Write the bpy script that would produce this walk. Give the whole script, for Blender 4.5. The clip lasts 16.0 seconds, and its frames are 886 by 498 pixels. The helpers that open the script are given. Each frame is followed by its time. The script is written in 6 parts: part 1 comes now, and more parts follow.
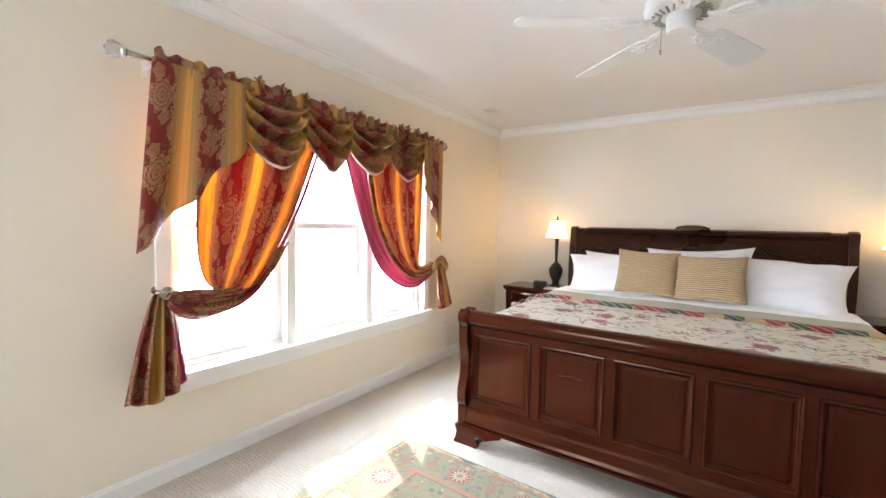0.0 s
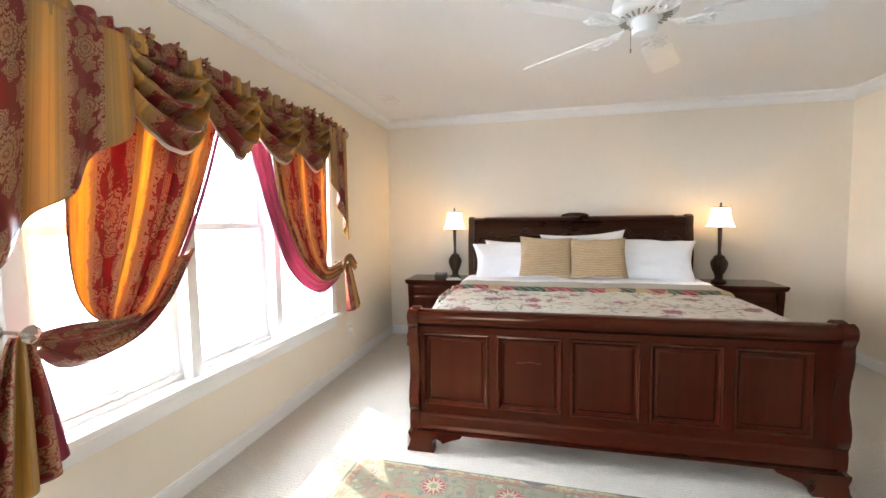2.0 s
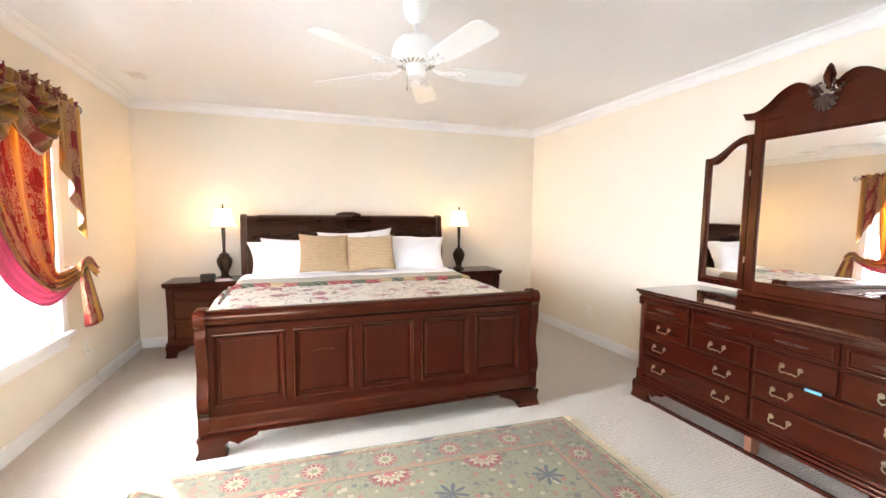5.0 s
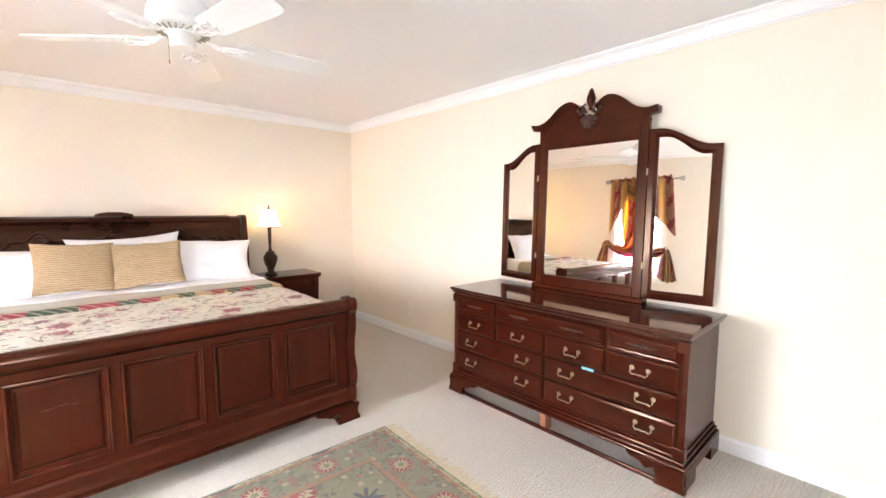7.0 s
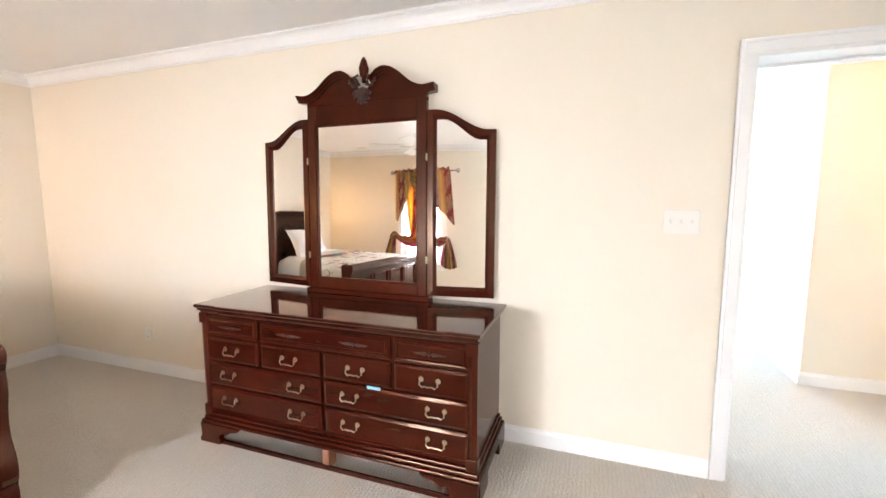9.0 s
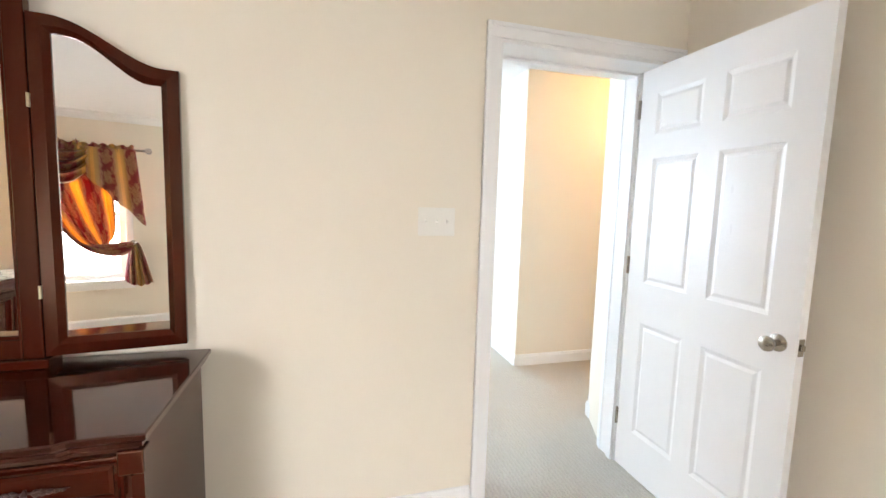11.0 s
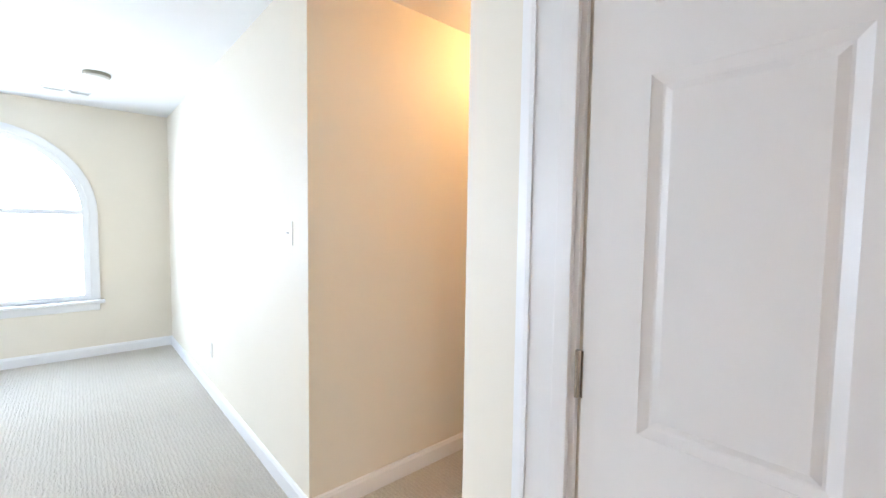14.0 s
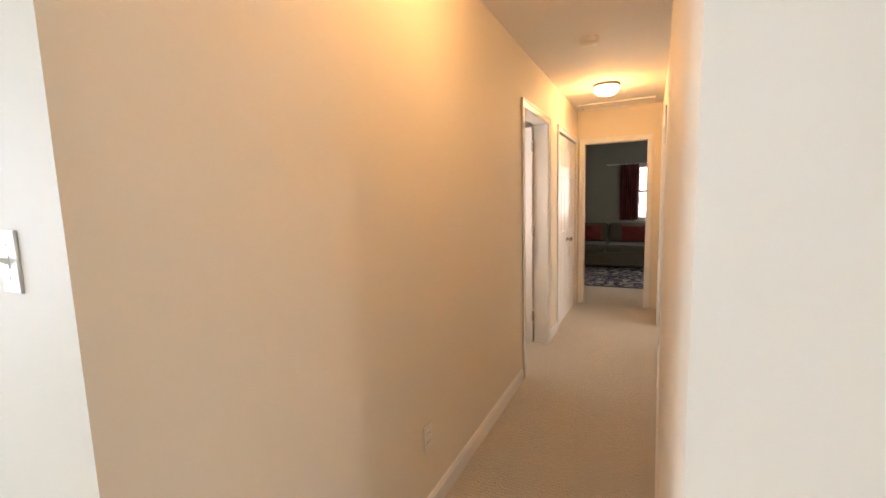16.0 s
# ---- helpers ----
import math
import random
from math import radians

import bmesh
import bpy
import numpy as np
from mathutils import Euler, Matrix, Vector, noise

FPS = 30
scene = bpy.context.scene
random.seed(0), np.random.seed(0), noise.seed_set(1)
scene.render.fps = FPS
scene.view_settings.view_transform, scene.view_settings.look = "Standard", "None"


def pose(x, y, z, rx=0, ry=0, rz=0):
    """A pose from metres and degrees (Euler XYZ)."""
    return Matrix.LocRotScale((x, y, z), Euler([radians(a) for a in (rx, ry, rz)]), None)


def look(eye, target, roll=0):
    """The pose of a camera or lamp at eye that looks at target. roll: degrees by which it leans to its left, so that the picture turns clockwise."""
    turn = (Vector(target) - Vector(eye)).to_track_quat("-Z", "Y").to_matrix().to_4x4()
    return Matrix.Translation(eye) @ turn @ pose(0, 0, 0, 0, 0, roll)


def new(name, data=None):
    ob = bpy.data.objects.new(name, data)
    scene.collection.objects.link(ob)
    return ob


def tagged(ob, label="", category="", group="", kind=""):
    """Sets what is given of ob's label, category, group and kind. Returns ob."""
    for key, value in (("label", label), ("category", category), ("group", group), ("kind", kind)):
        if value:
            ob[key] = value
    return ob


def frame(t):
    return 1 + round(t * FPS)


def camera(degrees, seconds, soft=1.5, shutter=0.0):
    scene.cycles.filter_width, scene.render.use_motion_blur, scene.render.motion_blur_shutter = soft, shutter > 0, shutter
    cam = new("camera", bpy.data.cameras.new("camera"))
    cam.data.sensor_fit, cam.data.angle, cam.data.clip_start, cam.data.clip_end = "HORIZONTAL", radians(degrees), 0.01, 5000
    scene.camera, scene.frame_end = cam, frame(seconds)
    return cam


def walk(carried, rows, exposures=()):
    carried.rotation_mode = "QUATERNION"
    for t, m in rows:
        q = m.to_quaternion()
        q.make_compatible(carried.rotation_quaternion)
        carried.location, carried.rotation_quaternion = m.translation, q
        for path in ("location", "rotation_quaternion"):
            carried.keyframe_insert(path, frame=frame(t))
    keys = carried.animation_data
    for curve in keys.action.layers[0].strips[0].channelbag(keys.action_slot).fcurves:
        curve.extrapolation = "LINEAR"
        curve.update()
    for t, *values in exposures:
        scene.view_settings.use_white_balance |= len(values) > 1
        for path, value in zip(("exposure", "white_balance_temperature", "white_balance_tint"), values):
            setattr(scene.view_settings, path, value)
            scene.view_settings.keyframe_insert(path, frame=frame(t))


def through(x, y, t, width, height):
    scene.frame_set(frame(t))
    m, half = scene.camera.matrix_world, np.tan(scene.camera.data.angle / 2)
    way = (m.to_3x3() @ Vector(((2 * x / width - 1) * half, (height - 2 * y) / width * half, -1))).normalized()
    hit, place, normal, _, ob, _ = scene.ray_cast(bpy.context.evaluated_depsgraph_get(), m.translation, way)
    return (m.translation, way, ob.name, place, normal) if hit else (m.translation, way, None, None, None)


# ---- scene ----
cam = camera(93.3, 16.0)
PATH = [
    (0, (1.194, 0.652, 1.325), (0.071, 2.303, 1.211), 1.3),
    (0.5, (1.015, 0.676, 1.326), (0.036, 2.415, 1.199), 0.8),
    (1, (0.854, 0.67, 1.309), (0.05, 2.496, 1.184), -0.5),
    (1.5, (0.678, 0.627, 1.312), (0.043, 2.519, 1.184), -0.3),
    (2, (0.6, 0.562, 1.321), (0.15, 2.506, 1.181), -0.8),
    (2.5, (0.551, 0.493, 1.32), (0.276, 2.469, 1.174), -0.4),
    (3, (0.497, 0.378, 1.35), (0.394, 2.37, 1.199), 0.7),
    (5.5, (0.403, 0.282, 1.335), (1.257, 2.082, 1.159), 0.0),
    (6, (0.408, 0.309, 1.396), (1.445, 2.009, 1.209), 0.1),
    (6.5, (0.479, 0.338, 1.382), (1.674, 1.934, 1.219), 0.2),
    (7, (0.587, 0.404, 1.399), (1.934, 1.871, 1.211), 0.1),
    (7.5, (0.679, 0.452, 1.386), (2.169, 1.773, 1.194), 0.3),
    (8, (0.82, 0.503, 1.398), (2.447, 1.645, 1.172), 0.5),
    (10.5, (1.497, 0.636, 1.362), (3.473, 0.404, 1.155), 0.0),
    (11, (1.702, 0.623, 1.36), (3.615, 0.083, 1.144), 1.6),
    (11.5, (1.89, 0.561, 1.333), (3.71, -0.248, 1.151), 1.9),
    (12, (2.135, 0.427, 1.323), (3.861, -0.565, 1.127), 0.7),
    (12.5, (2.367, 0.297, 1.314), (4.012, -0.821, 1.105), -0.1),
    (13, (2.608, 0.143, 1.337), (4.205, -1.044, 1.134), -0.3),
    (13.5, (2.845, -0.033, 1.333), (4.395, -1.286, 1.164), -0.8),
    (14, (3.083, -0.167, 1.354), (4.582, -1.485, 1.235), 0.8),
    (14.5, (3.34, -0.286, 1.354), (4.82, -1.628, 1.257), 2.3),
    (15, (3.563, -0.394, 1.363), (4.94, -1.84, 1.253), 2.2),
    (15.5, (3.835, -0.467, 1.387), (4.953, -2.115, 1.2), -0.1),
    (16, (4.007, -0.599, 1.39), (4.889, -2.379, 1.156), -1.6),
]
walk(cam, [(t, look(eye, target, roll)) for t, eye, target, roll in PATH],
     [(0, 1.60, 5850, 8), (3.0, 1.52, 5850, 8), (5.5, 2.22, 6080, 13), (8.0, 2.14, 6150, 15), (10.5, 1.62, 6450, 12), (12.5, 1.18, 6650, 12), (13.5, 0.98, 6700, 16), (14.5, 0.88, 6700, 18), (15.3, 0.60, 7150, 20), (16.0, 0.74, 7450, 21)])

# ---- world, sun, large lights ----
world = bpy.data.worlds.new("world")
scene.world = world
world.use_nodes = True
wn = world.node_tree.nodes
sky = wn.new("ShaderNodeTexSky")
sky.sky_type, sky.sun_disc = "NISHITA", False
sky.sun_elevation, sky.sun_rotation = radians(44), radians(-58)
wn["Background"].inputs["Strength"].default_value = 0.05
world.node_tree.links.new(sky.outputs["Color"], wn["Background"].inputs["Color"])


def lamp_light(name, kind, m, energy, colour, **extra):
    d = bpy.data.lights.new(name, kind)
    d.energy, d.color = energy, colour
    for k, v in extra.items():
        if k == "size":
            d.size = v
        elif k == "size_y":
            d.shape, d.size_y = "RECTANGLE", v
        elif k == "radius":
            d.shadow_soft_size = v
        elif k == "angle":
            d.angle = v
    ob = new(name, d)
    ob.matrix_world = m
    return ob


SUN = Vector((1.0, -0.62, -1.15))
lamp_light("sun", "SUN", look((0, 0, 0), SUN), 5.0, (1.0, 0.95, 0.86), angle=radians(0.6))
lamp_light("window_daylight", "AREA", look((-1.90, 2.65, 1.55), (0.0, 2.6, 0.92)), 128, (0.93, 0.96, 1.0), size=2.6, size_y=1.7)
# rear lamp is added fill for the west wall, in an invented opening
lamp_light("bedroom_rear_fill", "AREA", look((-0.15, -0.93, 1.45), (0.1, 2.0, 1.1)), 12, (0.95, 0.97, 1.0), size=1.05, size_y=1.2)
lamp_light("arch_daylight", "AREA", look((8.5, 0.3, 1.35), (5.0, 0.2, 1.2)), 36, (0.50, 0.73, 1.0), size=1.1, size_y=1.5)
lamp_light("loft_daylight", "AREA", look((6.9, 2.93, 1.4), (6.5, 0, 1.0)), 38, (0.55, 0.75, 1.0), size=1.9, size_y=1.5)
lamp_light("den_daylight", "AREA", look((4.0, -9.92, 1.5), (4.4, -8.0, 1.0)), 2.7, (0.85, 0.93, 1.0), size=0.4, size_y=1.0)
lamp_light("side_room_daylight", "AREA", look((5.72, -4.1, 1.5), (5.0, -4.2, 1.2)), 4, (0.9, 0.94, 1.0), size=0.8, size_y=1.1)
for nm, x, y, z, e in (("hall_bulb", 4.41, -5.03, 2.33, 11.5), ("hall_bulb_near", 4.41, -2.05, 2.33, 8.0),
                       ("bedside_bulb", -0.28, 4.93, 1.32, 4.6), ("bedside_bulb_far", 2.23, 4.93, 1.32, 3.8)):
    lamp_light(nm, "POINT", pose(x, y, z), e, (1.0, 0.56, 0.21), radius=0.03)

# ---- node helpers ----


def node_mat(name):
    m = bpy.data.materials.new(name)
    m.use_nodes = True
    nt = m.node_tree
    return m, nt, nt.nodes["Principled BSDF"]


def mth(nt, op, a, b=None, c=None, clamp=False):
    n = nt.nodes.new("ShaderNodeMath")
    n.operation, n.use_clamp = op, clamp
    for k, v in enumerate((a, b, c)):
        if v is None:
            continue
        if isinstance(v, (int, float)):
            n.inputs[k].default_value = v
        else:
            nt.links.new(v, n.inputs[k])
    return n.outputs[0]


def mixc(nt, f, a, b, mode="MIX"):
    n = nt.nodes.new("ShaderNodeMix")
    n.data_type, n.blend_type = "RGBA", mode
    for k, v in ((0, f), (6, a), (7, b)):
        if isinstance(v, (int, float)):
            n.inputs[k].default_value = v
        elif isinstance(v, tuple):
            n.inputs[k].default_value = (*v, 1)
        else:
            nt.links.new(v, n.inputs[k])
    return n.outputs[2]


def coords(nt, kind="Object", scale=(1, 1, 1)):
    t = nt.nodes.new("ShaderNodeTexCoord")
    mp = nt.nodes.new("ShaderNodeMapping")
    mp.inputs["Scale"].default_value = scale
    nt.links.new(t.outputs[kind], mp.inputs[0])
    return mp.outputs[0]


def noise_tex(nt, vec, scale, detail=4, rough=0.55, distort=0.0):
    n = nt.nodes.new("ShaderNodeTexNoise")
    n.inputs["Scale"].default_value, n.inputs["Detail"].default_value = scale, detail
    n.inputs["Roughness"].default_value, n.inputs["Distortion"].default_value = rough, distort
    nt.links.new(vec, n.inputs["Vector"])
    return n.outputs["Fac"]


def voro(nt, vec, scale, feature="F1", out="Distance", rnd=1.0):
    n = nt.nodes.new("ShaderNodeTexVoronoi")
    n.feature = feature
    n.inputs["Scale"].default_value, n.inputs["Randomness"].default_value = scale, rnd
    nt.links.new(vec, n.inputs["Vector"])
    return n.outputs[out]


def ramp(nt, fac, lo, hi):
    n = nt.nodes.new("ShaderNodeMapRange")
    n.inputs["From Min"].default_value, n.inputs["From Max"].default_value = lo, hi
    nt.links.new(fac, n.inputs["Value"])
    return n.outputs[0]


def bump(nt, bsdf, h, strength, dist):
    n = nt.nodes.new("ShaderNodeBump")
    n.inputs["Strength"].default_value, n.inputs["Distance"].default_value = strength, dist
    nt.links.new(h, n.inputs["Height"])
    nt.links.new(n.outputs[0], bsdf.inputs["Normal"])


def surface(name, c1, c2, scale=3.0, rough=0.6, fine=80.0, strength=0.15, dist=0.001, metal=0.0, coat=0.0, stretch=(1, 1, 1), rvar=0.08, sheen=0.0):
    m, nt, b = node_mat(name)
    v = coords(nt, "Object", stretch)
    n1 = noise_tex(nt, v, scale, 5)
    n2 = noise_tex(nt, v, fine, 3)
    f = mth(nt, "ADD", mth(nt, "MULTIPLY", ramp(nt, n1, 0.3, 0.7), 0.7), mth(nt, "MULTIPLY", n2, 0.3), clamp=True)
    nt.links.new(mixc(nt, f, c1, c2), b.inputs["Base Color"])
    nt.links.new(mth(nt, "ADD", mth(nt, "MULTIPLY", n1, rvar * 2), rough - rvar), b.inputs["Roughness"])
    b.inputs["Metallic"].default_value, b.inputs["Coat Weight"].default_value = metal, coat
    b.inputs["Coat Roughness"].default_value = 0.12
    b.inputs["Sheen Weight"].default_value = sheen
    bump(nt, b, n2, strength, dist)
    return m


# ---- materials ----
M = {}
M["wall"] = surface("cream_paint", (0.79, 0.72, 0.60), (0.76, 0.69, 0.57), 1.2, 0.6, 160, 0.12, 0.0006)
M["ceiling"] = surface("ceiling_paint", (0.82, 0.81, 0.79), (0.79, 0.78, 0.76), 0.8, 0.8, 120, 0.15, 0.0008)
M["trim"] = surface("white_gloss_paint", (0.83, 0.82, 0.80), (0.80, 0.79, 0.77), 2, 0.34, 60, 0.08, 0.0005)
M["door"] = surface("door_paint", (0.84, 0.82, 0.79), (0.81, 0.79, 0.76), 2, 0.3, 50, 0.08, 0.0005, stretch=(1, 1, 0.2))
M["nickel"] = surface("brushed_nickel", (0.52, 0.47, 0.40), (0.40, 0.36, 0.31), 20, 0.25, 200, 0.05, 0.0003, metal=1.0)
M["brass"] = surface("antique_brass", (0.42, 0.36, 0.25), (0.24, 0.20, 0.13), 40, 0.32, 200, 0.1, 0.0003, metal=1.0)
M["white_plastic"] = surface("white_plastic", (0.80, 0.77, 0.70), (0.77, 0.74, 0.67), 5, 0.35, 90, 0.03, 0.0002)
M["fan_white"] = surface("fan_enamel", (0.78, 0.78, 0.76), (0.74, 0.74, 0.72), 5, 0.35, 90, 0.04, 0.0003)
M["black"] = surface("black_plastic", (0.015, 0.015, 0.017), (0.025, 0.024, 0.024), 20, 0.35, 120, 0.05, 0.0003)
M["dark_metal"] = surface("dark_bronze", (0.022, 0.012, 0.007), (0.07, 0.038, 0.018), 30, 0.38, 120, 0.4, 0.001, metal=0.5)
M["cotton"] = surface("white_cotton", (0.83, 0.82, 0.82), (0.78, 0.77, 0.78), 4, 0.85, 300, 0.2, 0.0006, sheen=0.2)
M["lining"] = surface("taupe_lining", (0.36, 0.33, 0.25), (0.31, 0.285, 0.215), 5, 0.85, 300, 0.3, 0.0008, sheen=0.2)
M["cream_cloth"] = surface("cream_sheeting", (0.66, 0.60, 0.50), (0.60, 0.55, 0.45), 6, 0.85, 300, 0.2, 0.0006)
M["den_wall"] = surface("den_paint", (0.33, 0.36, 0.33), (0.30, 0.33, 0.30), 2, 0.6, 120, 0.1, 0.0006)
M["sofa"] = surface("grey_velour", (0.06, 0.065, 0.05), (0.09, 0.09, 0.07), 9, 0.8, 160, 0.3, 0.001, sheen=0.3)
M["crimson"] = surface("crimson_cloth", (0.16, 0.012, 0.012), (0.10, 0.008, 0.01), 9, 0.75, 200, 0.3, 0.001, sheen=0.2)
M["plinth"] = surface("raw_wood", (0.30, 0.13, 0.07), (0.20, 0.08, 0.04), 12, 0.6, 90, 0.2, 0.001)
M["paper"] = surface("paper", (0.72, 0.72, 0.70), (0.66, 0.66, 0.64), 12, 0.6, 90, 0.05, 0.0003)
M["blue_tag"] = surface("blue_tag", (0.12, 0.42, 0.60), (0.20, 0.52, 0.66), 30, 0.4, 90, 0.05, 0.0003)
M["pink"] = surface("pink_cloth", (0.62, 0.22, 0.40), (0.5, 0.15, 0.3), 30, 0.8, 90, 0.2, 0.0005)
M["fringe"] = surface("fringe_cotton", (0.72, 0.62, 0.42), (0.6, 0.5, 0.32), 30, 0.9, 200, 0.2, 0.0006)


def make_wood(name, dark, light, rough, axis, coat=0.07):
    m, nt, b = node_mat(name)
    st = {"x": (0.5, 7, 7), "y": (7, 0.5, 7), "z": (7, 7, 0.5)}[axis]
    g = noise_tex(nt, coords(nt, "Object", st), 2.2, 6, 0.55, 0.5)
    fine = noise_tex(nt, coords(nt, "Object", tuple(7 * a for a in st)), 6, 2)
    big = noise_tex(nt, coords(nt), 3.5, 3)
    f = mth(nt, "ADD", mth(nt, "MULTIPLY", ramp(nt, g, 0.2, 0.8), 0.5), mth(nt, "MULTIPLY", big, 0.3), clamp=True)
    c = mixc(nt, f, dark, light)
    nt.links.new(mixc(nt, mth(nt, "MULTIPLY", ramp(nt, fine, 0.5, 0.9), 0.10), c, tuple(a * 0.5 for a in dark)), b.inputs["Base Color"])
    nt.links.new(mth(nt, "ADD", mth(nt, "MULTIPLY", big, 0.08), rough), b.inputs["Roughness"])
    b.inputs["Coat Weight"].default_value, b.inputs["Coat Roughness"].default_value = coat, 0.06 if axis == "x" else 0.2
    b.inputs["Specular IOR Level"].default_value = 0.46
    b.inputs["Specular Tint"].default_value = (1.0, 0.62, 0.40, 1)
    bump(nt, b, fine, 0.015, 0.0003)
    return m


M["wood"] = make_wood("cherry_across", (0.022, 0.0029, 0.0012), (0.052, 0.0070, 0.0027), 0.12, "x")
M["wood_y"] = make_wood("cherry_along", (0.013, 0.0020, 0.0012), (0.044, 0.0064, 0.0030), 0.13, "y")
M["wood_z"] = make_wood("cherry_upright", (0.025, 0.0033, 0.0014), (0.056, 0.0076, 0.0029), 0.16, "z", 0.08)
M["wood_top"] = make_wood("cherry_polished", (0.020, 0.0034, 0.002), (0.05, 0.008, 0.004), 0.03, "x", 0.6)
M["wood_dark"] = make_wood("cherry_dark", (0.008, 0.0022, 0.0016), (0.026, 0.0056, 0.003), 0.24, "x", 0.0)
M["carving"] = surface("dark_carving", (0.018, 0.004, 0.0025), (0.045, 0.008, 0.004), 30, 0.4, 150, 0.3, 0.001)


def make_carpet(name, a, c):
    m, nt, b = node_mat(name)
    v = coords(nt)
    loop = voro(nt, v, 130, rnd=0.8)
    rows = noise_tex(nt, coords(nt, "Object", (60, 22, 1)), 3, 3, 0.6)
    big = noise_tex(nt, v, 1.3, 4)
    wv = nt.nodes.new("ShaderNodeTexWave")
    wv.bands_direction = "Y"
    wv.inputs["Scale"].default_value, wv.inputs["Distortion"].default_value = 15.0, 5.5
    wv.inputs["Detail"].default_value, wv.inputs["Detail Scale"].default_value = 3.0, 2.4
    nt.links.new(v, wv.inputs["Vector"])
    f = mth(nt, "ADD", mth(nt, "MULTIPLY", big, 0.35), mth(nt, "MULTIPLY", mth(nt, "ADD", loop, rows), 0.30), clamp=True)
    f = mth(nt, "ADD", f, mth(nt, "MULTIPLY", mth(nt, "SUBTRACT", wv.outputs["Fac"], 0.5), 0.24), clamp=True)
    rows = mth(nt, "SUBTRACT", rows, mth(nt, "MULTIPLY", wv.outputs["Fac"], 0.25))
    nt.links.new(mixc(nt, f, a, c), b.inputs["Base Color"])
    b.inputs["Roughness"].default_value, b.inputs["Sheen Weight"].default_value = 0.95, 0.15
    bump(nt, b, mth(nt, "SUBTRACT", mth(nt, "MULTIPLY", rows, 1.6), loop), 1.0, 0.010)
    return m


M["carpet"] = make_carpet("cream_carpet", (0.82, 0.76, 0.66), (0.60, 0.53, 0.43))

m, nt, b = node_mat("mirror_glass")
b.inputs["Metallic"].default_value, b.inputs["Roughness"].default_value = 1.0, 0.012
b.inputs["Base Color"].default_value = (0.97, 0.97, 0.96, 1)
M["mirror"] = m
m, nt, b = node_mat("window_glass")
b.inputs["Transmission Weight"].default_value, b.inputs["Roughness"].default_value, b.inputs["IOR"].default_value = 1.0, 0.0, 1.01
b.inputs["Base Color"].default_value = (1, 1, 1, 1)
M["glass"] = m
m, nt, b = node_mat("crystal")
b.inputs["Transmission Weight"].default_value, b.inputs["Roughness"].default_value = 0.85, 0.08
M["crystal"] = m


def glowing(name, colour, strength, base=(0.8, 0.7, 0.55)):
    m, nt, b = node_mat(name)
    n = noise_tex(nt, coords(nt), 40, 3)
    nt.links.new(mixc(nt, n, base, tuple(0.9 * a for a in base)), b.inputs["Base Color"])
    b.inputs["Emission Color"].default_value, b.inputs["Emission Strength"].default_value = (*colour, 1), strength
    b.inputs["Roughness"].default_value = 0.7
    return m


M["shade"] = glowing("lit_shade", (1.0, 0.62, 0.27), 1.9)
M["hall_glass"] = glowing("lit_hall_glass", (1.0, 0.80, 0.52), 3.0)
m, nt, b = node_mat("outdoor_glare")
em = nt.nodes.new("ShaderNodeEmission")
gr = noise_tex(nt, coords(nt), 1.2, 5)
nt.links.new(mixc(nt, gr, (0.86, 0.93, 0.97), (1.0, 1.0, 1.0)), em.inputs["Color"])
em.inputs["Strength"].default_value = 3.2
nt.links.new(em.outputs[0], nt.nodes["Material Output"].inputs["Surface"])
M["outdoor"] = m


def uv_of(nt, sx, sy):
    return coords(nt, "UV", (sx, sy, 1))


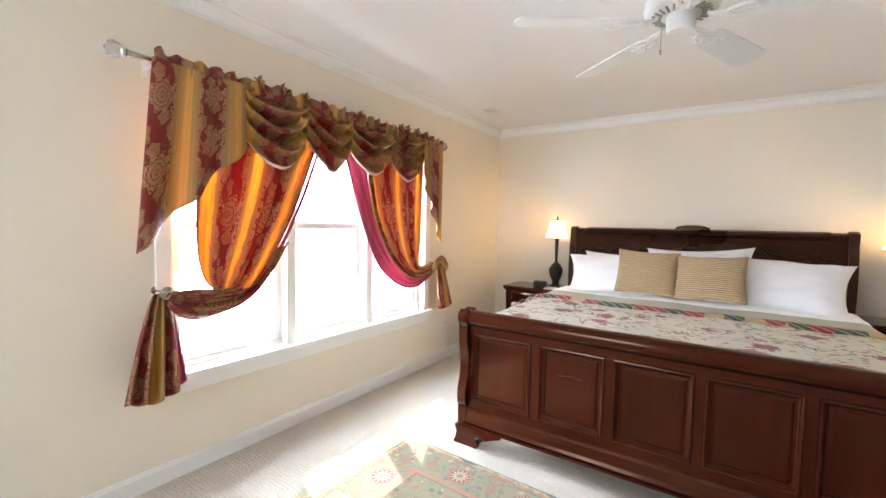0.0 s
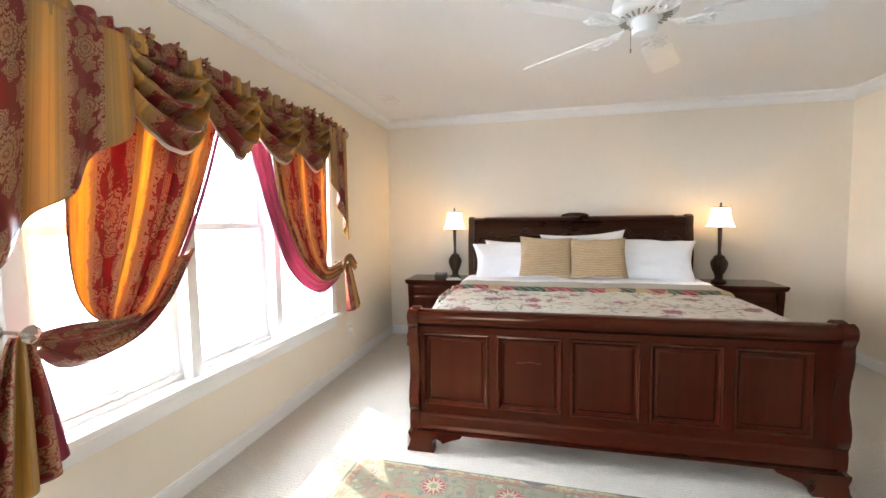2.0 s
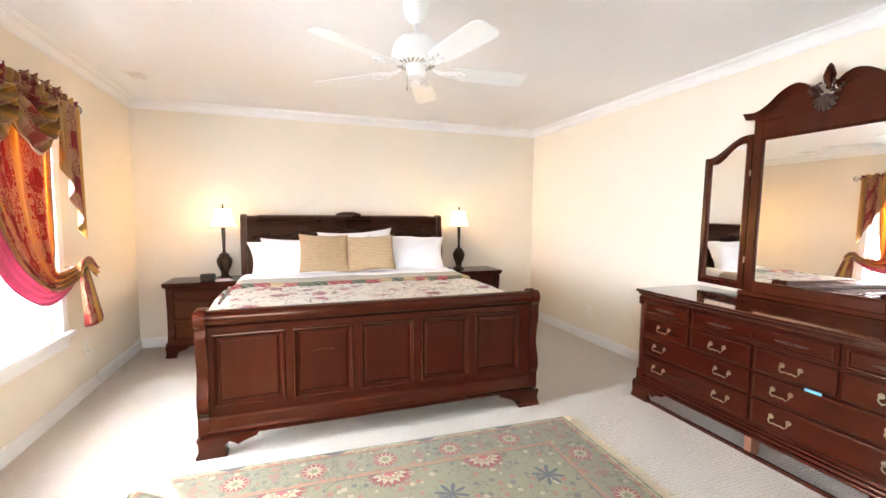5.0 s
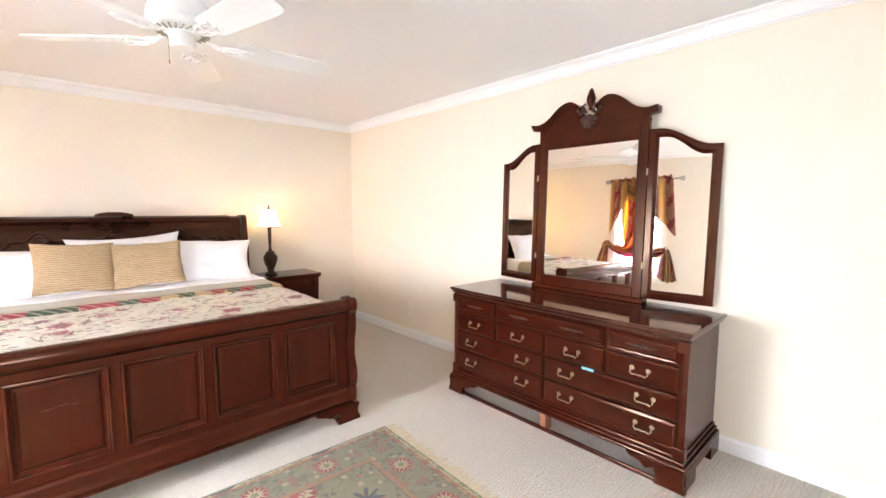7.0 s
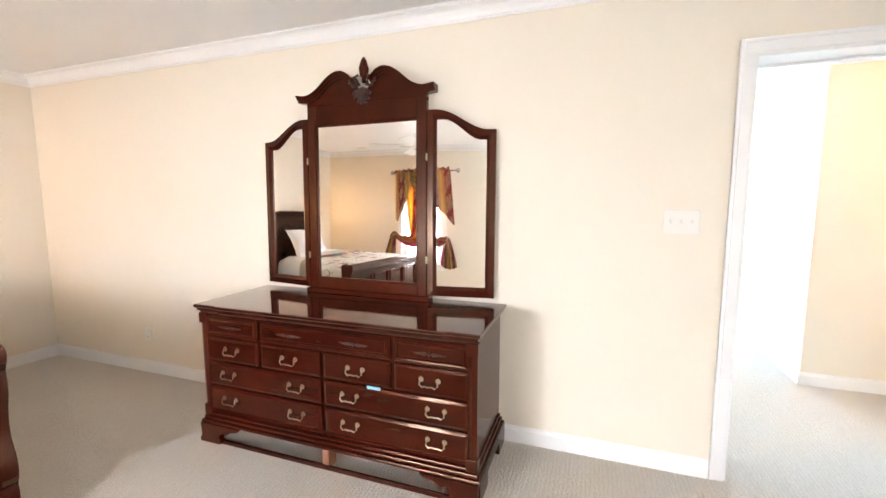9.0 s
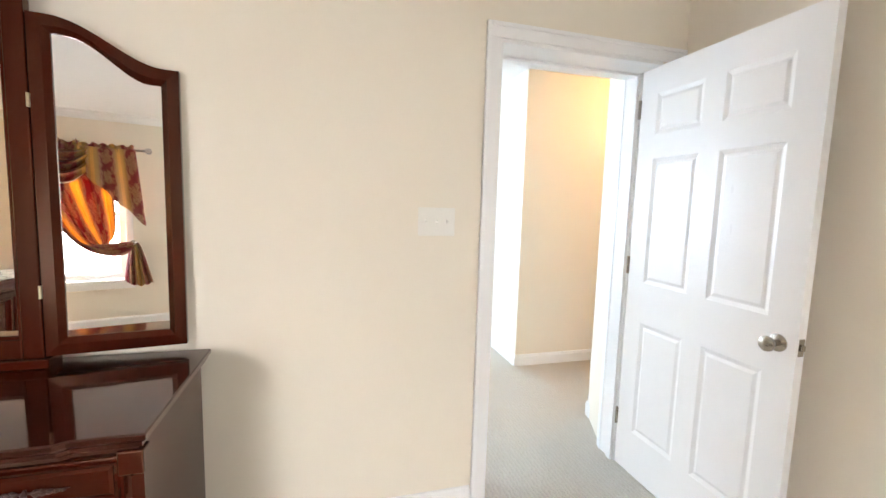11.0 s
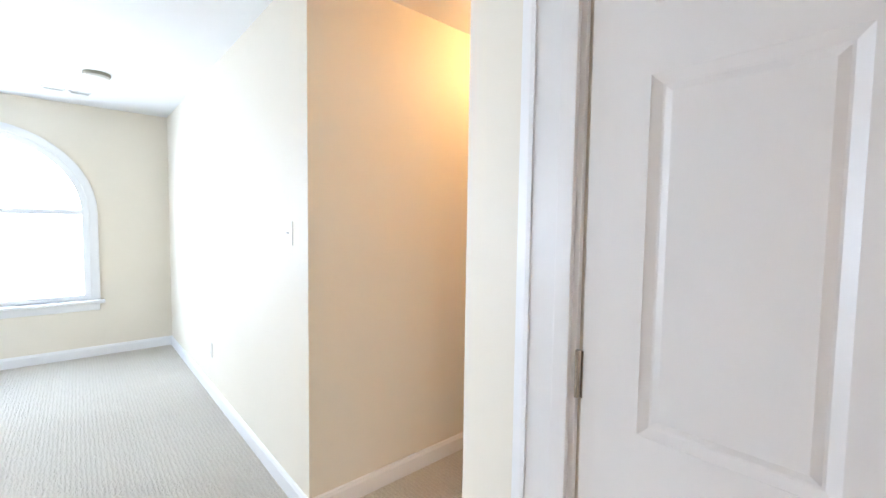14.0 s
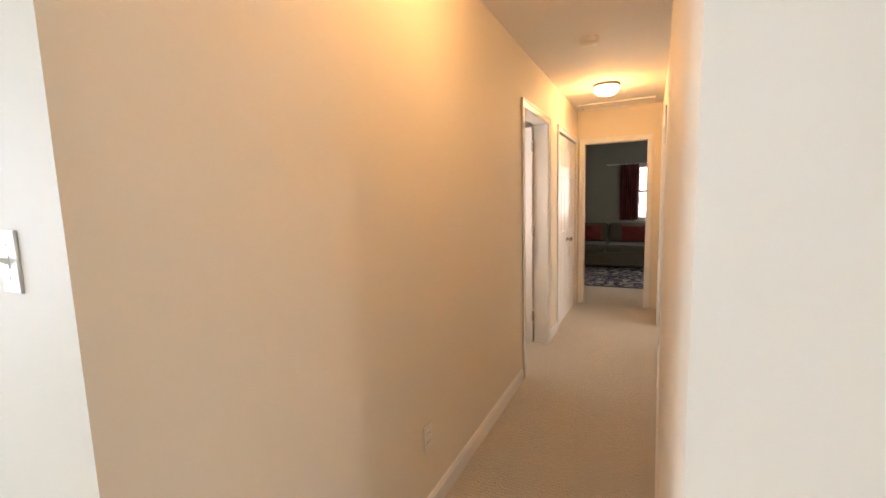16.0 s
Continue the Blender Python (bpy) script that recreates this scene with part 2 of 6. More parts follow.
def make_damask(name, through, deep=1.0):
    """Red and gold stripes with woven flower medallions; u counts stripes, v runs down the cloth in metres."""
    m, nt, b = node_mat(name)
    uv = nt.nodes.new("ShaderNodeTexCoord").outputs["UV"]
    sp = nt.nodes.new("ShaderNodeSeparateXYZ")
    nt.links.new(uv, sp.inputs[0])
    u, v = sp.outputs[0], sp.outputs[1]
    fu = mth(nt, "FRACT", u)
    metres = nt.nodes.new("ShaderNodeCombineXYZ")
    nt.links.new(mth(nt, "MULTIPLY", u, 0.30), metres.inputs[0])
    nt.links.new(v, metres.inputs[1])
    wide = metres.outputs[0]
    red = mth(nt, "GREATER_THAN", fu, 0.42)
    wob = mth(nt, "SUBTRACT", noise_tex(nt, wide, 38, 2), 0.5)

    def flower(pu, off, spacing, half_w, half_h, petals):
        """A medallion: lobed outline, cut by dark rings and veins between its petals."""
        cu = mth(nt, "DIVIDE", mth(nt, "MULTIPLY", mth(nt, "SUBTRACT", pu, off[0]), 0.30), half_w)
        cv = mth(nt, "DIVIDE", mth(nt, "MULTIPLY", mth(nt, "SUBTRACT", mth(nt, "FRACT", mth(nt, "ADD", mth(nt, "DIVIDE", v, spacing), off[1])), 0.5), spacing), half_h)
        rr = mth(nt, "ADD", mth(nt, "SQRT", mth(nt, "ADD", mth(nt, "MULTIPLY", cu, cu), mth(nt, "MULTIPLY", cv, cv))), mth(nt, "MULTIPLY", wob, 0.22))
        ang = mth(nt, "ARCTAN2", cv, cu)
        lobe = mth(nt, "COSINE", mth(nt, "MULTIPLY", ang, float(petals)))
        body = mth(nt, "LESS_THAN", mth(nt, "ADD", rr, mth(nt, "MULTIPLY", lobe, 0.13)), 0.88)
        rings = mth(nt, "SINE", mth(nt, "MULTIPLY", mth(nt, "ADD", rr, mth(nt, "MULTIPLY", mth(nt, "ABSOLUTE", lobe), 0.10)), 24.0))
        veins = mth(nt, "ABSOLUTE", mth(nt, "SINE", mth(nt, "ADD", mth(nt, "MULTIPLY", ang, petals * 1.5), mth(nt, "MULTIPLY", wob, 5.0))))
        cut = mth(nt, "MULTIPLY", mth(nt, "GREATER_THAN", rings, -0.62), mth(nt, "GREATER_THAN", veins, 0.17))
        return mth(nt, "MULTIPLY", body, cut)

    motif = flower(fu, (0.73, 0.0), 0.39, 0.074, 0.098, 8)
    small = mth(nt, "MAXIMUM", flower(fu, (0.655, 0.295), 0.39, 0.036, 0.042, 5), flower(fu, (0.80, 0.705), 0.39, 0.036, 0.044, 5))
    side = mth(nt, "MAXIMUM", flower(fu, (0.49, 0.50), 0.39, 0.032, 0.066, 6), flower(fu, (0.955, 0.48), 0.39, 0.030, 0.058, 6))
    # scrolling leaves along both borders of the gold stripe
    swing = mth(nt, "MULTIPLY", mth(nt, "SINE", mth(nt, "MULTIPLY", v, 48.0)), 0.022)
    leafy = mth(nt, "GREATER_THAN", noise_tex(nt, wide, 70, 2, 0.5, 1.2), 0.475)
    scroll = mth(nt, "LESS_THAN", mth(nt, "ABSOLUTE", mth(nt, "SUBTRACT", fu, mth(nt, "ADD", 0.415, swing))), 0.058)
    scroll2 = mth(nt, "LESS_THAN", mth(nt, "ABSOLUTE", mth(nt, "SUBTRACT", fu, mth(nt, "SUBTRACT", 0.975, swing))), 0.036)
    scroll = mth(nt, "MULTIPLY", mth(nt, "MAXIMUM", scroll, scroll2), leafy)
    # fine leaf sprays round each medallion
    band = mth(nt, "LESS_THAN", mth(nt, "ABSOLUTE", mth(nt, "SUBTRACT", mth(nt, "FRACT", mth(nt, "DIVIDE", v, 0.39)), 0.5)), 0.31)
    spray = mth(nt, "MULTIPLY", mth(nt, "MULTIPLY", band, red), mth(nt, "GREATER_THAN", noise_tex(nt, wide, 52, 3, 0.6, 1.6), 0.645))
    small = mth(nt, "MAXIMUM", small, spray)
    woven = mth(nt, "MAXIMUM", mth(nt, "MAXIMUM", motif, small), mth(nt, "MAXIMUM", side, scroll))
    # dark pinstripes and a bright core in the gold
    pin = mth(nt, "MULTIPLY", mth(nt, "GREATER_THAN", mth(nt, "SINE", mth(nt, "MULTIPLY", fu, 84.0)), 0.84), mth(nt, "LESS_THAN", fu, 0.42))
    wv = noise_tex(nt, uv_of(nt, 30, 900), 1.0, 2)
    tone = noise_tex(nt, wide, 4, 2)
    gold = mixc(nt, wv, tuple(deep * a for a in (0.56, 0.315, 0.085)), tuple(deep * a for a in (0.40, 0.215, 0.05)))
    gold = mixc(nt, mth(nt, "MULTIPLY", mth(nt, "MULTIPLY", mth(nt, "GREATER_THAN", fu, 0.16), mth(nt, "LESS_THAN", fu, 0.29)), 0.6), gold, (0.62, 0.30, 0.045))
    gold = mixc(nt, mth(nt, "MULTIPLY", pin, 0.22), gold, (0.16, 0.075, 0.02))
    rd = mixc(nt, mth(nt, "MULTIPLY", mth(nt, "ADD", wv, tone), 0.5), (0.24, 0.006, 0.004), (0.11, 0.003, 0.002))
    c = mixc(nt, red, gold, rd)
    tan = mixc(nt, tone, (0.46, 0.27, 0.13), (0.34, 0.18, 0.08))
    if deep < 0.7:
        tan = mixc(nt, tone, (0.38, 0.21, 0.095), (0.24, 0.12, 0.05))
    c = mixc(nt, woven, c, tan)
    nt.links.new(c, b.inputs["Base Color"])
    b.inputs["Roughness"].default_value, b.inputs["Sheen Weight"].default_value = 0.42, 0.05
    bump(nt, b, mth(nt, "ADD", woven, wv), 0.3, 0.0008)
    tr = nt.nodes.new("ShaderNodeBsdfTranslucent")
    core = mth(nt, "MULTIPLY", mth(nt, "GREATER_THAN", fu, 0.06), mth(nt, "LESS_THAN", fu, 0.36))
    lit = mixc(nt, red, mixc(nt, core, (0.32, 0.15, 0.03), (0.80, 0.40, 0.065)), (0.26, 0.012, 0.012))
    lace = mth(nt, "GREATER_THAN", noise_tex(nt, wide, 44, 3, 0.6, 1.8), 0.56)
    lit = mixc(nt, mth(nt, "MULTIPLY", lace, 0.22), lit, (0.36, 0.12, 0.03))
    lit = mixc(nt, mth(nt, "MULTIPLY", pin, 0.4), lit, (0.4, 0.16, 0.02))
    lit = mixc(nt, woven, lit, (0.30, 0.10, 0.05))
    nt.links.new(lit, tr.inputs["Color"])
    mx = nt.nodes.new("ShaderNodeMixShader")
    mx.inputs[0].default_value = through
    nt.links.new(b.outputs[0], mx.inputs[1])
    nt.links.new(tr.outputs[0], mx.inputs[2])
    nt.links.new(mx.outputs[0], nt.nodes["Material Output"].inputs["Surface"])
    return m


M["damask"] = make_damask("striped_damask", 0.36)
# a lower deep mixes the gold, and below 0.7 the tan, darker
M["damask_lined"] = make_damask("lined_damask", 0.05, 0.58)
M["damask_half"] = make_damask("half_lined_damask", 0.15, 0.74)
m, nt, b = node_mat("magenta_lining")
b.inputs["Base Color"].default_value = (0.25, 0.05, 0.08, 1)
b.inputs["Roughness"].default_value = 0.6
tr = nt.nodes.new("ShaderNodeBsdfTranslucent")
tr.inputs["Color"].default_value = (0.46, 0.13, 0.20, 1)
mx = nt.nodes.new("ShaderNodeMixShader")
mx.inputs[0].default_value = 0.4
nt.links.new(b.outputs[0], mx.inputs[1])
nt.links.new(tr.outputs[0], mx.inputs[2])
nt.links.new(mx.outputs[0], nt.nodes["Material Output"].inputs["Surface"])
M["magenta"] = m


def make_floral():
    """Cream quilt with crimson blooms, pink sprays and olive leaves on thin stems."""
    m, nt, b = node_mat("floral_quilt")
    v = coords(nt)
    warp = noise_tex(nt, v, 9, 2)
    base = mixc(nt, noise_tex(nt, v, 5, 4), (0.56, 0.52, 0.41), (0.43, 0.40, 0.30))
    bl = nt.nodes.new("ShaderNodeTexVoronoi")
    bl.inputs["Scale"].default_value = 5.0
    nt.links.new(v, bl.inputs["Vector"])
    jag = mth(nt, "MULTIPLY", mth(nt, "SUBTRACT", noise_tex(nt, v, 44, 3), 0.5), 0.72)
    bloom = mth(nt, "LESS_THAN", mth(nt, "ADD", bl.outputs["Distance"], jag), 0.30)
    core = mth(nt, "LESS_THAN", mth(nt, "ADD", bl.outputs["Distance"], jag), 0.12)
    sc = nt.nodes.new("ShaderNodeSeparateColor")
    nt.links.new(bl.outputs["Color"], sc.inputs[0])
    tone = mixc(nt, mth(nt, "GREATER_THAN", sc.outputs[0], 0.5), (0.13, 0.003, 0.010), (0.21, 0.012, 0.026))
    lv = nt.nodes.new("ShaderNodeTexVoronoi")
    lv.inputs["Scale"].default_value = 19.0
    nt.links.new(coords(nt, "Object", (1.0, 1.7, 1.0)), lv.inputs["Vector"])
    leaf = mth(nt, "LESS_THAN", mth(nt, "ADD", lv.outputs["Distance"], mth(nt, "MULTIPLY", jag, 0.9)), 0.29)
    s2 = nt.nodes.new("ShaderNodeSeparateColor")
    nt.links.new(lv.outputs["Color"], s2.inputs[0])
    leaf = mth(nt, "MULTIPLY", leaf, mth(nt, "GREATER_THAN", s2.outputs[1], 0.45))
    leafc = mixc(nt, mth(nt, "GREATER_THAN", s2.outputs[0], 0.66), (0.05, 0.06, 0.025), (0.18, 0.02, 0.03))
    stem = mth(nt, "LESS_THAN", mth(nt, "ABSOLUTE", mth(nt, "SUBTRACT", noise_tex(nt, v, 4.2, 2, 0.5, 0.6), 0.5)), 0.009)
    c = mixc(nt, mth(nt, "MULTIPLY", stem, 0.85), base, (0.10, 0.05, 0.03))
    c = mixc(nt, leaf, c, leafc)
    c = mixc(nt, bloom, c, tone)
    c = mixc(nt, core, c, (0.10, 0.01, 0.015))
    nt.links.new(c, b.inputs["Base Color"])
    b.inputs["Roughness"].default_value, b.inputs["Sheen Weight"].default_value = 0.8, 0.2
    bump(nt, b, mth(nt, "ADD", noise_tex(nt, v, 11, 4), mth(nt, "MULTIPLY", noise_tex(nt, v, 260, 2), 0.10)), 0.8, 0.03)
    return m


M["floral"] = make_floral()


def make_patch():
    """Plaid squares in crimson, green, gold and cream along the quilt's edge."""
    m, nt, b = node_mat("plaid_patchwork")
    v = coords(nt)
    ch = nt.nodes.new("ShaderNodeTexVoronoi")
    ch.distance = "CHEBYCHEV"
    ch.inputs["Scale"].default_value, ch.inputs["Randomness"].default_value = 9.0, 0.45
    nt.links.new(v, ch.inputs["Vector"])
    sc = nt.nodes.new("ShaderNodeSeparateColor")
    nt.links.new(ch.outputs["Color"], sc.inputs[0])
    c = mixc(nt, mth(nt, "GREATER_THAN", sc.outputs[0], 0.35), (0.20, 0.008, 0.016), (0.035, 0.06, 0.035))
    c = mixc(nt, mth(nt, "GREATER_THAN", sc.outputs[0], 0.76), c, (0.40, 0.28, 0.14))
    c = mixc(nt, mth(nt, "GREATER_THAN", sc.outputs[1], 0.8), c, (0.24, 0.03, 0.04))
    w = nt.nodes.new("ShaderNodeTexWave")
    w.bands_direction = "DIAGONAL"
    w.inputs["Scale"].default_value = 9
    nt.links.new(v, w.inputs["Vector"])
    c = mixc(nt, mth(nt, "MULTIPLY", mth(nt, "GREATER_THAN", w.outputs["Fac"], 0.85), 0.5), c, (0.5, 0.42, 0.28))
    nt.links.new(c, b.inputs["Base Color"])
    b.inputs["Roughness"].default_value = 0.8
    bump(nt, b, noise_tex(nt, v, 200, 2), 0.3, 0.001)
    return m


M["patch"] = make_patch()

m, nt, b = node_mat("ribbed_sham")
v = coords(nt)
w = nt.nodes.new("ShaderNodeTexWave")
w.bands_direction = "Z"
w.inputs["Scale"].default_value, w.inputs["Distortion"].default_value, w.inputs["Detail Scale"].default_value = 21, 3.5, 2.2
nt.links.new(v, w.inputs["Vector"])
nt.links.new(mixc(nt, w.outputs["Fac"], (0.36, 0.245, 0.125), (0.55, 0.41, 0.24)), b.inputs["Base Color"])
b.inputs["Roughness"].default_value = 0.75
bump(nt, b, w.outputs["Fac"], 0.7, 0.006)
M["sham"] = m


def make_rug():
    """Sage field with crimson rosettes, dark stars, rust sprays and a banded border. Object space, centred."""
    m, nt, b = node_mat("oriental_rug")
    v = coords(nt)
    sp = nt.nodes.new("ShaderNodeSeparateXYZ")
    nt.links.new(v, sp.inputs[0])
    X, Y = sp.outputs[0], sp.outputs[1]
    hx, hy = 1.215, 0.78
    ax, ay = mth(nt, "ABSOLUTE", X), mth(nt, "ABSOLUTE", Y)
    din = mth(nt, "MINIMUM", mth(nt, "SUBTRACT", hx, ax), mth(nt, "SUBTRACT", hy, ay))
    pile = noise_tex(nt, v, 220, 2)
    mott = noise_tex(nt, v, 7, 4)
    field = mixc(nt, mott, (0.145, 0.142, 0.075), (0.235, 0.205, 0.11))
    border = mixc(nt, mott, (0.27, 0.25, 0.13), (0.38, 0.34, 0.19))
    inb = mth(nt, "LESS_THAN", din, 0.27)
    c = mixc(nt, inb, field, border)

    def cell(p, size, off):
        return mth(nt, "MULTIPLY", mth(nt, "SUBTRACT", mth(nt, "FRACT", mth(nt, "ADD", mth(nt, "DIVIDE", p, size), off)), 0.5), size)

    def rosette(px, py, r0, r1, k, amp):
        r = mth(nt, "SQRT", mth(nt, "ADD", mth(nt, "MULTIPLY", px, px), mth(nt, "MULTIPLY", py, py)))
        a = mth(nt, "ARCTAN2", py, px)
        w = mth(nt, "ADD", r, mth(nt, "MULTIPLY", mth(nt, "COSINE", mth(nt, "MULTIPLY", a, float(k))), amp))
        ring_ = mth(nt, "MULTIPLY", mth(nt, "GREATER_THAN", w, r0), mth(nt, "LESS_THAN", w, r1))
        if k > 9:
            gap = mth(nt, "GREATER_THAN", mth(nt, "ABSOLUTE", mth(nt, "COSINE", mth(nt, "MULTIPLY", a, k / 2))), 0.30)
            ring_ = mth(nt, "MULTIPLY", ring_, gap)
        return ring_, r

    # small sprays and vines
    vine = mth(nt, "LESS_THAN", mth(nt, "ABSOLUTE", mth(nt, "SUBTRACT", noise_tex(nt, v, 8.5, 2, 0.5, 1.4), 0.5)), 0.022)
    c = mixc(nt, mth(nt, "MULTIPLY", vine, 0.7), c, (0.13, 0.11, 0.06))
    sv = nt.nodes.new("ShaderNodeTexVoronoi")
    sv.inputs["Scale"].default_value = 21.0
    nt.links.new(v, sv.inputs["Vector"])
    sc = nt.nodes.new("ShaderNodeSeparateColor")
    nt.links.new(sv.outputs["Color"], sc.inputs[0])
    jag = mth(nt, "MULTIPLY", mth(nt, "SUBTRACT", noise_tex(nt, v, 45, 2), 0.5), 0.35)
    spray = mth(nt, "LESS_THAN", mth(nt, "ADD", sv.outputs["Distance"], jag), 0.33)
    sprayc = mixc(nt, mth(nt, "GREATER_THAN", sc.outputs[0], 0.5), (0.04, 0.055, 0.06), (0.30, 0.06, 0.035))
    sprayc = mixc(nt, mth(nt, "GREATER_THAN", sc.outputs[1], 0.7), sprayc, (0.42, 0.34, 0.2))
    c = mixc(nt, mth(nt, "MULTIPLY", spray, 0.62), c, sprayc)
    # field rosettes and stars
    fx, fy = cell(X, 0.52, 0.5), cell(Y, 0.50, 0.5)
    ring, rr = rosette(fx, fy, 0.078, 0.112, 14, 0.012)
    ringin, _ = rosette(fx, fy, 0.040, 0.054, 9, 0.006)
    c = mixc(nt, mth(nt, "LESS_THAN", rr, 0.088), c, mixc(nt, mott, (0.40, 0.34, 0.20), (0.30, 0.27, 0.16)))
    c = mixc(nt, ring, c, (0.21, 0.028, 0.026))
    c = mixc(nt, mth(nt, "MULTIPLY", ringin, 0.8), c, (0.26, 0.12, 0.05))
    core2, _ = rosette(fx, fy, -1.0, 0.028, 6, 0.006)
    c = mixc(nt, core2, c, (0.34, 0.06, 0.05))
    gx, gy = cell(X, 0.52, 0.0), cell(Y, 0.50, 0.0)
    star, _ = rosette(gx, gy, -1.0, 0.052, 8, 0.034)
    c = mixc(nt, star, c, (0.045, 0.055, 0.06))
    # border: clear and refill, rosettes along it
    bw = mth(nt, "MULTIPLY", inb, mth(nt, "GREATER_THAN", din, 0.055))
    bb = mixc(nt, mott, (0.225, 0.19, 0.11), (0.14, 0.14, 0.08))
    bb = mixc(nt, mth(nt, "MULTIPLY", vine, 0.8), bb, (0.12, 0.11, 0.06))
    bb = mixc(nt, mth(nt, "MULTIPLY", spray, 0.5), bb, sprayc)
    side = mth(nt, "LESS_THAN", mth(nt, "SUBTRACT", hx, ax), mth(nt, "SUBTRACT", hy, ay))
    along = mth(nt, "ADD", mth(nt, "MULTIPLY", side, Y), mth(nt, "MULTIPLY", mth(nt, "SUBTRACT", 1.0, side), X))
    bu, bv = cell(along, 0.372, 0.5), mth(nt, "SUBTRACT", din, 0.155)
    ring2, r2 = rosette(bu, bv, 0.040, 0.067, 12, 0.010)
    bb = mixc(nt, mth(nt, "LESS_THAN", r2, 0.062), bb, (0.33, 0.28, 0.16))
    bb = mixc(nt, ring2, bb, (0.21, 0.032, 0.030))
    core3, _ = rosette(bu, bv, -1.0, 0.018, 5, 0.004)
    bb = mixc(nt, core3, bb, (0.16, 0.15, 0.07))
    hu = cell(along, 0.372, 0.0)
    tri = mth(nt, "LESS_THAN", mth(nt, "ADD", mth(nt, "ABSOLUTE", mth(nt, "MULTIPLY", hu, 2.0)), mth(nt, "ABSOLUTE", bv)), 0.055)
    bb = mixc(nt, tri, bb, (0.20, 0.11, 0.07))
    c = mixc(nt, bw, c, bb)
    for lo, hi, col in ((0.0, 0.012, (0.13, 0.13, 0.08)), (0.028, 0.052, (0.26, 0.10, 0.05)), (0.052, 0.058, (0.08, 0.08, 0.06)), (0.245, 0.272, (0.30, 0.13, 0.06)), (0.272, 0.280, (0.08, 0.08, 0.06))):
        band = mth(nt, "MULTIPLY", mth(nt, "GREATER_THAN", din, lo), mth(nt, "LESS_THAN", din, hi))
        speck = mth(nt, "ADD", 0.5, mth(nt, "MULTIPLY", mth(nt, "GREATER_THAN", noise_tex(nt, v, 38, 2), 0.5), 0.5))
        c = mixc(nt, mth(nt, "MULTIPLY", band, speck), c, col)
    c = mixc(nt, mth(nt, "MULTIPLY", pile, 0.35), c, (0.10, 0.09, 0.06))
    nt.links.new(c, b.inputs["Base Color"])
    b.inputs["Roughness"].default_value, b.inputs["Sheen Weight"].default_value = 0.95, 0.2
    bump(nt, b, pile, 0.5, 0.002)
    return m


M["rug"] = make_rug()
m, nt, b = node_mat("navy_scroll_rug")
v = coords(nt)
sw = mth(nt, "GREATER_THAN", noise_tex(nt, v, 7, 3, 0.5, 2.0), 0.52)
nt.links.new(mixc(nt, sw, (0.02, 0.022, 0.06), (0.40, 0.38, 0.36)), b.inputs["Base Color"])
b.inputs["Roughness"].default_value = 0.95
M["navy_rug"] = m

# ---- mesh helpers ----


def part(name, bm, material, parent=None, label="", smooth=False, kind="", category="", at=None, group=""):
    me = bpy.data.meshes.new(name)
    bmesh.ops.recalc_face_normals(bm, faces=bm.faces)
    if smooth:
        for f in bm.faces:
            f.smooth = True
        for e in bm.edges:
            if len(e.link_faces) == 2 and e.calc_face_angle(0) > radians(38):
                e.smooth = False
    bm.to_mesh(me)
    bm.free()
    me.materials.append(material)
    ob = new(name, me)
    if parent:
        ob.parent = parent
    if at is not None:
        ob.matrix_world = at
    return tagged(ob, label, category, group, kind)


def thing(name, at, label, category, group=""):
    ob = new(name)
    ob.matrix_world = at if isinstance(at, Matrix) else pose(*at)
    ob.empty_display_size = 0.1
    return tagged(ob, label, category, group)


def box(bm, x0, x1, y0, y1, z0, z1, bev=0.0, seg=2):
    r = bmesh.ops.create_cube(bm, size=1.0)
    vs = r["verts"]
    for v in vs:
        v.co = Vector(((x0 + x1) / 2 + v.co.x * (x1 - x0), (y0 + y1) / 2 + v.co.y * (y1 - y0), (z0 + z1) / 2 + v.co.z * (z1 - z0)))
    if bev:
        es = list({e for v in vs for e in v.link_edges})
        bmesh.ops.bevel(bm, geom=es, offset=bev, segments=seg, affect="EDGES", profile=0.5)
    return bm


def prism(bm, pts, axis, a, b):
    """Closed outline extruded along x, y or z. Outline pairs are (y, z), (x, z) or (x, y)."""
    def co(p, t):
        return {"x": (t, p[0], p[1]), "y": (p[0], t, p[1]), "z": (p[0], p[1], t)}[axis]
    va = [bm.verts.new(co(p, a)) for p in pts]
    vb = [bm.verts.new(co(p, b)) for p in pts]
    n = len(pts)
    for k in range(n):
        bm.faces.new((va[k], va[(k + 1) % n], vb[(k + 1) % n], vb[k]))
    bm.faces.new(va)
    bm.faces.new(vb[::-1])
    return bm


def lathe(bm, prof, cx=0, cy=0, cz=0, seg=28, axis="z"):
    rings = []
    for r, h in prof:
        ring = []
        for k in range(seg):
            a = 2 * math.pi * k / seg
            p = (r * math.cos(a), r * math.sin(a), h)
            if axis == "x":
                p = (p[2], p[0], p[1])
            elif axis == "y":
                p = (p[0], p[2], p[1])
            ring.append(bm.verts.new((cx + p[0], cy + p[1], cz + p[2])))
        rings.append(ring)
    for a, b2 in zip(rings, rings[1:]):
        for k in range(seg):
            bm.faces.new((a[k], a[(k + 1) % seg], b2[(k + 1) % seg], b2[k]))
    for ring in (rings[0], rings[-1]):
        if (ring[0].co - ring[seg // 2].co).length > 1e-5:
            bm.faces.new(ring)
    return bm


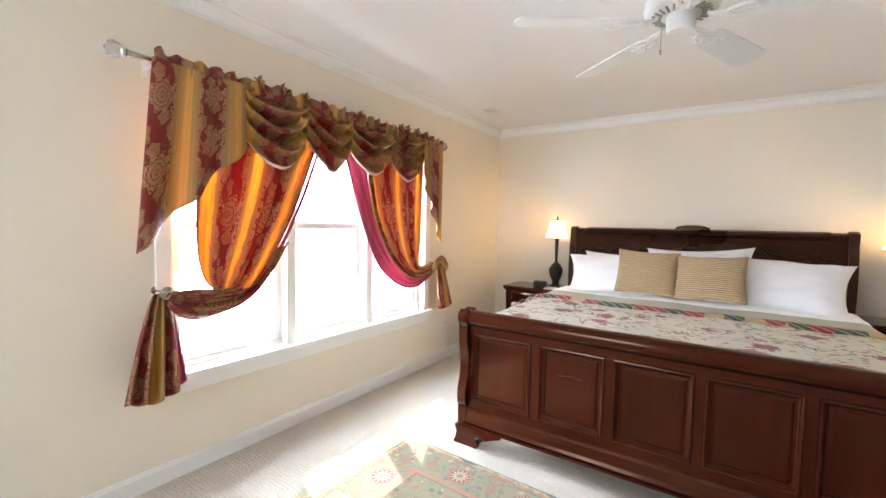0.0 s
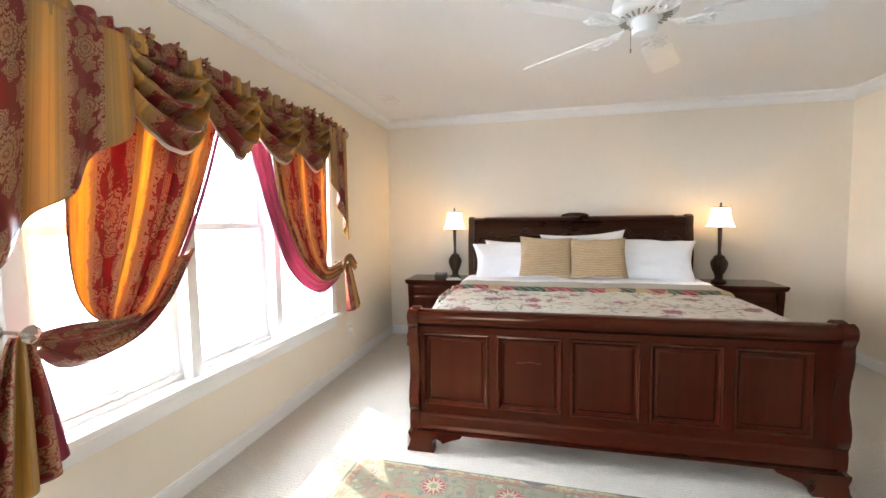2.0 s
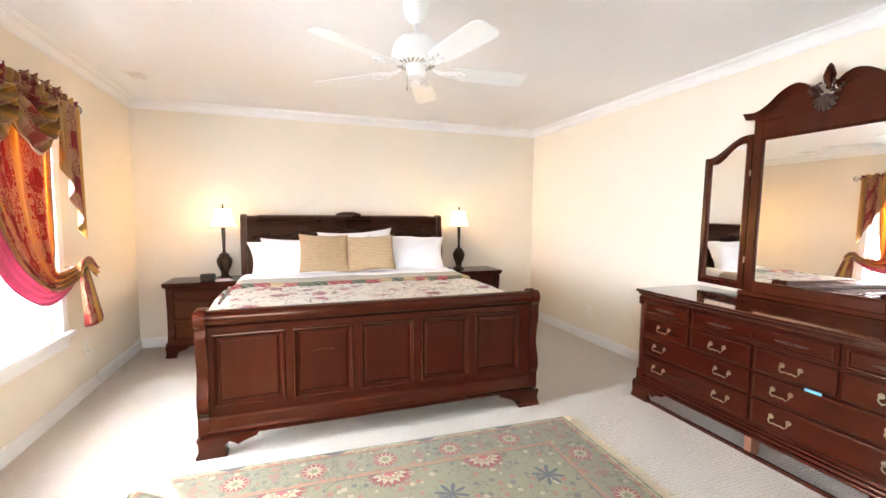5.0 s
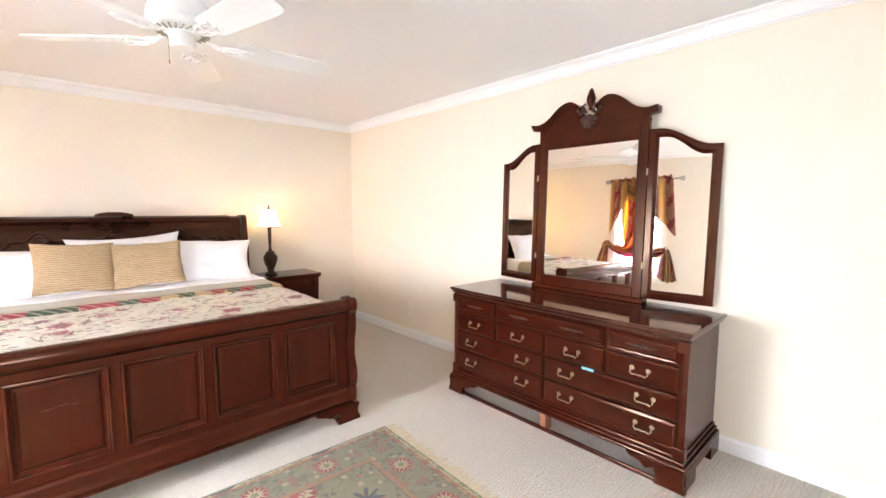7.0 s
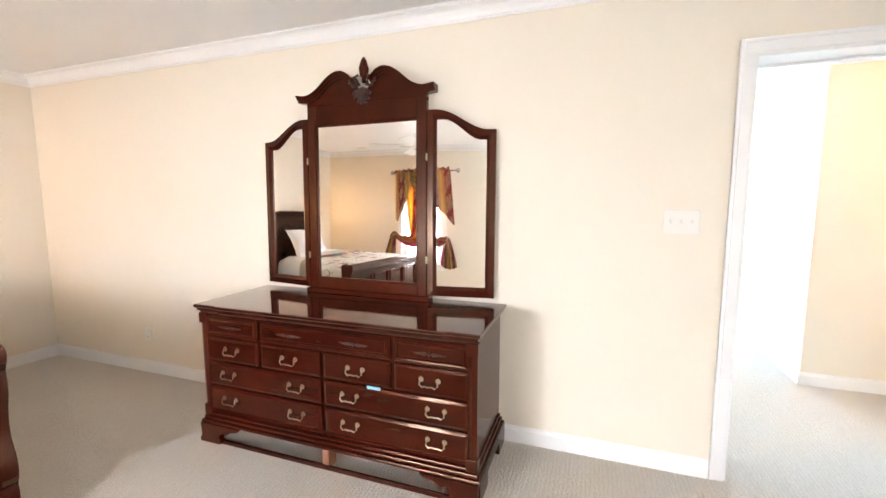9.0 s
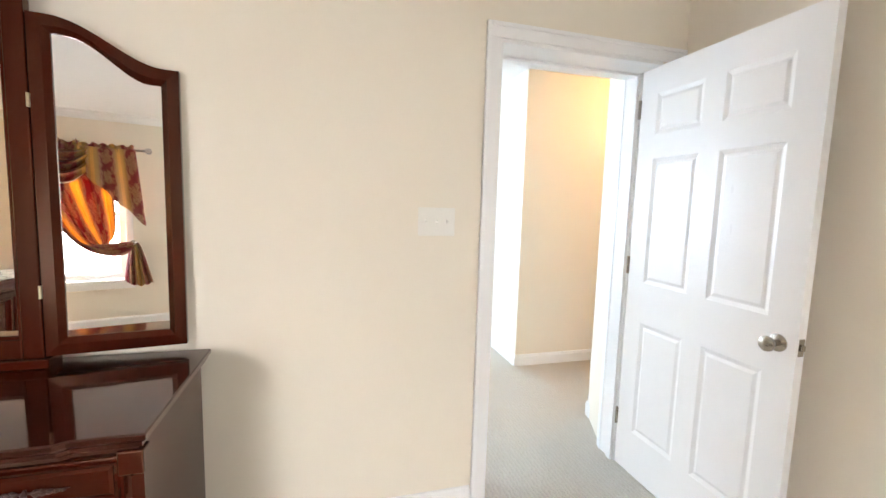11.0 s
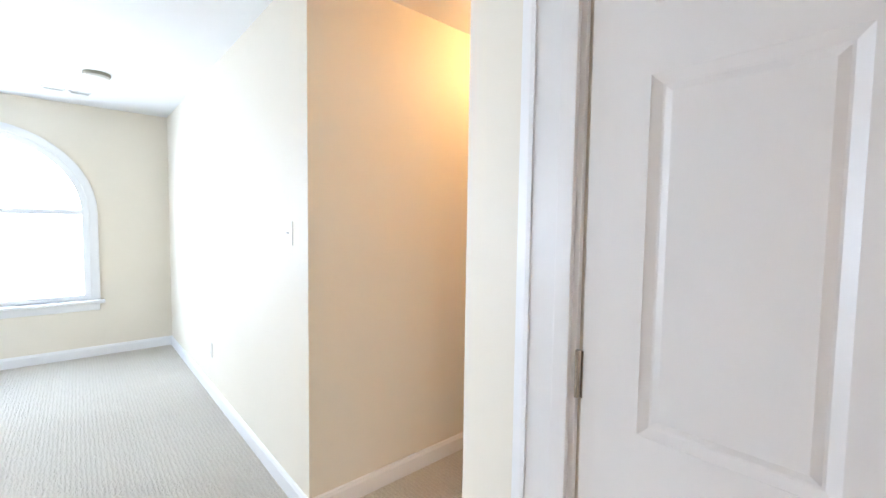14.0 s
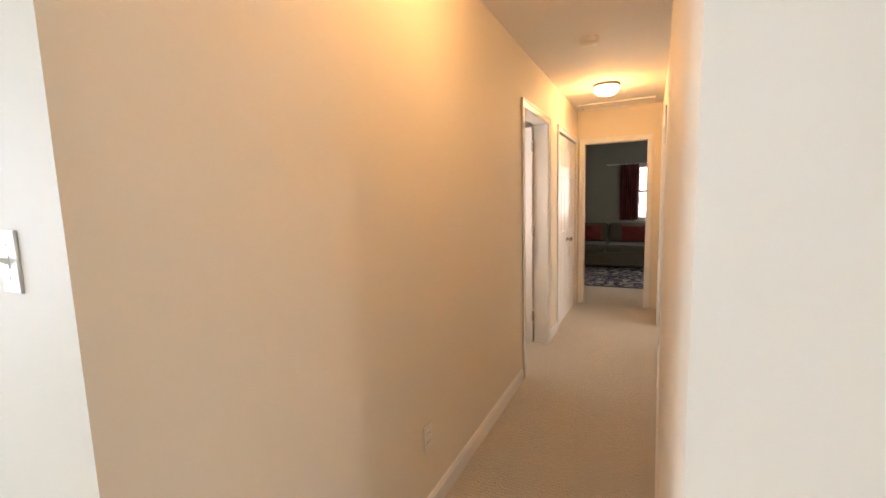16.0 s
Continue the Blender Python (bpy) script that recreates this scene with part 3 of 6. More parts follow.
def tube(bm, pts, r, seg=10):
    """A round rod along points; r may be a number or a list."""
    pts = [Vector(p) for p in pts]
    rings = []
    for k, p in enumerate(pts):
        d = (pts[min(k + 1, len(pts) - 1)] - pts[max(k - 1, 0)]).normalized()
        up = Vector((0, 0, 1)) if abs(d.z) < 0.9 else Vector((1, 0, 0))
        s = d.cross(up).normalized()
        t = s.cross(d)
        rad = r[k] if isinstance(r, (list, tuple)) else r
        rings.append([bm.verts.new(p + (s * math.cos(2 * math.pi * j / seg) + t * math.sin(2 * math.pi * j / seg)) * rad) for j in range(seg)])
    for a, b2 in zip(rings, rings[1:]):
        for j in range(seg):
            bm.faces.new((a[j], a[(j + 1) % seg], b2[(j + 1) % seg], b2[j]))
    bm.faces.new(rings[0])
    bm.faces.new(rings[-1])
    return bm


def sheet(bm, fn, nu, nv, su=1.0, sv=1.0, du=0.0, dv=0.0):
    """A cloth from fn(u, v) with a UV map; su, sv scale it and du, dv shift it."""
    g = [[bm.verts.new(fn(i / nu, j / nv)) for i in range(nu + 1)] for j in range(nv + 1)]
    lay = bm.loops.layers.uv.verify()
    for j in range(nv):
        for i in range(nu):
            f = bm.faces.new((g[j][i], g[j][i + 1], g[j + 1][i + 1], g[j + 1][i]))
            for lp, (a, b2) in zip(f.loops, ((i, j), (i + 1, j), (i + 1, j + 1), (i, j + 1))):
                lp[lay].uv = (a / nu * su + du, b2 / nv * sv + dv)
            f.smooth = True
    return bm


def thicken(ob, t, offset=0.0):
    md = ob.modifiers.new("thickness", "SOLIDIFY")
    md.thickness, md.offset = t, offset
    return ob


def B():
    return bmesh.new()


def structure(name, bm, mat, label="", parent=None):
    return part(name, bm, mat, parent, label, kind="structure")


FAN0 = 67.5
FZ = -0.115
# ---- the shell ----
WX, EX, SY, NY, CZ = -1.09, 3.365, -1.0, 5.15, 2.44
OY0, OY1, OH = -0.885, -0.066, 2.035            # bedroom door opening in the east wall
WY0, WY1, WZ0, WZ1 = 1.60, 3.70, 0.54, 2.00     # window opening in the west wall
HX0, HXF, HX1, LY, FX, LNY, EY = 3.97, 3.90, 4.85, -0.93, 8.42, 3.0, -6.2

b1 = B()
box(b1, WX - 0.4, FX + 0.3, EY - 4.2, NY + 0.3, -0.12, 0.0)
structure("floor", b1, M["carpet"], "cream looped wall-to-wall carpet")
b1 = B()
box(b1, WX - 0.3, FX + 0.3, EY - 4.2, NY + 0.3, CZ, CZ + 0.12)
structure("ceiling", b1, M["ceiling"], "flat white painted ceiling")

b1 = B()
T = 0.16
box(b1, WX - T, WX, SY - T, WY0, 0, CZ)
box(b1, WX - T, WX, WY1, NY + T, 0, CZ)
box(b1, WX - T, WX, WY0, WY1, 0, WZ0)
box(b1, WX - T, WX, WY0, WY1, WZ1, CZ)
structure("wall_west", b1, M["wall"], "cream painted wall round the triple window")
b1 = B()
box(b1, WX, EX + 0.25, NY, NY + T, 0, CZ)
structure("wall_north", b1, M["wall"], "cream painted wall behind the headboard")
b1 = B()
# the opening in this wall is added, out of sight, for the fill lamp
box(b1, WX, EX, SY - T, SY, 0, 0.8)
box(b1, WX, EX, SY - T, SY, 2.1, CZ)
box(b1, WX, -0.70, SY - T, SY, 0.8, 2.1)
box(b1, 0.40, EX, SY - T, SY, 0.8, 2.1)
structure("wall_south", b1, M["wall"], "cream painted wall behind the open door")
b1 = B()
box(b1, EX, EX + 0.25, OY1, NY, 0, CZ)
box(b1, EX, EX + 0.25, OY0, OY1, OH, CZ)
box(b1, EX, EX + 0.12, OY0 - 0.045, OY0, OH, CZ)
structure("wall_east", b1, M["wall"], "cream painted wall behind the dresser")
# block between bedroom and corridor, with its splayed end beside the door
b1 = B()
prism(b1, [(EX, OY0 - 0.045), (EX + 0.12, OY0 - 0.045), (EX + 0.12, OY0), (EX + 0.25, OY0), (HX0, -1.04), (HXF, -4.60), (HXF - 0.12, -4.60), (HX0 - 0.12, -1.3), (EX, SY - T)], "z", 0, CZ)
box(b1, HXF - 0.12, HXF, EY, -5.42, 0, CZ)
box(b1, HXF - 0.12, HXF, -5.42, -4.60, 2.05, CZ)
structure("wall_corridor_west", b1, M["wall"], "cream painted corridor wall with a splayed end by the door")
b1 = B()
prism(b1, [(HX1 - 0.004, LY), (FX, LY), (FX, LY - 0.12), (HX1 + 0.12, LY - 0.12), (HX1 + 0.12, -3.62), (HX1, -3.62)], "z", 0, CZ)
structure("wall_loft_south", b1, M["wall"], "cream painted wall turning from the loft into the corridor")
b1 = B()
box(b1, HX1, HX1 + 0.12, -4.98, -4.50, 0, CZ)
box(b1, HX1, HX1 + 0.12, EY, -6.08, 0, CZ)
box(b1, HX1, HX1 + 0.12, -3.68, -3.62, 0, CZ)
box(b1, HX1, HX1 + 0.12, -4.50, -3.68, 2.04, CZ)
box(b1, HX1, HX1 + 0.12, -6.08, -4.98, 2.04, CZ)
structure("wall_corridor_east", b1, M["wall"], "cream painted corridor wall with two doorways")
b1 = B()
box(b1, HX0 - 0.3, 4.05, EY - 0.12, EY, 0, CZ)
box(b1, 4.76, HX1 + 0.6, EY - 0.12, EY, 0, CZ)
box(b1, 4.05, 4.76, EY - 0.12, EY, 2.03, CZ)
structure("wall_corridor_end", b1, M["wall"], "cream painted wall round the end doorway")

# loft far wall with an arched window
AY, AR, AS, AZ0 = 0.45, 0.72, 1.42, 0.56       # centre, radius, springing height, sill height


def arch_pts(r, z0, n=20):
    return [(AY - r, z0)] + [(AY - r * math.cos(math.pi * k / n), AS + r * math.sin(math.pi * k / n)) for k in range(n + 1)] + [(AY + r, z0)]


b1 = B()
box(b1, FX, FX + 0.16, LY - 0.12, AY - AR, 0, CZ)
box(b1, FX, FX + 0.16, AY + AR, LNY, 0, CZ)
box(b1, FX, FX + 0.16, AY - AR, AY + AR, 0, AZ0)
top = [(AY + AR * math.cos(math.pi * k / 20), AS + AR * math.sin(math.pi * k / 20)) for k in range(21)]
for (ya, za), (yb, zb) in zip(top, top[1:]):
    prism(b1, [(ya, za), (yb, zb), (yb, CZ), (ya, CZ)], "x", FX, FX + 0.16)
structure("wall_loft_east", b1, M["wall"], "cream painted wall round an arched window")
b1 = B()
box(b1, EX + 0.25, 5.9, LNY, LNY + 0.12, 0, CZ)
box(b1, 7.9, FX + 0.16, LNY, LNY + 0.12, 0, CZ)
box(b1, 5.9, 7.9, LNY, LNY + 0.12, 0, 0.6)
box(b1, 5.9, 7.9, LNY, LNY + 0.12, 2.15, CZ)
structure("wall_loft_north", b1, M["wall"], "cream painted wall closing the loft")
# den beyond the corridor
b1 = B()
box(b1, 2.6, 2.7, -10.0, EY - 0.12, 0, CZ)
box(b1, 6.2, 6.3, -10.0, EY - 0.12, 0, CZ)
box(b1, 2.7, 3.72, -10.1, -10.0, 0, CZ)
box(b1, 4.28, 6.2, -10.1, -10.0, 0, CZ)
box(b1, 3.72, 4.28, -10.1, -10.0, 0, 0.85)
box(b1, 3.72, 4.28, -10.1, -10.0, 2.0, CZ)
structure("wall_den", b1, M["den_wall"], "grey-green painted walls of the den")
b1 = B()
box(b1, HX1 + 0.9, HX1 + 1.0, -6.2, -4.55, 0, CZ)
box(b1, HX1 + 0.9, HX1 + 1.0, -3.65, -3.3, 0, CZ)
box(b1, HX1 + 0.9, HX1 + 1.0, -4.55, -3.65, 0, 0.9)
box(b1, HX1 + 0.9, HX1 + 1.0, -4.55, -3.65, 2.05, CZ)
box(b1, HX1 + 0.12, HX1 + 1.0, -3.4, -3.3, 0, CZ)
structure("wall_side_room", b1, M["wall"], "pale wall seen through the side doorway")

for nm, x, x2, y0, y1, lab in (("backdrop", -4.2, -4.15, -6, 14, "overexposed daylight outside the bedroom window"), ("backdrop", 11.5, 11.55, -6, 8, "overexposed daylight outside the arched window")):
    b1 = B()
    box(b1, x, x2, y0, y1, -2, 3.9)
    structure(nm, b1, M["outdoor"], lab)
b1 = B()
box(b1, 3.3, 4.7, -11.05, -11.0, 0, 3.0)
structure("backdrop", b1, M["outdoor"], "overexposed daylight outside the den window")

# ---- trim: baseboards, crown, casings ----


def run_profile(name, prof, pts, mat, label, z=0.0):
    """Moulding along a line of floor points; the room lies to the left of the way walked. prof: (out, height) pairs."""
    bm = B()
    P = [Vector((p[0], p[1], 0)) for p in pts]
    rings = []
    for k, p in enumerate(P):
        d0 = (P[k] - P[k - 1]).normalized() if k else (P[1] - P[0]).normalized()
        d1 = (P[k + 1] - P[k]).normalized() if k < len(P) - 1 else d0
        n0, n1 = Vector((-d0.y, d0.x, 0)), Vector((-d1.y, d1.x, 0))
        n = (n0 + n1) / max(0.3, 1 + n0.dot(n1))
        rings.append([bm.verts.new(p + n * o + Vector((0, 0, z + h))) for o, h in prof])
    for a, c in zip(rings, rings[1:]):
        for k in range(len(prof)):
            bm.faces.new((a[k], a[(k + 1) % len(prof)], c[(k + 1) % len(prof)], c[k]))
    bm.faces.new(rings[0])
    bm.faces.new(rings[-1][::-1])
    return part(name, bm, mat, None, label, kind="structure")


BASE = [(0, 0), (0.013, 0), (0.013, 0.075), (0.009, 0.084), (0.008, 0.092), (0.003, 0.097), (0, 0.097)]
CROWN = [(0, -0.086), (0.008, -0.086), (0.011, -0.079), (0.005, -0.075), (0.012, -0.070), (0.018, -0.054), (0.032, -0.031), (0.047, -0.021), (0.054, -0.020), (0.054, -0.011), (0.066, -0.010), (0.068, 0), (0, 0)]
run_profile("baseboard", BASE, [(EX, 0.0), (EX, NY), (WX, NY), (WX, SY), (3.2, SY)], M["trim"], "white painted baseboard along the carpet")
run_profile("baseboard", BASE, [(EX + 0.14, OY0 - 0.067), (HX0, -1.04), (HXF, -4.53)], M["trim"], "white painted baseboard round the splayed corner")
run_profile("baseboard", BASE, [(FX, LNY), (FX, LY), (HX1 - 0.004, LY), (HX1, -3.60)][::-1], M["trim"], "white painted baseboard from loft into corridor")
run_profile("baseboard", BASE, [(HX1, -4.92), (HX1, -4.565)], M["trim"], "white painted baseboard between two doorways")
run_profile("crown_moulding", CROWN, [(EX, SY), (EX, NY), (WX, NY), (WX, SY), (EX, SY)], M["trim"], "white stepped crown moulding under the ceiling", CZ)


def casing(name, plane, face, out, a0, a1, h, axis, w=0.062, mat="trim"):
    """Door casing on one wall face: two legs and a head. axis is the way along the wall."""
    bm = B()
    t = 0.011
    lo, hi = sorted((face, face + out * t))
    lo2, hi2 = sorted((face, face + out * (t + 0.006)))
    for u0, u1, z0, z1 in ((a0 - w, a0, 0, h), (a1, a1 + w, 0, h), (a0 - w, a1 + w, h, h + w)):
        if axis == "y":
            box(bm, lo, hi, u0, u1, z0, z1, 0.003)
        else:
            box(bm, u0, u1, lo, hi, z0, z1, 0.003)
    for u0, u1, z0, z1 in ((a0 - w, a0 - w + 0.018, 0, h + w), (a1 + w - 0.018, a1 + w, 0, h + w), (a0 - w + 0.018, a1 + w - 0.018, h + w - 0.018, h + w)):
        if axis == "y":
            box(bm, lo2, hi2, u0, u1, z0, z1, 0.004)
        else:
            box(bm, u0, u1, lo2, hi2, z0, z1, 0.004)
    return part("trim", bm, M[mat], None, name, kind="structure")


casing("white door casing on the bedroom side", 0, EX, -1, OY0 - 0.045, OY1, OH, "y")
casing("white door casing on the loft side", 0, EX + 0.25, 1, OY0, OY1, OH, "y", 0.055)
b1 = B()
jx0, jx1 = EX - 0.001, EX + 0.251
box(b1, jx0, jx1, OY1 - 0.012, OY1 + 0.001, 0, OH)
box(b1, EX + 0.135, jx1, OY0 - 0.001, OY0 + 0.012, 0, OH)
box(b1, jx0, jx1, OY0 + 0.012, OY1 - 0.012, OH - 0.014, OH + 0.001)
box(b1, EX + 0.145, EX + 0.18, OY1 - 0.024, OY1 - 0.012, 0, OH - 0.014, 0.002)
box(b1, EX + 0.145, EX + 0.18, OY0 + 0.012, OY0 + 0.024, 0, OH - 0.014, 0.002)
box(b1, EX + 0.145, EX + 0.18, OY0 + 0.024, OY1 - 0.024, OH - 0.026, OH - 0.014, 0.002)
part("trim", b1, M["trim"], None, "white door jamb lining with a stop", kind="structure")
b1 = B()
prism(b1, [(EX + 0.246, OY0 - 0.004), (EX + 0.246, OY0 + 0.016), (EX + 0.258, OY0 + 0.014), (EX + 0.292, OY0 - 0.001), (EX + 0.300, OY0 - 0.012), (EX + 0.300, OY0 - 0.026)], "z", 0, OH + 0.05)
part("trim", b1, M["trim"], None, "white casing leg where the splayed wall meets the jamb", kind="structure")
b1 = B()
box(b1, EX + 0.012, EX + 0.040, OY1 - 0.0145, OY1 - 0.0122, 0.88, 0.945, 0.0)
part("strike_plate", b1, M["nickel"], None, "nickel strike plate in the door jamb", kind="structure")
casing("white casing round the side doorway", 0, HX1, -1, -4.50, -3.68, 2.04, "y")
casing("white casing round the closet doors", 0, HX1, -1, -6.08, -4.98, 2.04, "y")
casing("white casing round the corridor doorway", 0, HXF, 1, -5.42, -4.60, 2.04, "y")
casing("white casing round the end doorway", 0, EY, 1, 4.05, 4.76, 2.03, "x")
b1 = B()
box(b1, HX1 - 0.001, HX1 + 0.125, -4.501, -4.485, 0, 2.04)
box(b1, HX1 - 0.001, HX1 + 0.125, -3.695, -3.679, 0, 2.04)
part("trim", b1, M["trim"], None, "white jamb lining of the side doorway", kind="structure")


def door_leaf(name, at, width, height, label, knob=True, hinges=True, mirror=1, rows=((0.23, 0.80), (1.0, 1.60), (1.71, 1.90))):
    """Six-panel leaf that runs along local -x from its hinge; panels sunk and raised on both faces."""
    d = thing(name, at, label, "")
    d["kind"] = "structure"
    t = 0.035
    st, mid = 0.105, 0.095
    pw = (width - 2 * st - mid) / 2
    bm = B()
    cols = ((st, st + pw), (st + pw + mid, width - st))
    xs = [0, st, st + pw, st + pw + mid, width - st, width]
    for a, c in ((0, st), (st + pw, st + pw + mid), (width - st, width)):
        box(bm, -c, -a, -t / 2, t / 2, 0.008, height)
    zs = [0.008] + [z for r in rows for z in r] + [height]
    for k in range(0, len(zs), 2):
        for a, c in cols:
            box(bm, -c, -a, -t / 2, t / 2, zs[k], zs[k + 1])
    body = part("leaf_frame", bm, M["door"], d)
    for z0, z1 in rows:
        for a, c in cols:
            bm = B()
            box(bm, -c, -a, -0.009, 0.009, z0, z1)
            for sgn in (-1, 1):
                # ogee slope round the sunk field, then a raised field
                yo, yi = sgn * (t / 2 - 0.001), sgn * 0.0112
                o = [(-c, z0), (-a, z0), (-a, z1), (-c, z1)]
                i = [(-c + 0.016, z0 + 0.016), (-a - 0.016, z0 + 0.016), (-a - 0.016, z1 - 0.016), (-c + 0.016, z1 - 0.016)]
                r1 = [(-c + 0.020, z0 + 0.020), (-a - 0.020, z0 + 0.020), (-a - 0.020, z1 - 0.020), (-c + 0.020, z1 - 0.020)]
                r2 = [(-c + 0.032, z0 + 0.032), (-a - 0.032, z0 + 0.032), (-a - 0.032, z1 - 0.032), (-c + 0.032, z1 - 0.032)]
                rings = [[bm.verts.new((x, y, z)) for x, z in q] for q, y in ((o, yo), (i, yi), (r1, yi), (r2, sgn * 0.0152))]
                for p, q in zip(rings, rings[1:]):
                    for k in range(4):
                        bm.faces.new((p[k], p[(k + 1) % 4], q[(k + 1) % 4], q[k]))
                bm.faces.new(rings[-1])
            part("panel", bm, M["door"], d)
    if knob:
        for sgn in (-1, 1):
            bm = B()
            prof = [(0.031, 0.0), (0.031, 0.004), (0.024, 0.009), (0.011, 0.012), (0.010, 0.028), (0.020, 0.036), (0.027, 0.048), (0.026, 0.058), (0.018, 0.064), (0.006, 0.066), (0.0, 0.066)]
            lathe(bm, [(r, sgn * (t / 2 + h)) for r, h in prof], -(width - 0.062), 0, 0.915, 26, "y")
            part("door_knob", bm, M["nickel"], d, "brushed nickel door knob", smooth=True)
        bm = B()
        box(bm, -width - 0.001, -width + 0.001, -0.0125, 0.0125, 0.885, 0.945, 0)
        box(bm, -width - 0.010, -width, -0.007, 0.007, 0.905, 0.925, 0.002)
        part("latch", bm, M["nickel"], d, "nickel latch plate")
    if hinges:
        for hz in (0.22, 1.03, 1.80):
            bm = B()
            lathe(bm, [(0.006, 0), (0.006, 0.09)], 0.007, mirror * (t / 2 + 0.003), hz, 12)
            box(bm, -0.001, 0.001, -t / 2, t / 2, hz, hz + 0.09)
            box(bm, -0.002, 0.016, mirror * (t / 2 - 0.001), mirror * (t / 2 + 0.001), hz, hz + 0.09)
            part("hinge", bm, M["nickel"], d, "nickel butt hinge")
    return d


door_leaf("door_1", pose(3.488, -0.893, 0, 0, 0, 0.3), 0.813, 2.025, "white six-panel bedroom door standing wide open")
door_leaf("door_2", pose(4.985, -4.468, 0, 0, 0, 178), 0.74, 2.02, "white side door swung open into its room", mirror=-1)
door_leaf("door_3", pose(4.875, -4.985, 0, 0, 0, 90), 0.543, 2.025, "white closed closet door with six panels", mirror=1, knob=False)
door_leaf("door_4", pose(4.875, -5.532, 0, 0, 0, 90), 0.543, 2.025, "white closed closet door meeting its twin", knob=False, hinges=False)
for dy in (-0.515, -0.575):
    b1 = B()
    lathe(b1, [(0.020, 0), (0.008, -0.01), (0.009, -0.03), (0.020, -0.04), (0.018, -0.055), (0.0, -0.058)], 4.857, -5.0 + dy, 0.90, 18, "x")
    part("closet_knob", b1, M["nickel"], None, "brushed nickel knob on a closet door", smooth=True, category="door knob")

# ---- windows ----


def sash_window(name, at, w, h, label):
    """Double-hung unit in local y (width) and z, glass in the plane x = 0."""
    d = thing(name, at, label, "")
    d["kind"] = "structure"
    bm = B()
    for y0, y1, z0, z1 in ((0, 0.03, 0, h), (w - 0.03, w, 0, h), (0.03, w - 0.03, h - 0.03, h), (0.03, w - 0.03, 0, 0.03)):
        box(bm, -0.05, 0.05, y0, y1, z0, z1, 0.003)
    part("window_frame", bm, M["trim"], d)
    mid = h * 0.52
    for nm, x, z0, z1 in (("lower_sash", 0.016, 0.03, mid + 0.02), ("upper_sash", -0.016, mid - 0.02, h - 0.03)):
        bm = B()
        for y0, y1, a, c in ((0.03, 0.072, z0, z1), (w - 0.072, w - 0.03, z0, z1), (0.072, w - 0.072, z0, z0 + 0.045), (0.072, w - 0.072, z1 - 0.038, z1)):
            box(bm, x - 0.014, x + 0.014, y0, y1, a, c, 0.003)
        s_ = part(nm, bm, M["trim"], d)
        bm = B()
        box(bm, x - 0.002, x + 0.002, 0.070, w - 0.070, z0 + 0.043, z1 - 0.036)
        g = part("pane", bm, M["glass"], s_, "clear window glass")
        g.visible_shadow = False
    bm = B()
    box(bm, 0.03, 0.055, w / 2 - 0.03, w / 2 + 0.03, mid + 0.02, mid + 0.032, 0.003)
    box(bm, 0.03, 0.05, w / 2 - 0.045, w / 2 + 0.045, 0.045, 0.06, 0.004)
    part("sash_lock", bm, M["trim"], d, "small white sash lock")
    return d


for k in range(3):
    sash_window("window_%d" % (k + 1), pose(WX - 0.10, WY0 + 0.002 + k * 0.7, WZ0 + 0.002), 0.696, WZ1 - WZ0 - 0.004, "white double-hung window in the bedroom's triple bay")
# invented window that dresses the opening of the rear fill lamp
sash_window("window_4", pose(0.385, SY - 0.08, 0.81, 0, 0, 90), 1.07, 1.28, "unseen white double-hung window added for the rear fill light")
b1 = B()
for k in (1, 2):
    box(b1, WX - 0.05, WX + 0.004, WY0 + 0.7 * k - 0.032, WY0 + 0.7 * k + 0.032, WZ0, WZ1, 0.003)
for y0, y1, z0, z1 in ((WY0 - 0.068, WY0 + 0.004, WZ0 - 0.004, WZ1), (WY1 - 0.004, WY1 + 0.068, WZ0 - 0.004, WZ1), (WY0 - 0.068, WY1 + 0.068, WZ1, WZ1 + 0.068)):
    box(b1, WX, WX + 0.018, y0, y1, z0, z1, 0.004)
part("trim", b1, M["trim"], None, "white window casing and mullions", kind="structure")
b1 = B()
box(b1, WX + 0.001, WX + 0.055, WY0 - 0.095, WY1 + 0.095, WZ0 - 0.026, WZ0 + 0.006, 0.006)
box(b1, WX - 0.049, WX + 0.004, WY0 + 0.001, WY1 - 0.001, WZ0 - 0.010, WZ0 + 0.006, 0.001)
part("window_sill", b1, M["trim"], None, "white painted window stool", kind="structure")
b1 = B()
box(b1, WX, WX + 0.016, WY0 - 0.068, WY1 + 0.068, WZ0 - 0.105, WZ0 - 0.03, 0.004)
part("trim", b1, M["trim"], None, "white apron under the window stool", kind="structure")

# arched window in the loft
w5 = thing("window_5", (FX + 0.07, 0, 0), "white arched loft window with a half-round head", "")
w5["kind"] = "structure"


def arch_ring(bm, r0, r1, x0, x1, n=24):
    ps = []
    for r in (r0, r1):
        ps.append([(AY - r, AZ0)] + [(AY - r * math.cos(math.pi * k / n), AS + r * math.sin(math.pi * k / n)) for k in range(n + 1)] + [(AY + r, AZ0)])
    grid = [[bm.verts.new((x, *p)) for p in q] for q in ps for x in (x0, x1)]
    order = [grid[0], grid[1], grid[3], grid[2]]
    for a, c in ((0, 1), (1, 2), (2, 3), (3, 0)):
        for k in range(len(ps[0]) - 1):
            bm.faces.new((order[a][k], order[a][k + 1], order[c][k + 1], order[c][k]))
    for e in (0, -1):
        bm.faces.new([o[e] for o in order])


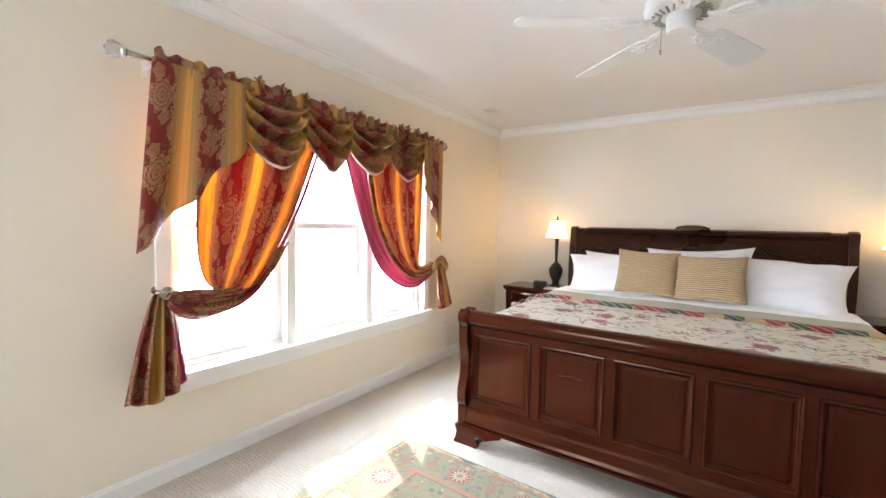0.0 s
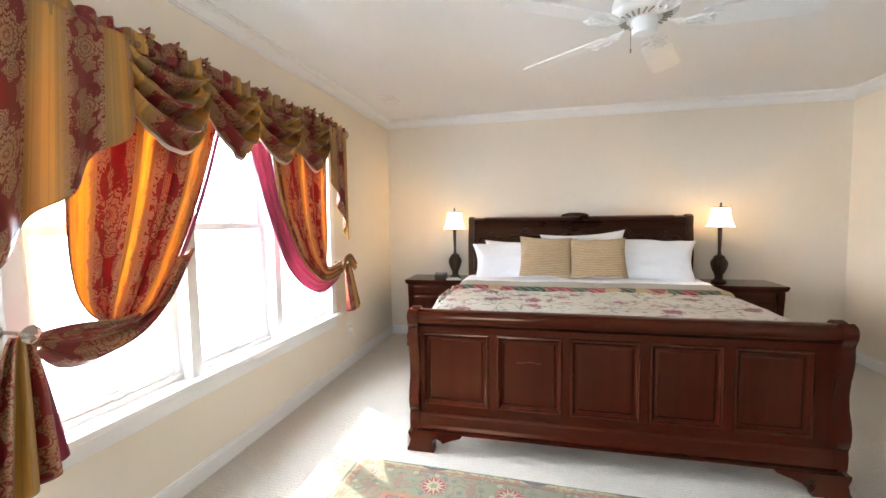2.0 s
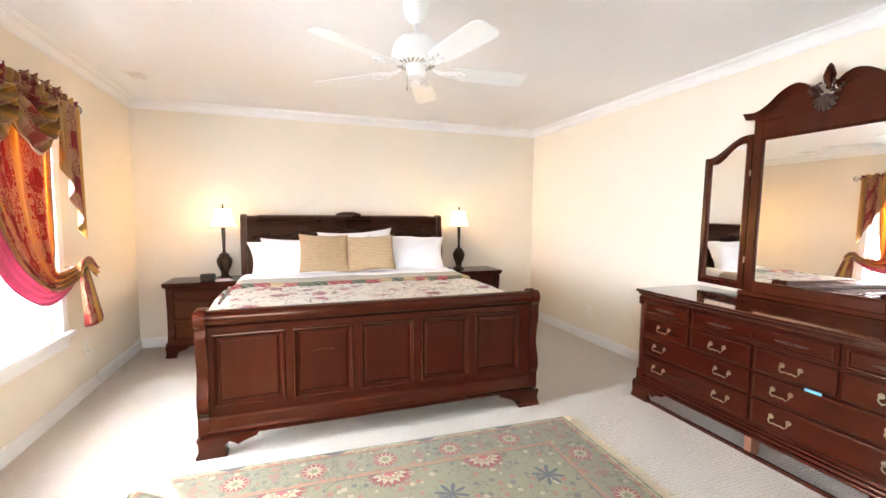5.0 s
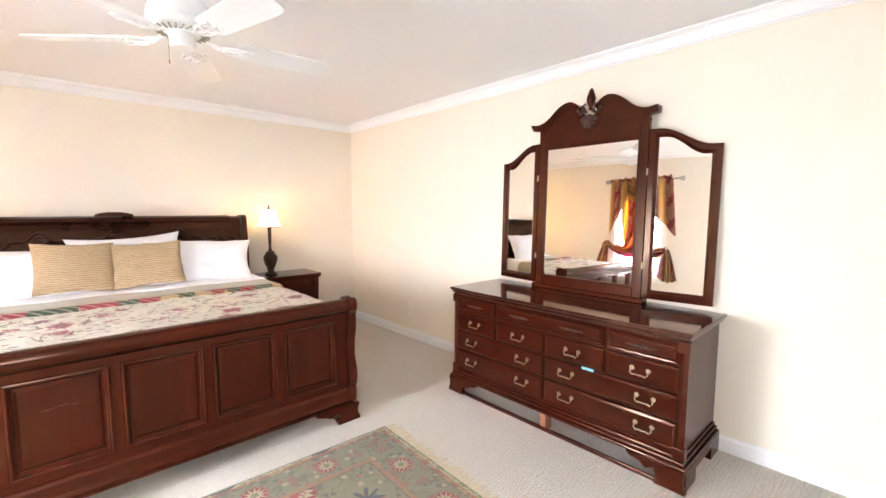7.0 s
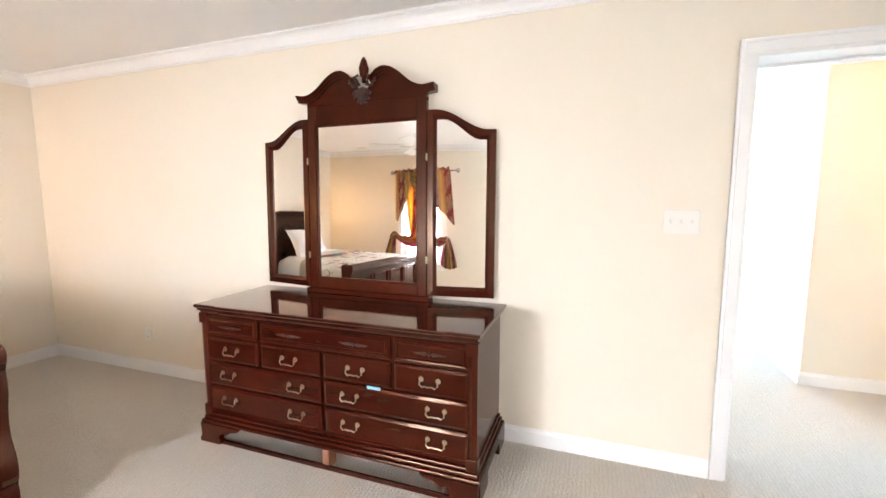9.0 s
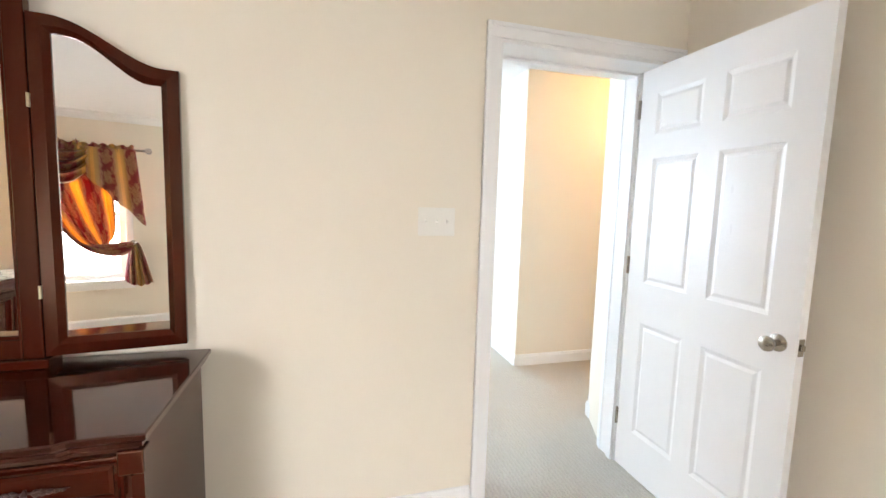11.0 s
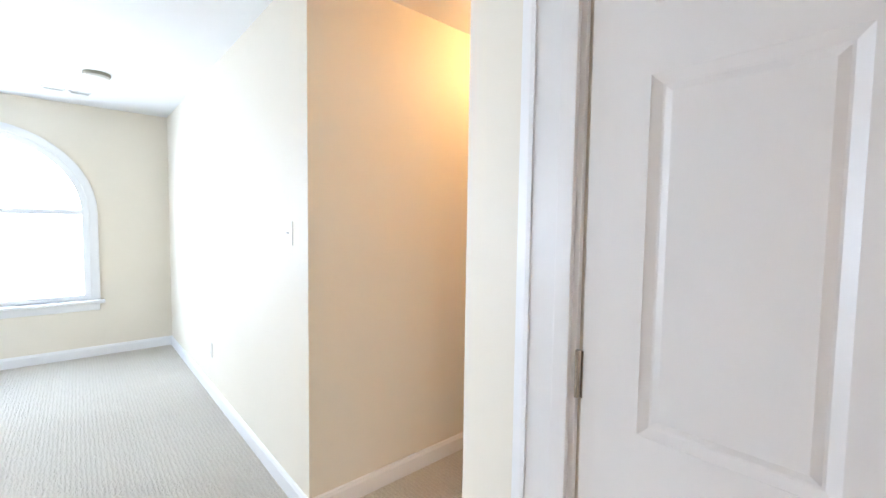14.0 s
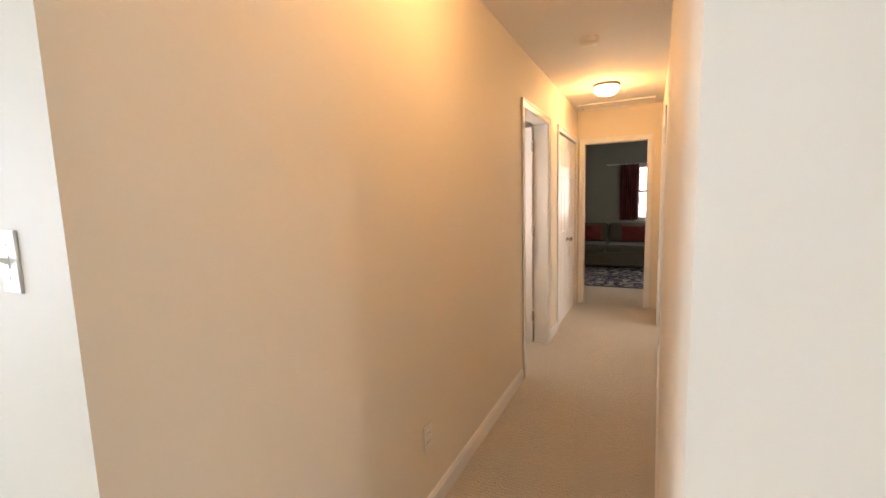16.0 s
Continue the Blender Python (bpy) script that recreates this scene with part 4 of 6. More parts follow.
b1 = B()
arch_ring(b1, AR - 0.055, AR, -0.04, 0.04)
box(b1, -0.036, 0.036, AY - AR + 0.056, AY + AR - 0.056, AZ0 + 0.001, AZ0 + 0.05)
box(b1, -0.03, 0.03, AY - 0.025, AY + 0.025, AZ0 + 0.05, AS, 0.003)
box(b1, -0.03, 0.03, AY - AR + 0.055, AY + AR - 0.055, AS - 0.025, AS + 0.025, 0.003)
part("window_frame", b1, M["trim"], w5)
b1 = B()
prism(b1, arch_pts(AR - 0.03, AZ0 + 0.02), "x", -0.003, 0.003)
g = part("pane", b1, M["glass"], w5, "clear arched window glass")
g.visible_shadow = False
b1 = B()
arch_ring(b1, AR, AR + 0.065, -0.088, -0.070)
part("casing", b1, M["trim"], w5)
b1 = B()
box(b1, -0.13, -0.02, AY - AR - 0.10, AY + AR + 0.10, AZ0 - 0.03, AZ0, 0.005)
box(b1, -0.086, -0.070, AY - AR - 0.06, AY + AR + 0.06, AZ0 - 0.10, AZ0 - 0.03, 0.004)
part("window_sill", b1, M["trim"], w5)

# ---- wall plates, vents, detectors, hall lights ----


def wall_plate(name, at, w, h, kind, label, cat):
    """Local y runs across, z up, the face looks along local +x."""
    d = thing(name, at, label, cat)
    bm = B()
    box(bm, 0, 0.006, -w / 2, w / 2, -h / 2, h / 2, 0.002)
    part("cover_plate", bm, M["white_plastic"], d)
    if kind == "switch":
        n = 3 if w > 0.12 else 1
        for k in range(n):
            y = (k - (n - 1) / 2) * 0.046
            bm = B()
            box(bm, 0.005, 0.008, y - 0.006, y + 0.006, -0.013, 0.013, 0.001)
            prism(bm, [(0.006, -0.006), (0.019, 0.002), (0.018, 0.009), (0.006, 0.006)], "y", y - 0.004, y + 0.004)
            part("toggle", bm, M["white_plastic"], d)
            for z in (-0.03, 0.03):
                bm = B()
                lathe(bm, [(0.003, 0.0), (0.003, 0.0072), (0.0, 0.0078)], 0, y, z, 10, "x")
                part("screw", bm, M["white_plastic"], d)
    else:
        for z in (-0.02, 0.02):
            bm = B()
            box(bm, 0.005, 0.0075, -0.016, 0.016, z - 0.014, z + 0.014, 0.003)
            part("socket", bm, M["white_plastic"], d)
            bm = B()
            box(bm, 0.0070, 0.0080, -0.008, -0.006, z - 0.004, z + 0.006)
            box(bm, 0.0070, 0.0080, 0.006, 0.008, z - 0.004, z + 0.006)
            part("slot", bm, M["black"], d)
    return d


wall_plate("light_switch", pose(EX, 0.185, 1.285, 0, 0, 180), 0.155, 0.115, "switch", "white triple toggle switch plate beside the door", "light switch")
wall_plate("light_switch", pose(5.05, LY, 1.30, 0, 0, 90), 0.07, 0.115, "switch", "white single toggle switch on the loft wall", "light switch")
wall_plate("wall_outlet", pose(6.64, LY, 0.36, 0, 0, 90), 0.07, 0.115, "outlet", "white duplex outlet low on the loft wall", "outlet")
wall_plate("wall_outlet", pose(HX1 - 0.003, -2.09, 0.37, 0, 0, 180), 0.07, 0.115, "outlet", "white duplex outlet low on the corridor wall", "outlet")
wall_plate("wall_outlet", pose(WX, 4.03, 0.345), 0.07, 0.115, "outlet", "white duplex outlet under the bedroom window", "outlet")
wall_plate("wall_outlet", pose(EX, 3.95, 0.32, 0, 0, 180), 0.07, 0.115, "outlet", "white duplex outlet low between bed and dresser", "outlet")
pl = thing("power_plug", (WX + 0.008, 4.03, 0.325), "white plug with a thin cord trailing to the nightstand", "power cord")
b1 = B()
box(b1, 0, 0.03, -0.012, 0.012, -0.014, 0.014, 0.005)
part("plug", b1, M["white_plastic"], pl)
b1 = B()
tube(b1, [(0.03, 0, 0), (0.045, 0.0, -0.08), (0.04, 0.02, -0.22), (0.06, 0.12, -0.31), (0.12, 0.4, -0.318), (0.09, 0.72, -0.317), (0.12, 0.92, -0.29), (0.24, 1.05, -0.24), (0.33, 1.09, -0.24)], 0.0028, 6)
part("cord", b1, M["white_plastic"], pl, smooth=True)


def ceiling_vent(at, w, l, n, label):
    d = thing("ceiling_vent", at, label, "air vent")
    bm = B()
    for x0, x1, y0, y1 in ((-w / 2, w / 2, -l / 2, -l / 2 + 0.018), (-w / 2, w / 2, l / 2 - 0.018, l / 2), (-w / 2, -w / 2 + 0.018, -l / 2 + 0.018, l / 2 - 0.018), (w / 2 - 0.018, w / 2, -l / 2 + 0.018, l / 2 - 0.018)):
        box(bm, x0, x1, y0, y1, -0.007, 0, 0.002)
    part("frame", bm, M["white_plastic"], d)
    # no duct: a black sheet on the ceiling gives the shade between slats
    bm = B()
    box(bm, -w / 2 + 0.016, w / 2 - 0.016, -l / 2 + 0.016, l / 2 - 0.016, -0.001, 0.0)
    part("backing", bm, M["black"], d, "black sheet standing for the shade behind the slats")
    for k in range(n):
        y = -l / 2 + 0.018 + (k + 0.5) * (l - 0.036) / n
        bm = B()
        prism(bm, [(y - 0.003, -0.0015), (y + 0.002, -0.0065), (y + 0.003, -0.0055), (y - 0.002, -0.0005)], "x", -w / 2 + 0.017, w / 2 - 0.017)
        part("slat", bm, M["white_plastic"], d)
    return d


ceiling_vent((-0.765, 4.31, CZ), 0.15, 0.20, 6, "white slatted register in the bedroom ceiling")
ceiling_vent((1.97, 5.02, CZ), 0.17, 0.07, 2, "white slatted register in the ceiling over the headboard")
ceiling_vent((7.93, -0.23, CZ), 0.10, 0.15, 6, "white slatted register in the loft ceiling")
ceiling_vent((7.93, -0.06, CZ), 0.10, 0.15, 6, "white slatted register in the loft ceiling")


def detector(at, r, label):
    d = thing("smoke_detector", at, label, "smoke detector")
    bm = B()
    lathe(bm, [(r, 0), (r, -0.012), (r * 0.95, -0.022)], seg=32)
    part("base", bm, M["lining"] if r > 0.08 else M["white_plastic"], d, smooth=True)
    bm = B()
    lathe(bm, [(r * 0.93, -0.020), (r * 0.88, -0.036), (r * 0.5, -0.044), (0, -0.045)], seg=32)
    part("cover", bm, M["white_plastic"], d, smooth=True)
    return d


detector((7.2, -0.32, CZ), 0.085, "round detector with a grey rim on the loft ceiling")
detector((4.41, -3.70, CZ), 0.07, "white round smoke detector on the corridor ceiling")


def dome_light(at, label):
    d = thing("ceiling_light", at, label, "ceiling light", "corridor ceiling lights")
    bm = B()
    lathe(bm, [(0.12, 0), (0.125, -0.014), (0.115, -0.022), (0.10, -0.024)], seg=32)
    part("base", bm, M["brass"], d, smooth=True)
    bm = B()
    lathe(bm, [(0.112, -0.022), (0.118, -0.040), (0.105, -0.070), (0.07, -0.095), (0.03, -0.104), (0, -0.106)], seg=32)
    g = part("shade", bm, M["hall_glass"], d, "lit frosted glass dome", smooth=True)
    g.visible_shadow = False
    return d


dome_light((4.41, -5.03, CZ), "lit frosted dome light flush on the corridor ceiling")
dome_light((4.41, -2.05, CZ), "lit frosted dome light flush near the corridor mouth")
h_ = thing("attic_hatch", (4.40, -5.97, CZ), "white framed attic hatch at the corridor's end", "attic hatch")
b1 = B()
for x0, x1, y0, y1 in ((-0.42, 0.40, 0.11, 0.15), (-0.42, 0.40, -0.19, -0.15), (-0.42, -0.38, -0.15, 0.11), (0.36, 0.40, -0.15, 0.11)):
    box(b1, x0, x1, y0, y1, -0.014, 0, 0.003)
part("frame", b1, M["trim"], h_)
b1 = B()
box(b1, -0.38, 0.36, -0.15, 0.11, -0.006, 0)
part("panel", b1, M["trim"], h_)

# ---- ceiling fan ----
fan = thing("ceiling_fan", (1.01, 2.45, CZ), "white five-blade ceiling fan hanging at rest over the bed", "ceiling fan")
b1 = B()
lathe(b1, [(0.0, 0), (0.062, 0), (0.066, -0.012), (0.064, -0.055), (0.055, -0.085), (0.034, -0.108), (0.018, -0.116), (0.014, -0.118)], seg=32)
part("canopy", b1, M["fan_white"], fan, smooth=True)
b1 = B()
lathe(b1, [(0.012, -0.05), (0.012, -0.235)], seg=16)
part("downrod", b1, M["fan_white"], fan, smooth=True)
b1 = B()
lathe(b1, [(0.02, FZ - 0.058), (0.05, FZ - 0.064), (0.088, FZ - 0.080), (0.112, FZ - 0.108), (0.122, FZ - 0.145), (0.124, FZ - 0.172), (0.128, FZ - 0.178), (0.122, FZ - 0.192), (0.108, FZ - 0.203), (0.06, FZ - 0.210)], seg=40)
hub = part("motor_housing", b1, M["fan_white"], fan, smooth=True)
# no slots are cut; taupe bars carry their shade as colour
b1 = B()
for k in range(24):
    a = 2 * math.pi * k / 24
    tube(b1, [(0.068 * math.cos(a), 0.068 * math.sin(a), FZ - 0.2105), (0.100 * math.cos(a + 0.12), 0.100 * math.sin(a + 0.12), FZ - 0.2065)], 0.0042, 6)
part("slot_shade", b1, M["lining"], hub, "taupe bars for the shade in the motor's slots", kind="stuff")
b1 = B()
lathe(b1, [(0.046, FZ - 0.205), (0.050, FZ - 0.215), (0.048, FZ - 0.258), (0.043, FZ - 0.268), (0.02, FZ - 0.273), (0, FZ - 0.274)], seg=32)
part("switch_housing", b1, M["fan_white"], fan, smooth=True)
b1 = B()
tube(b1, [(-0.05, -0.035, FZ - 0.25), (-0.058, -0.042, FZ - 0.262), (-0.058, -0.042, FZ - 0.335)], 0.0014, 6)
lathe(b1, [(0, 0.0), (0.004, -0.004), (0.003, -0.018), (0, -0.02)], -0.058, -0.042, FZ - 0.333, 10)
part("pull_chain", b1, M["nickel"], fan)
for k in range(5):
    a = radians(FAN0 + 72 * k)
    R = Matrix.Rotation(a, 4, "Z")
    bm = B()
    pts = []
    for r, w in ((0.20, 0.048), (0.22, 0.056), (0.38, 0.062), (0.53, 0.066), (0.585, 0.064), (0.604, 0.050), (0.610, 0.03)):
        pts.append((r, w))
    top = [bm.verts.new((r, w, 0.003)) for r, w in pts] + [bm.verts.new((r, -w, 0.003)) for r, w in pts[::-1]]
    bot = [bm.verts.new((v.co.x, v.co.y, -0.003)) for v in top]
    bm.faces.new(top)
    bm.faces.new(bot[::-1])
    for i in range(len(top)):
        bm.faces.new((top[i], top[(i + 1) % len(top)], bot[(i + 1) % len(top)], bot[i]))
    bmesh.ops.transform(bm, matrix=Matrix.Translation((0, 0, FZ - 0.232)) @ R @ Matrix.Rotation(radians(-13), 4, "X"), verts=bm.verts)
    bl = part("blade", bm, M["fan_white"], fan)
    bm = B()
    tube(bm, [(0.085, 0, 0.012), (0.12, 0, -0.004), (0.16, 0, -0.007), (0.24, 0, -0.006)], 0.007, 8)
    tube(bm, [(0.245, 0, -0.006), (0.262, 0, -0.006)], [0.009, 0.003], 8)
    for sg in (-1, 1):
        tube(bm, [(0.175, 0, -0.008), (0.20, sg * 0.018, -0.010), (0.235, sg * 0.046, -0.008), (0.262, sg * 0.036, -0.006), (0.250, sg * 0.022, -0.007)], 0.005, 8)
        tube(bm, [(0.13, 0, -0.006), (0.155, sg * 0.028, -0.008), (0.19, sg * 0.040, -0.007), (0.225, sg * 0.030, -0.006), (0.24, sg * 0.004, -0.006)], 0.0055, 8)
        tube(bm, [(0.10, sg * 0.006, 0.004), (0.125, sg * 0.022, -0.004), (0.15, sg * 0.016, -0.008), (0.155, 0, -0.009)], 0.0045, 8)
    bmesh.ops.transform(bm, matrix=Matrix.Translation((0, 0, FZ - 0.232)) @ R, verts=bm.verts)
    part("blade_iron", bm, M["fan_white"], bl, "scrolled white blade bracket", smooth=True)

# ---- the sleigh bed ----


def frame_panel(bm, x0, x1, z0, z1, y, w=0.022, d=0.012):
    """Moulded frame (proud towards -y) round a panel in the plane y."""
    prof = [(0, 0), (0.3 * w, -d), (0.7 * w, -d * 0.8), (w, -0.001)]
    rings = []
    for i, o in prof:
        rings.append([bm.verts.new((x, y + o, z)) for x, z in ((x0 + i, z0 + i), (x1 - i, z0 + i), (x1 - i, z1 - i), (x0 + i, z1 - i))])
    for a, c in zip(rings, rings[1:]):
        for k in range(4):
            bm.faces.new((a[k], a[(k + 1) % 4], c[(k + 1) % 4], c[k]))


def raised_field(bm, x0, x1, z0, z1, y, bev=0.028, d=0.010):
    o = [bm.verts.new((x, y, z)) for x, z in ((x0, z0), (x1, z0), (x1, z1), (x0, z1))]
    i = [bm.verts.new((x, y - d, z)) for x, z in ((x0 + bev, z0 + bev), (x1 - bev, z0 + bev), (x1 - bev, z1 - bev), (x0 + bev, z1 - bev))]
    for k in range(4):
        bm.faces.new((o[k], o[(k + 1) % 4], i[(k + 1) % 4], i[k]))
    bm.faces.new(i)


bed = thing("sleigh_bed", (0.935, 2.83, 0), "dark cherry king sleigh bed with panelled footboard and carved headboard", "bed")
HW = 1.055
b1 = B()
prism(b1, [(0.0, 0.20), (0.0, 0.70), (-0.012, 0.735), (0.03, 0.80), (0.055, 0.74), (0.045, 0.20)], "x", -HW + 0.05, HW - 0.05)
footb = part("footboard", b1, M["wood"], bed)
b1 = B()
prism(b1, [(-0.006, 0.715), (-0.016, 0.728), (-0.036, 0.738), (-0.046, 0.756), (-0.046, 0.786), (-0.034, 0.806), (-0.010, 0.816), (0.020, 0.814), (0.040, 0.800), (0.050, 0.775), (0.050, 0.735), (0.0, 0.715)], "x", -HW + 0.04, HW - 0.04)
part("top_rail", b1, M["wood"], footb, smooth=True)
b1 = B()
prism(b1, [(0.01, 0.125), (-0.040, 0.125), (-0.044, 0.140), (-0.036, 0.155), (-0.030, 0.205), (-0.022, 0.218), (-0.010, 0.226), (0.0, 0.240), (0.01, 0.24)], "x", -HW + 0.04, HW - 0.04)
prism(b1, [(0.01, 0.112), (-0.050, 0.112), (-0.052, 0.124), (0.01, 0.124)], "x", -HW + 0.02, HW - 0.02)
part("bottom_rail", b1, M["wood"], footb)
FIELDS = ((-0.985, -0.605), (-0.565, -0.215), (-0.178, 0.172), (0.209, 0.552), (0.590, 0.925))
edges = [-1.003] + [x for f in FIELDS for x in f] + [1.003]
for x0, x1 in zip(edges[::2], edges[1::2]):
    b1 = B()
    box(b1, x0, x1, -0.014, 0.004, 0.262, 0.685)
    part("stile", b1, M["wood_z"], footb)
for z0, z1 in ((0.222, 0.262), (0.685, 0.722)):
    b1 = B()
    box(b1, -1.003, 1.003, -0.014, 0.004, z0, z1)
    part("panel_rail", b1, M["wood"], footb)
for x0, x1 in FIELDS:
    b1 = B()
    z0, z1 = 0.262, 0.685
    rings = []
    for i, y in ((0.0, -0.013), (0.003, -0.021), (0.010, -0.023), (0.016, -0.019), (0.019, -0.011), (0.025, -0.006), (0.028, -0.001), (0.034, -0.0005), (0.044, -0.006), (0.050, -0.0066)):
        rings.append([b1.verts.new((x, y, z)) for x, z in ((x0 + i, z0 + i), (x1 - i, z0 + i), (x1 - i, z1 - i), (x0 + i, z1 - i))])
    for p, q in zip(rings, rings[1:]):
        for k in range(4):
            b1.faces.new((p[k], p[(k + 1) % 4], q[(k + 1) % 4], q[k]))
    b1.faces.new(rings[-1])
    part("panel", b1, M["wood_z"], footb, "moulded raised panel")
b1 = B()
for x0, x1, z in ((-0.455, -0.425, 0.535), (-0.420, -0.405, 0.538), (-0.398, -0.365, 0.542), (-0.355, -0.330, 0.536)):
    box(b1, x0, x1, -0.0078, -0.0068, z, z + 0.004)
part("scuff_mark", b1, M["carving"], footb, "thin dark scuff on a panel")
POST = [(0.05, 0.125), (-0.040, 0.125), (-0.044, 0.19), (-0.030, 0.225), (-0.050, 0.25), (-0.058, 0.30), (-0.048, 0.35), (-0.024, 0.42), (-0.018, 0.48), (-0.030, 0.55), (-0.050, 0.62), (-0.052, 0.68), (-0.040, 0.715), (-0.052, 0.735), (-0.066, 0.755), (-0.070, 0.785), (-0.058, 0.812), (-0.036, 0.824), (-0.016, 0.816), (0.0, 0.806), (0.02, 0.822), (0.046, 0.824), (0.066, 0.806), (0.070, 0.776), (0.056, 0.735), (0.058, 0.60), (0.05, 0.3)]
for sg in (-1, 1):
    b1 = B()
    prism(b1, POST, "x", sg * (HW - 0.055), sg * (HW + 0.004))
    bmesh.ops.bevel(b1, geom=[e for e in b1.edges if abs(e.verts[0].co.x - e.verts[1].co.x) < 1e-6], offset=0.004, segments=2, affect="EDGES")
    part("scroll_post", b1, M["wood_z"], footb, smooth=True)
    b1 = B()
    cx = sg * (HW - 0.025)
    # ogee bracket foot with a curled cut-out
    inner = sg * (HW - 0.30)
    out = sg * (HW + 0.012)
    P = [(out, 0.0), (out + sg * 0.006, 0.0), (out + sg * 0.006, 0.018), (out - sg * 0.004, 0.03), (out - sg * 0.012, 0.07), (out - sg * 0.002, 0.098), (out, 0.114),
         (inner, 0.114), (inner + sg * 0.01, 0.098), (inner + sg * 0.07, 0.078), (inner + sg * 0.11, 0.060), (inner + sg * 0.125, 0.074), (inner + sg * 0.15, 0.084), (inner + sg * 0.172, 0.070), (inner + sg * 0.170, 0.045), (inner + sg * 0.155, 0.022), (inner + sg * 0.160, 0.0)]
    prism(b1, P, "y", -0.056, -0.020)
    box(b1, min(out, out - sg * 0.14), max(out, out - sg * 0.14), -0.020, 0.05, 0.0, 0.114)
    part("bracket_foot", b1, M["wood"], footb)
for sg in (-1, 1):
    b1 = B()
    x0, x1 = sorted((sg * (HW - 0.085), sg * (HW - 0.045)))
    box(b1, x0, x1, 0.05, 2.03, 0.20, 0.42, 0.006)
    part("side_rail", b1, M["wood_y"], bed)
b1 = B()
prism(b1, [(2.03, 0.12), (2.03, 1.02), (2.05, 1.12), (2.07, 1.22), (2.06, 1.27), (2.08, 1.315), (2.12, 1.33), (2.17, 1.31), (2.19, 1.25), (2.15, 1.10), (2.09, 0.9), (2.09, 0.12)], "x", -HW + 0.045, HW - 0.045)
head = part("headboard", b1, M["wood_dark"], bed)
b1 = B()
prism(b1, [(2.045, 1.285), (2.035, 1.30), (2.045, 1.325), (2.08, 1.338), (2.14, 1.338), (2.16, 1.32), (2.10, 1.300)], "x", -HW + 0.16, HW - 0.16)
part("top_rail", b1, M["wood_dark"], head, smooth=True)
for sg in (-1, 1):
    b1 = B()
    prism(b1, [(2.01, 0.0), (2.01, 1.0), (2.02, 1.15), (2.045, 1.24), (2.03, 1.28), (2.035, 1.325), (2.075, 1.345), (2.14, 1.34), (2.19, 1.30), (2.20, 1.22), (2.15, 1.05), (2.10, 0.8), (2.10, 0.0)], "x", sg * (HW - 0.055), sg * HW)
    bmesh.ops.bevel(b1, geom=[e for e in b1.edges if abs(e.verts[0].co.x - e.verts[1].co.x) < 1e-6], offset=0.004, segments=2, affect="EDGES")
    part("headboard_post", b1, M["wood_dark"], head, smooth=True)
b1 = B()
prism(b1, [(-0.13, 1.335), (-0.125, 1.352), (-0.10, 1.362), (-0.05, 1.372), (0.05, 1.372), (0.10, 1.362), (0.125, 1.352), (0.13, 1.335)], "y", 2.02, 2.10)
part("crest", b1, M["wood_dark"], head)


def hb_y(z):
    return 2.022 if z < 1.0 else 2.022 + (z - 1.0) * 0.21


for cx, w, h in ((0.0, 0.21, 0.115), (-0.47, 0.23, 0.10), (0.47, 0.23, 0.10), (-0.82, 0.15, 0.07), (0.82, 0.15, 0.07)):
    b1 = B()
    for off, r in ((0, 0.014), (0.030, 0.008)):
        pts = []
        for k in range(25):
            t = -1 + 2 * k / 24
            z = 1.085 + (h - off) * (0.5 + 0.5 * math.cos(math.pi * t)) ** 0.8 + 0.02 * math.cos(3 * math.pi * t)
            pts.append((cx + t * (w - off * 0.4), hb_y(z) - 0.003, z))
        tube(b1, pts, r, 8)
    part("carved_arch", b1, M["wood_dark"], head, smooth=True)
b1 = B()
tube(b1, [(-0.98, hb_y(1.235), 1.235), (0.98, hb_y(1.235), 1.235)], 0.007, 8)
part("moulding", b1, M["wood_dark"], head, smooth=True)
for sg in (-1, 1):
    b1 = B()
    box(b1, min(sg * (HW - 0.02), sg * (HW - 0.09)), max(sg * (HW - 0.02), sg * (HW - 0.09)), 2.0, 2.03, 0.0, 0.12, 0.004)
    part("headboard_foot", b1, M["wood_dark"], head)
b1 = B()
for k in range(6):
    y = 0.2 + k * 0.34
    box(b1, -0.97, 0.97, y, y + 0.08, 0.22, 0.24, 0.002)
part("slats", b1, M["plinth"], bed, "plain slats under the mattress")

mattress = thing("mattress", (0.935, 2.83, 0.24), "thick mattress set under the covers", "mattress")
b1 = B()
box(b1, -0.955, 0.955, 0.07, 2.00, 0.0, 0.20, 0.03, 3)
part("box_spring", b1, M["cream_cloth"], mattress, "cream box spring")
b1 = B()
box(b1, -0.955, 0.955, 0.07, 2.00, 0.20, 0.45, 0.06, 4)
part("body", b1, M["cotton"], mattress, smooth=True)


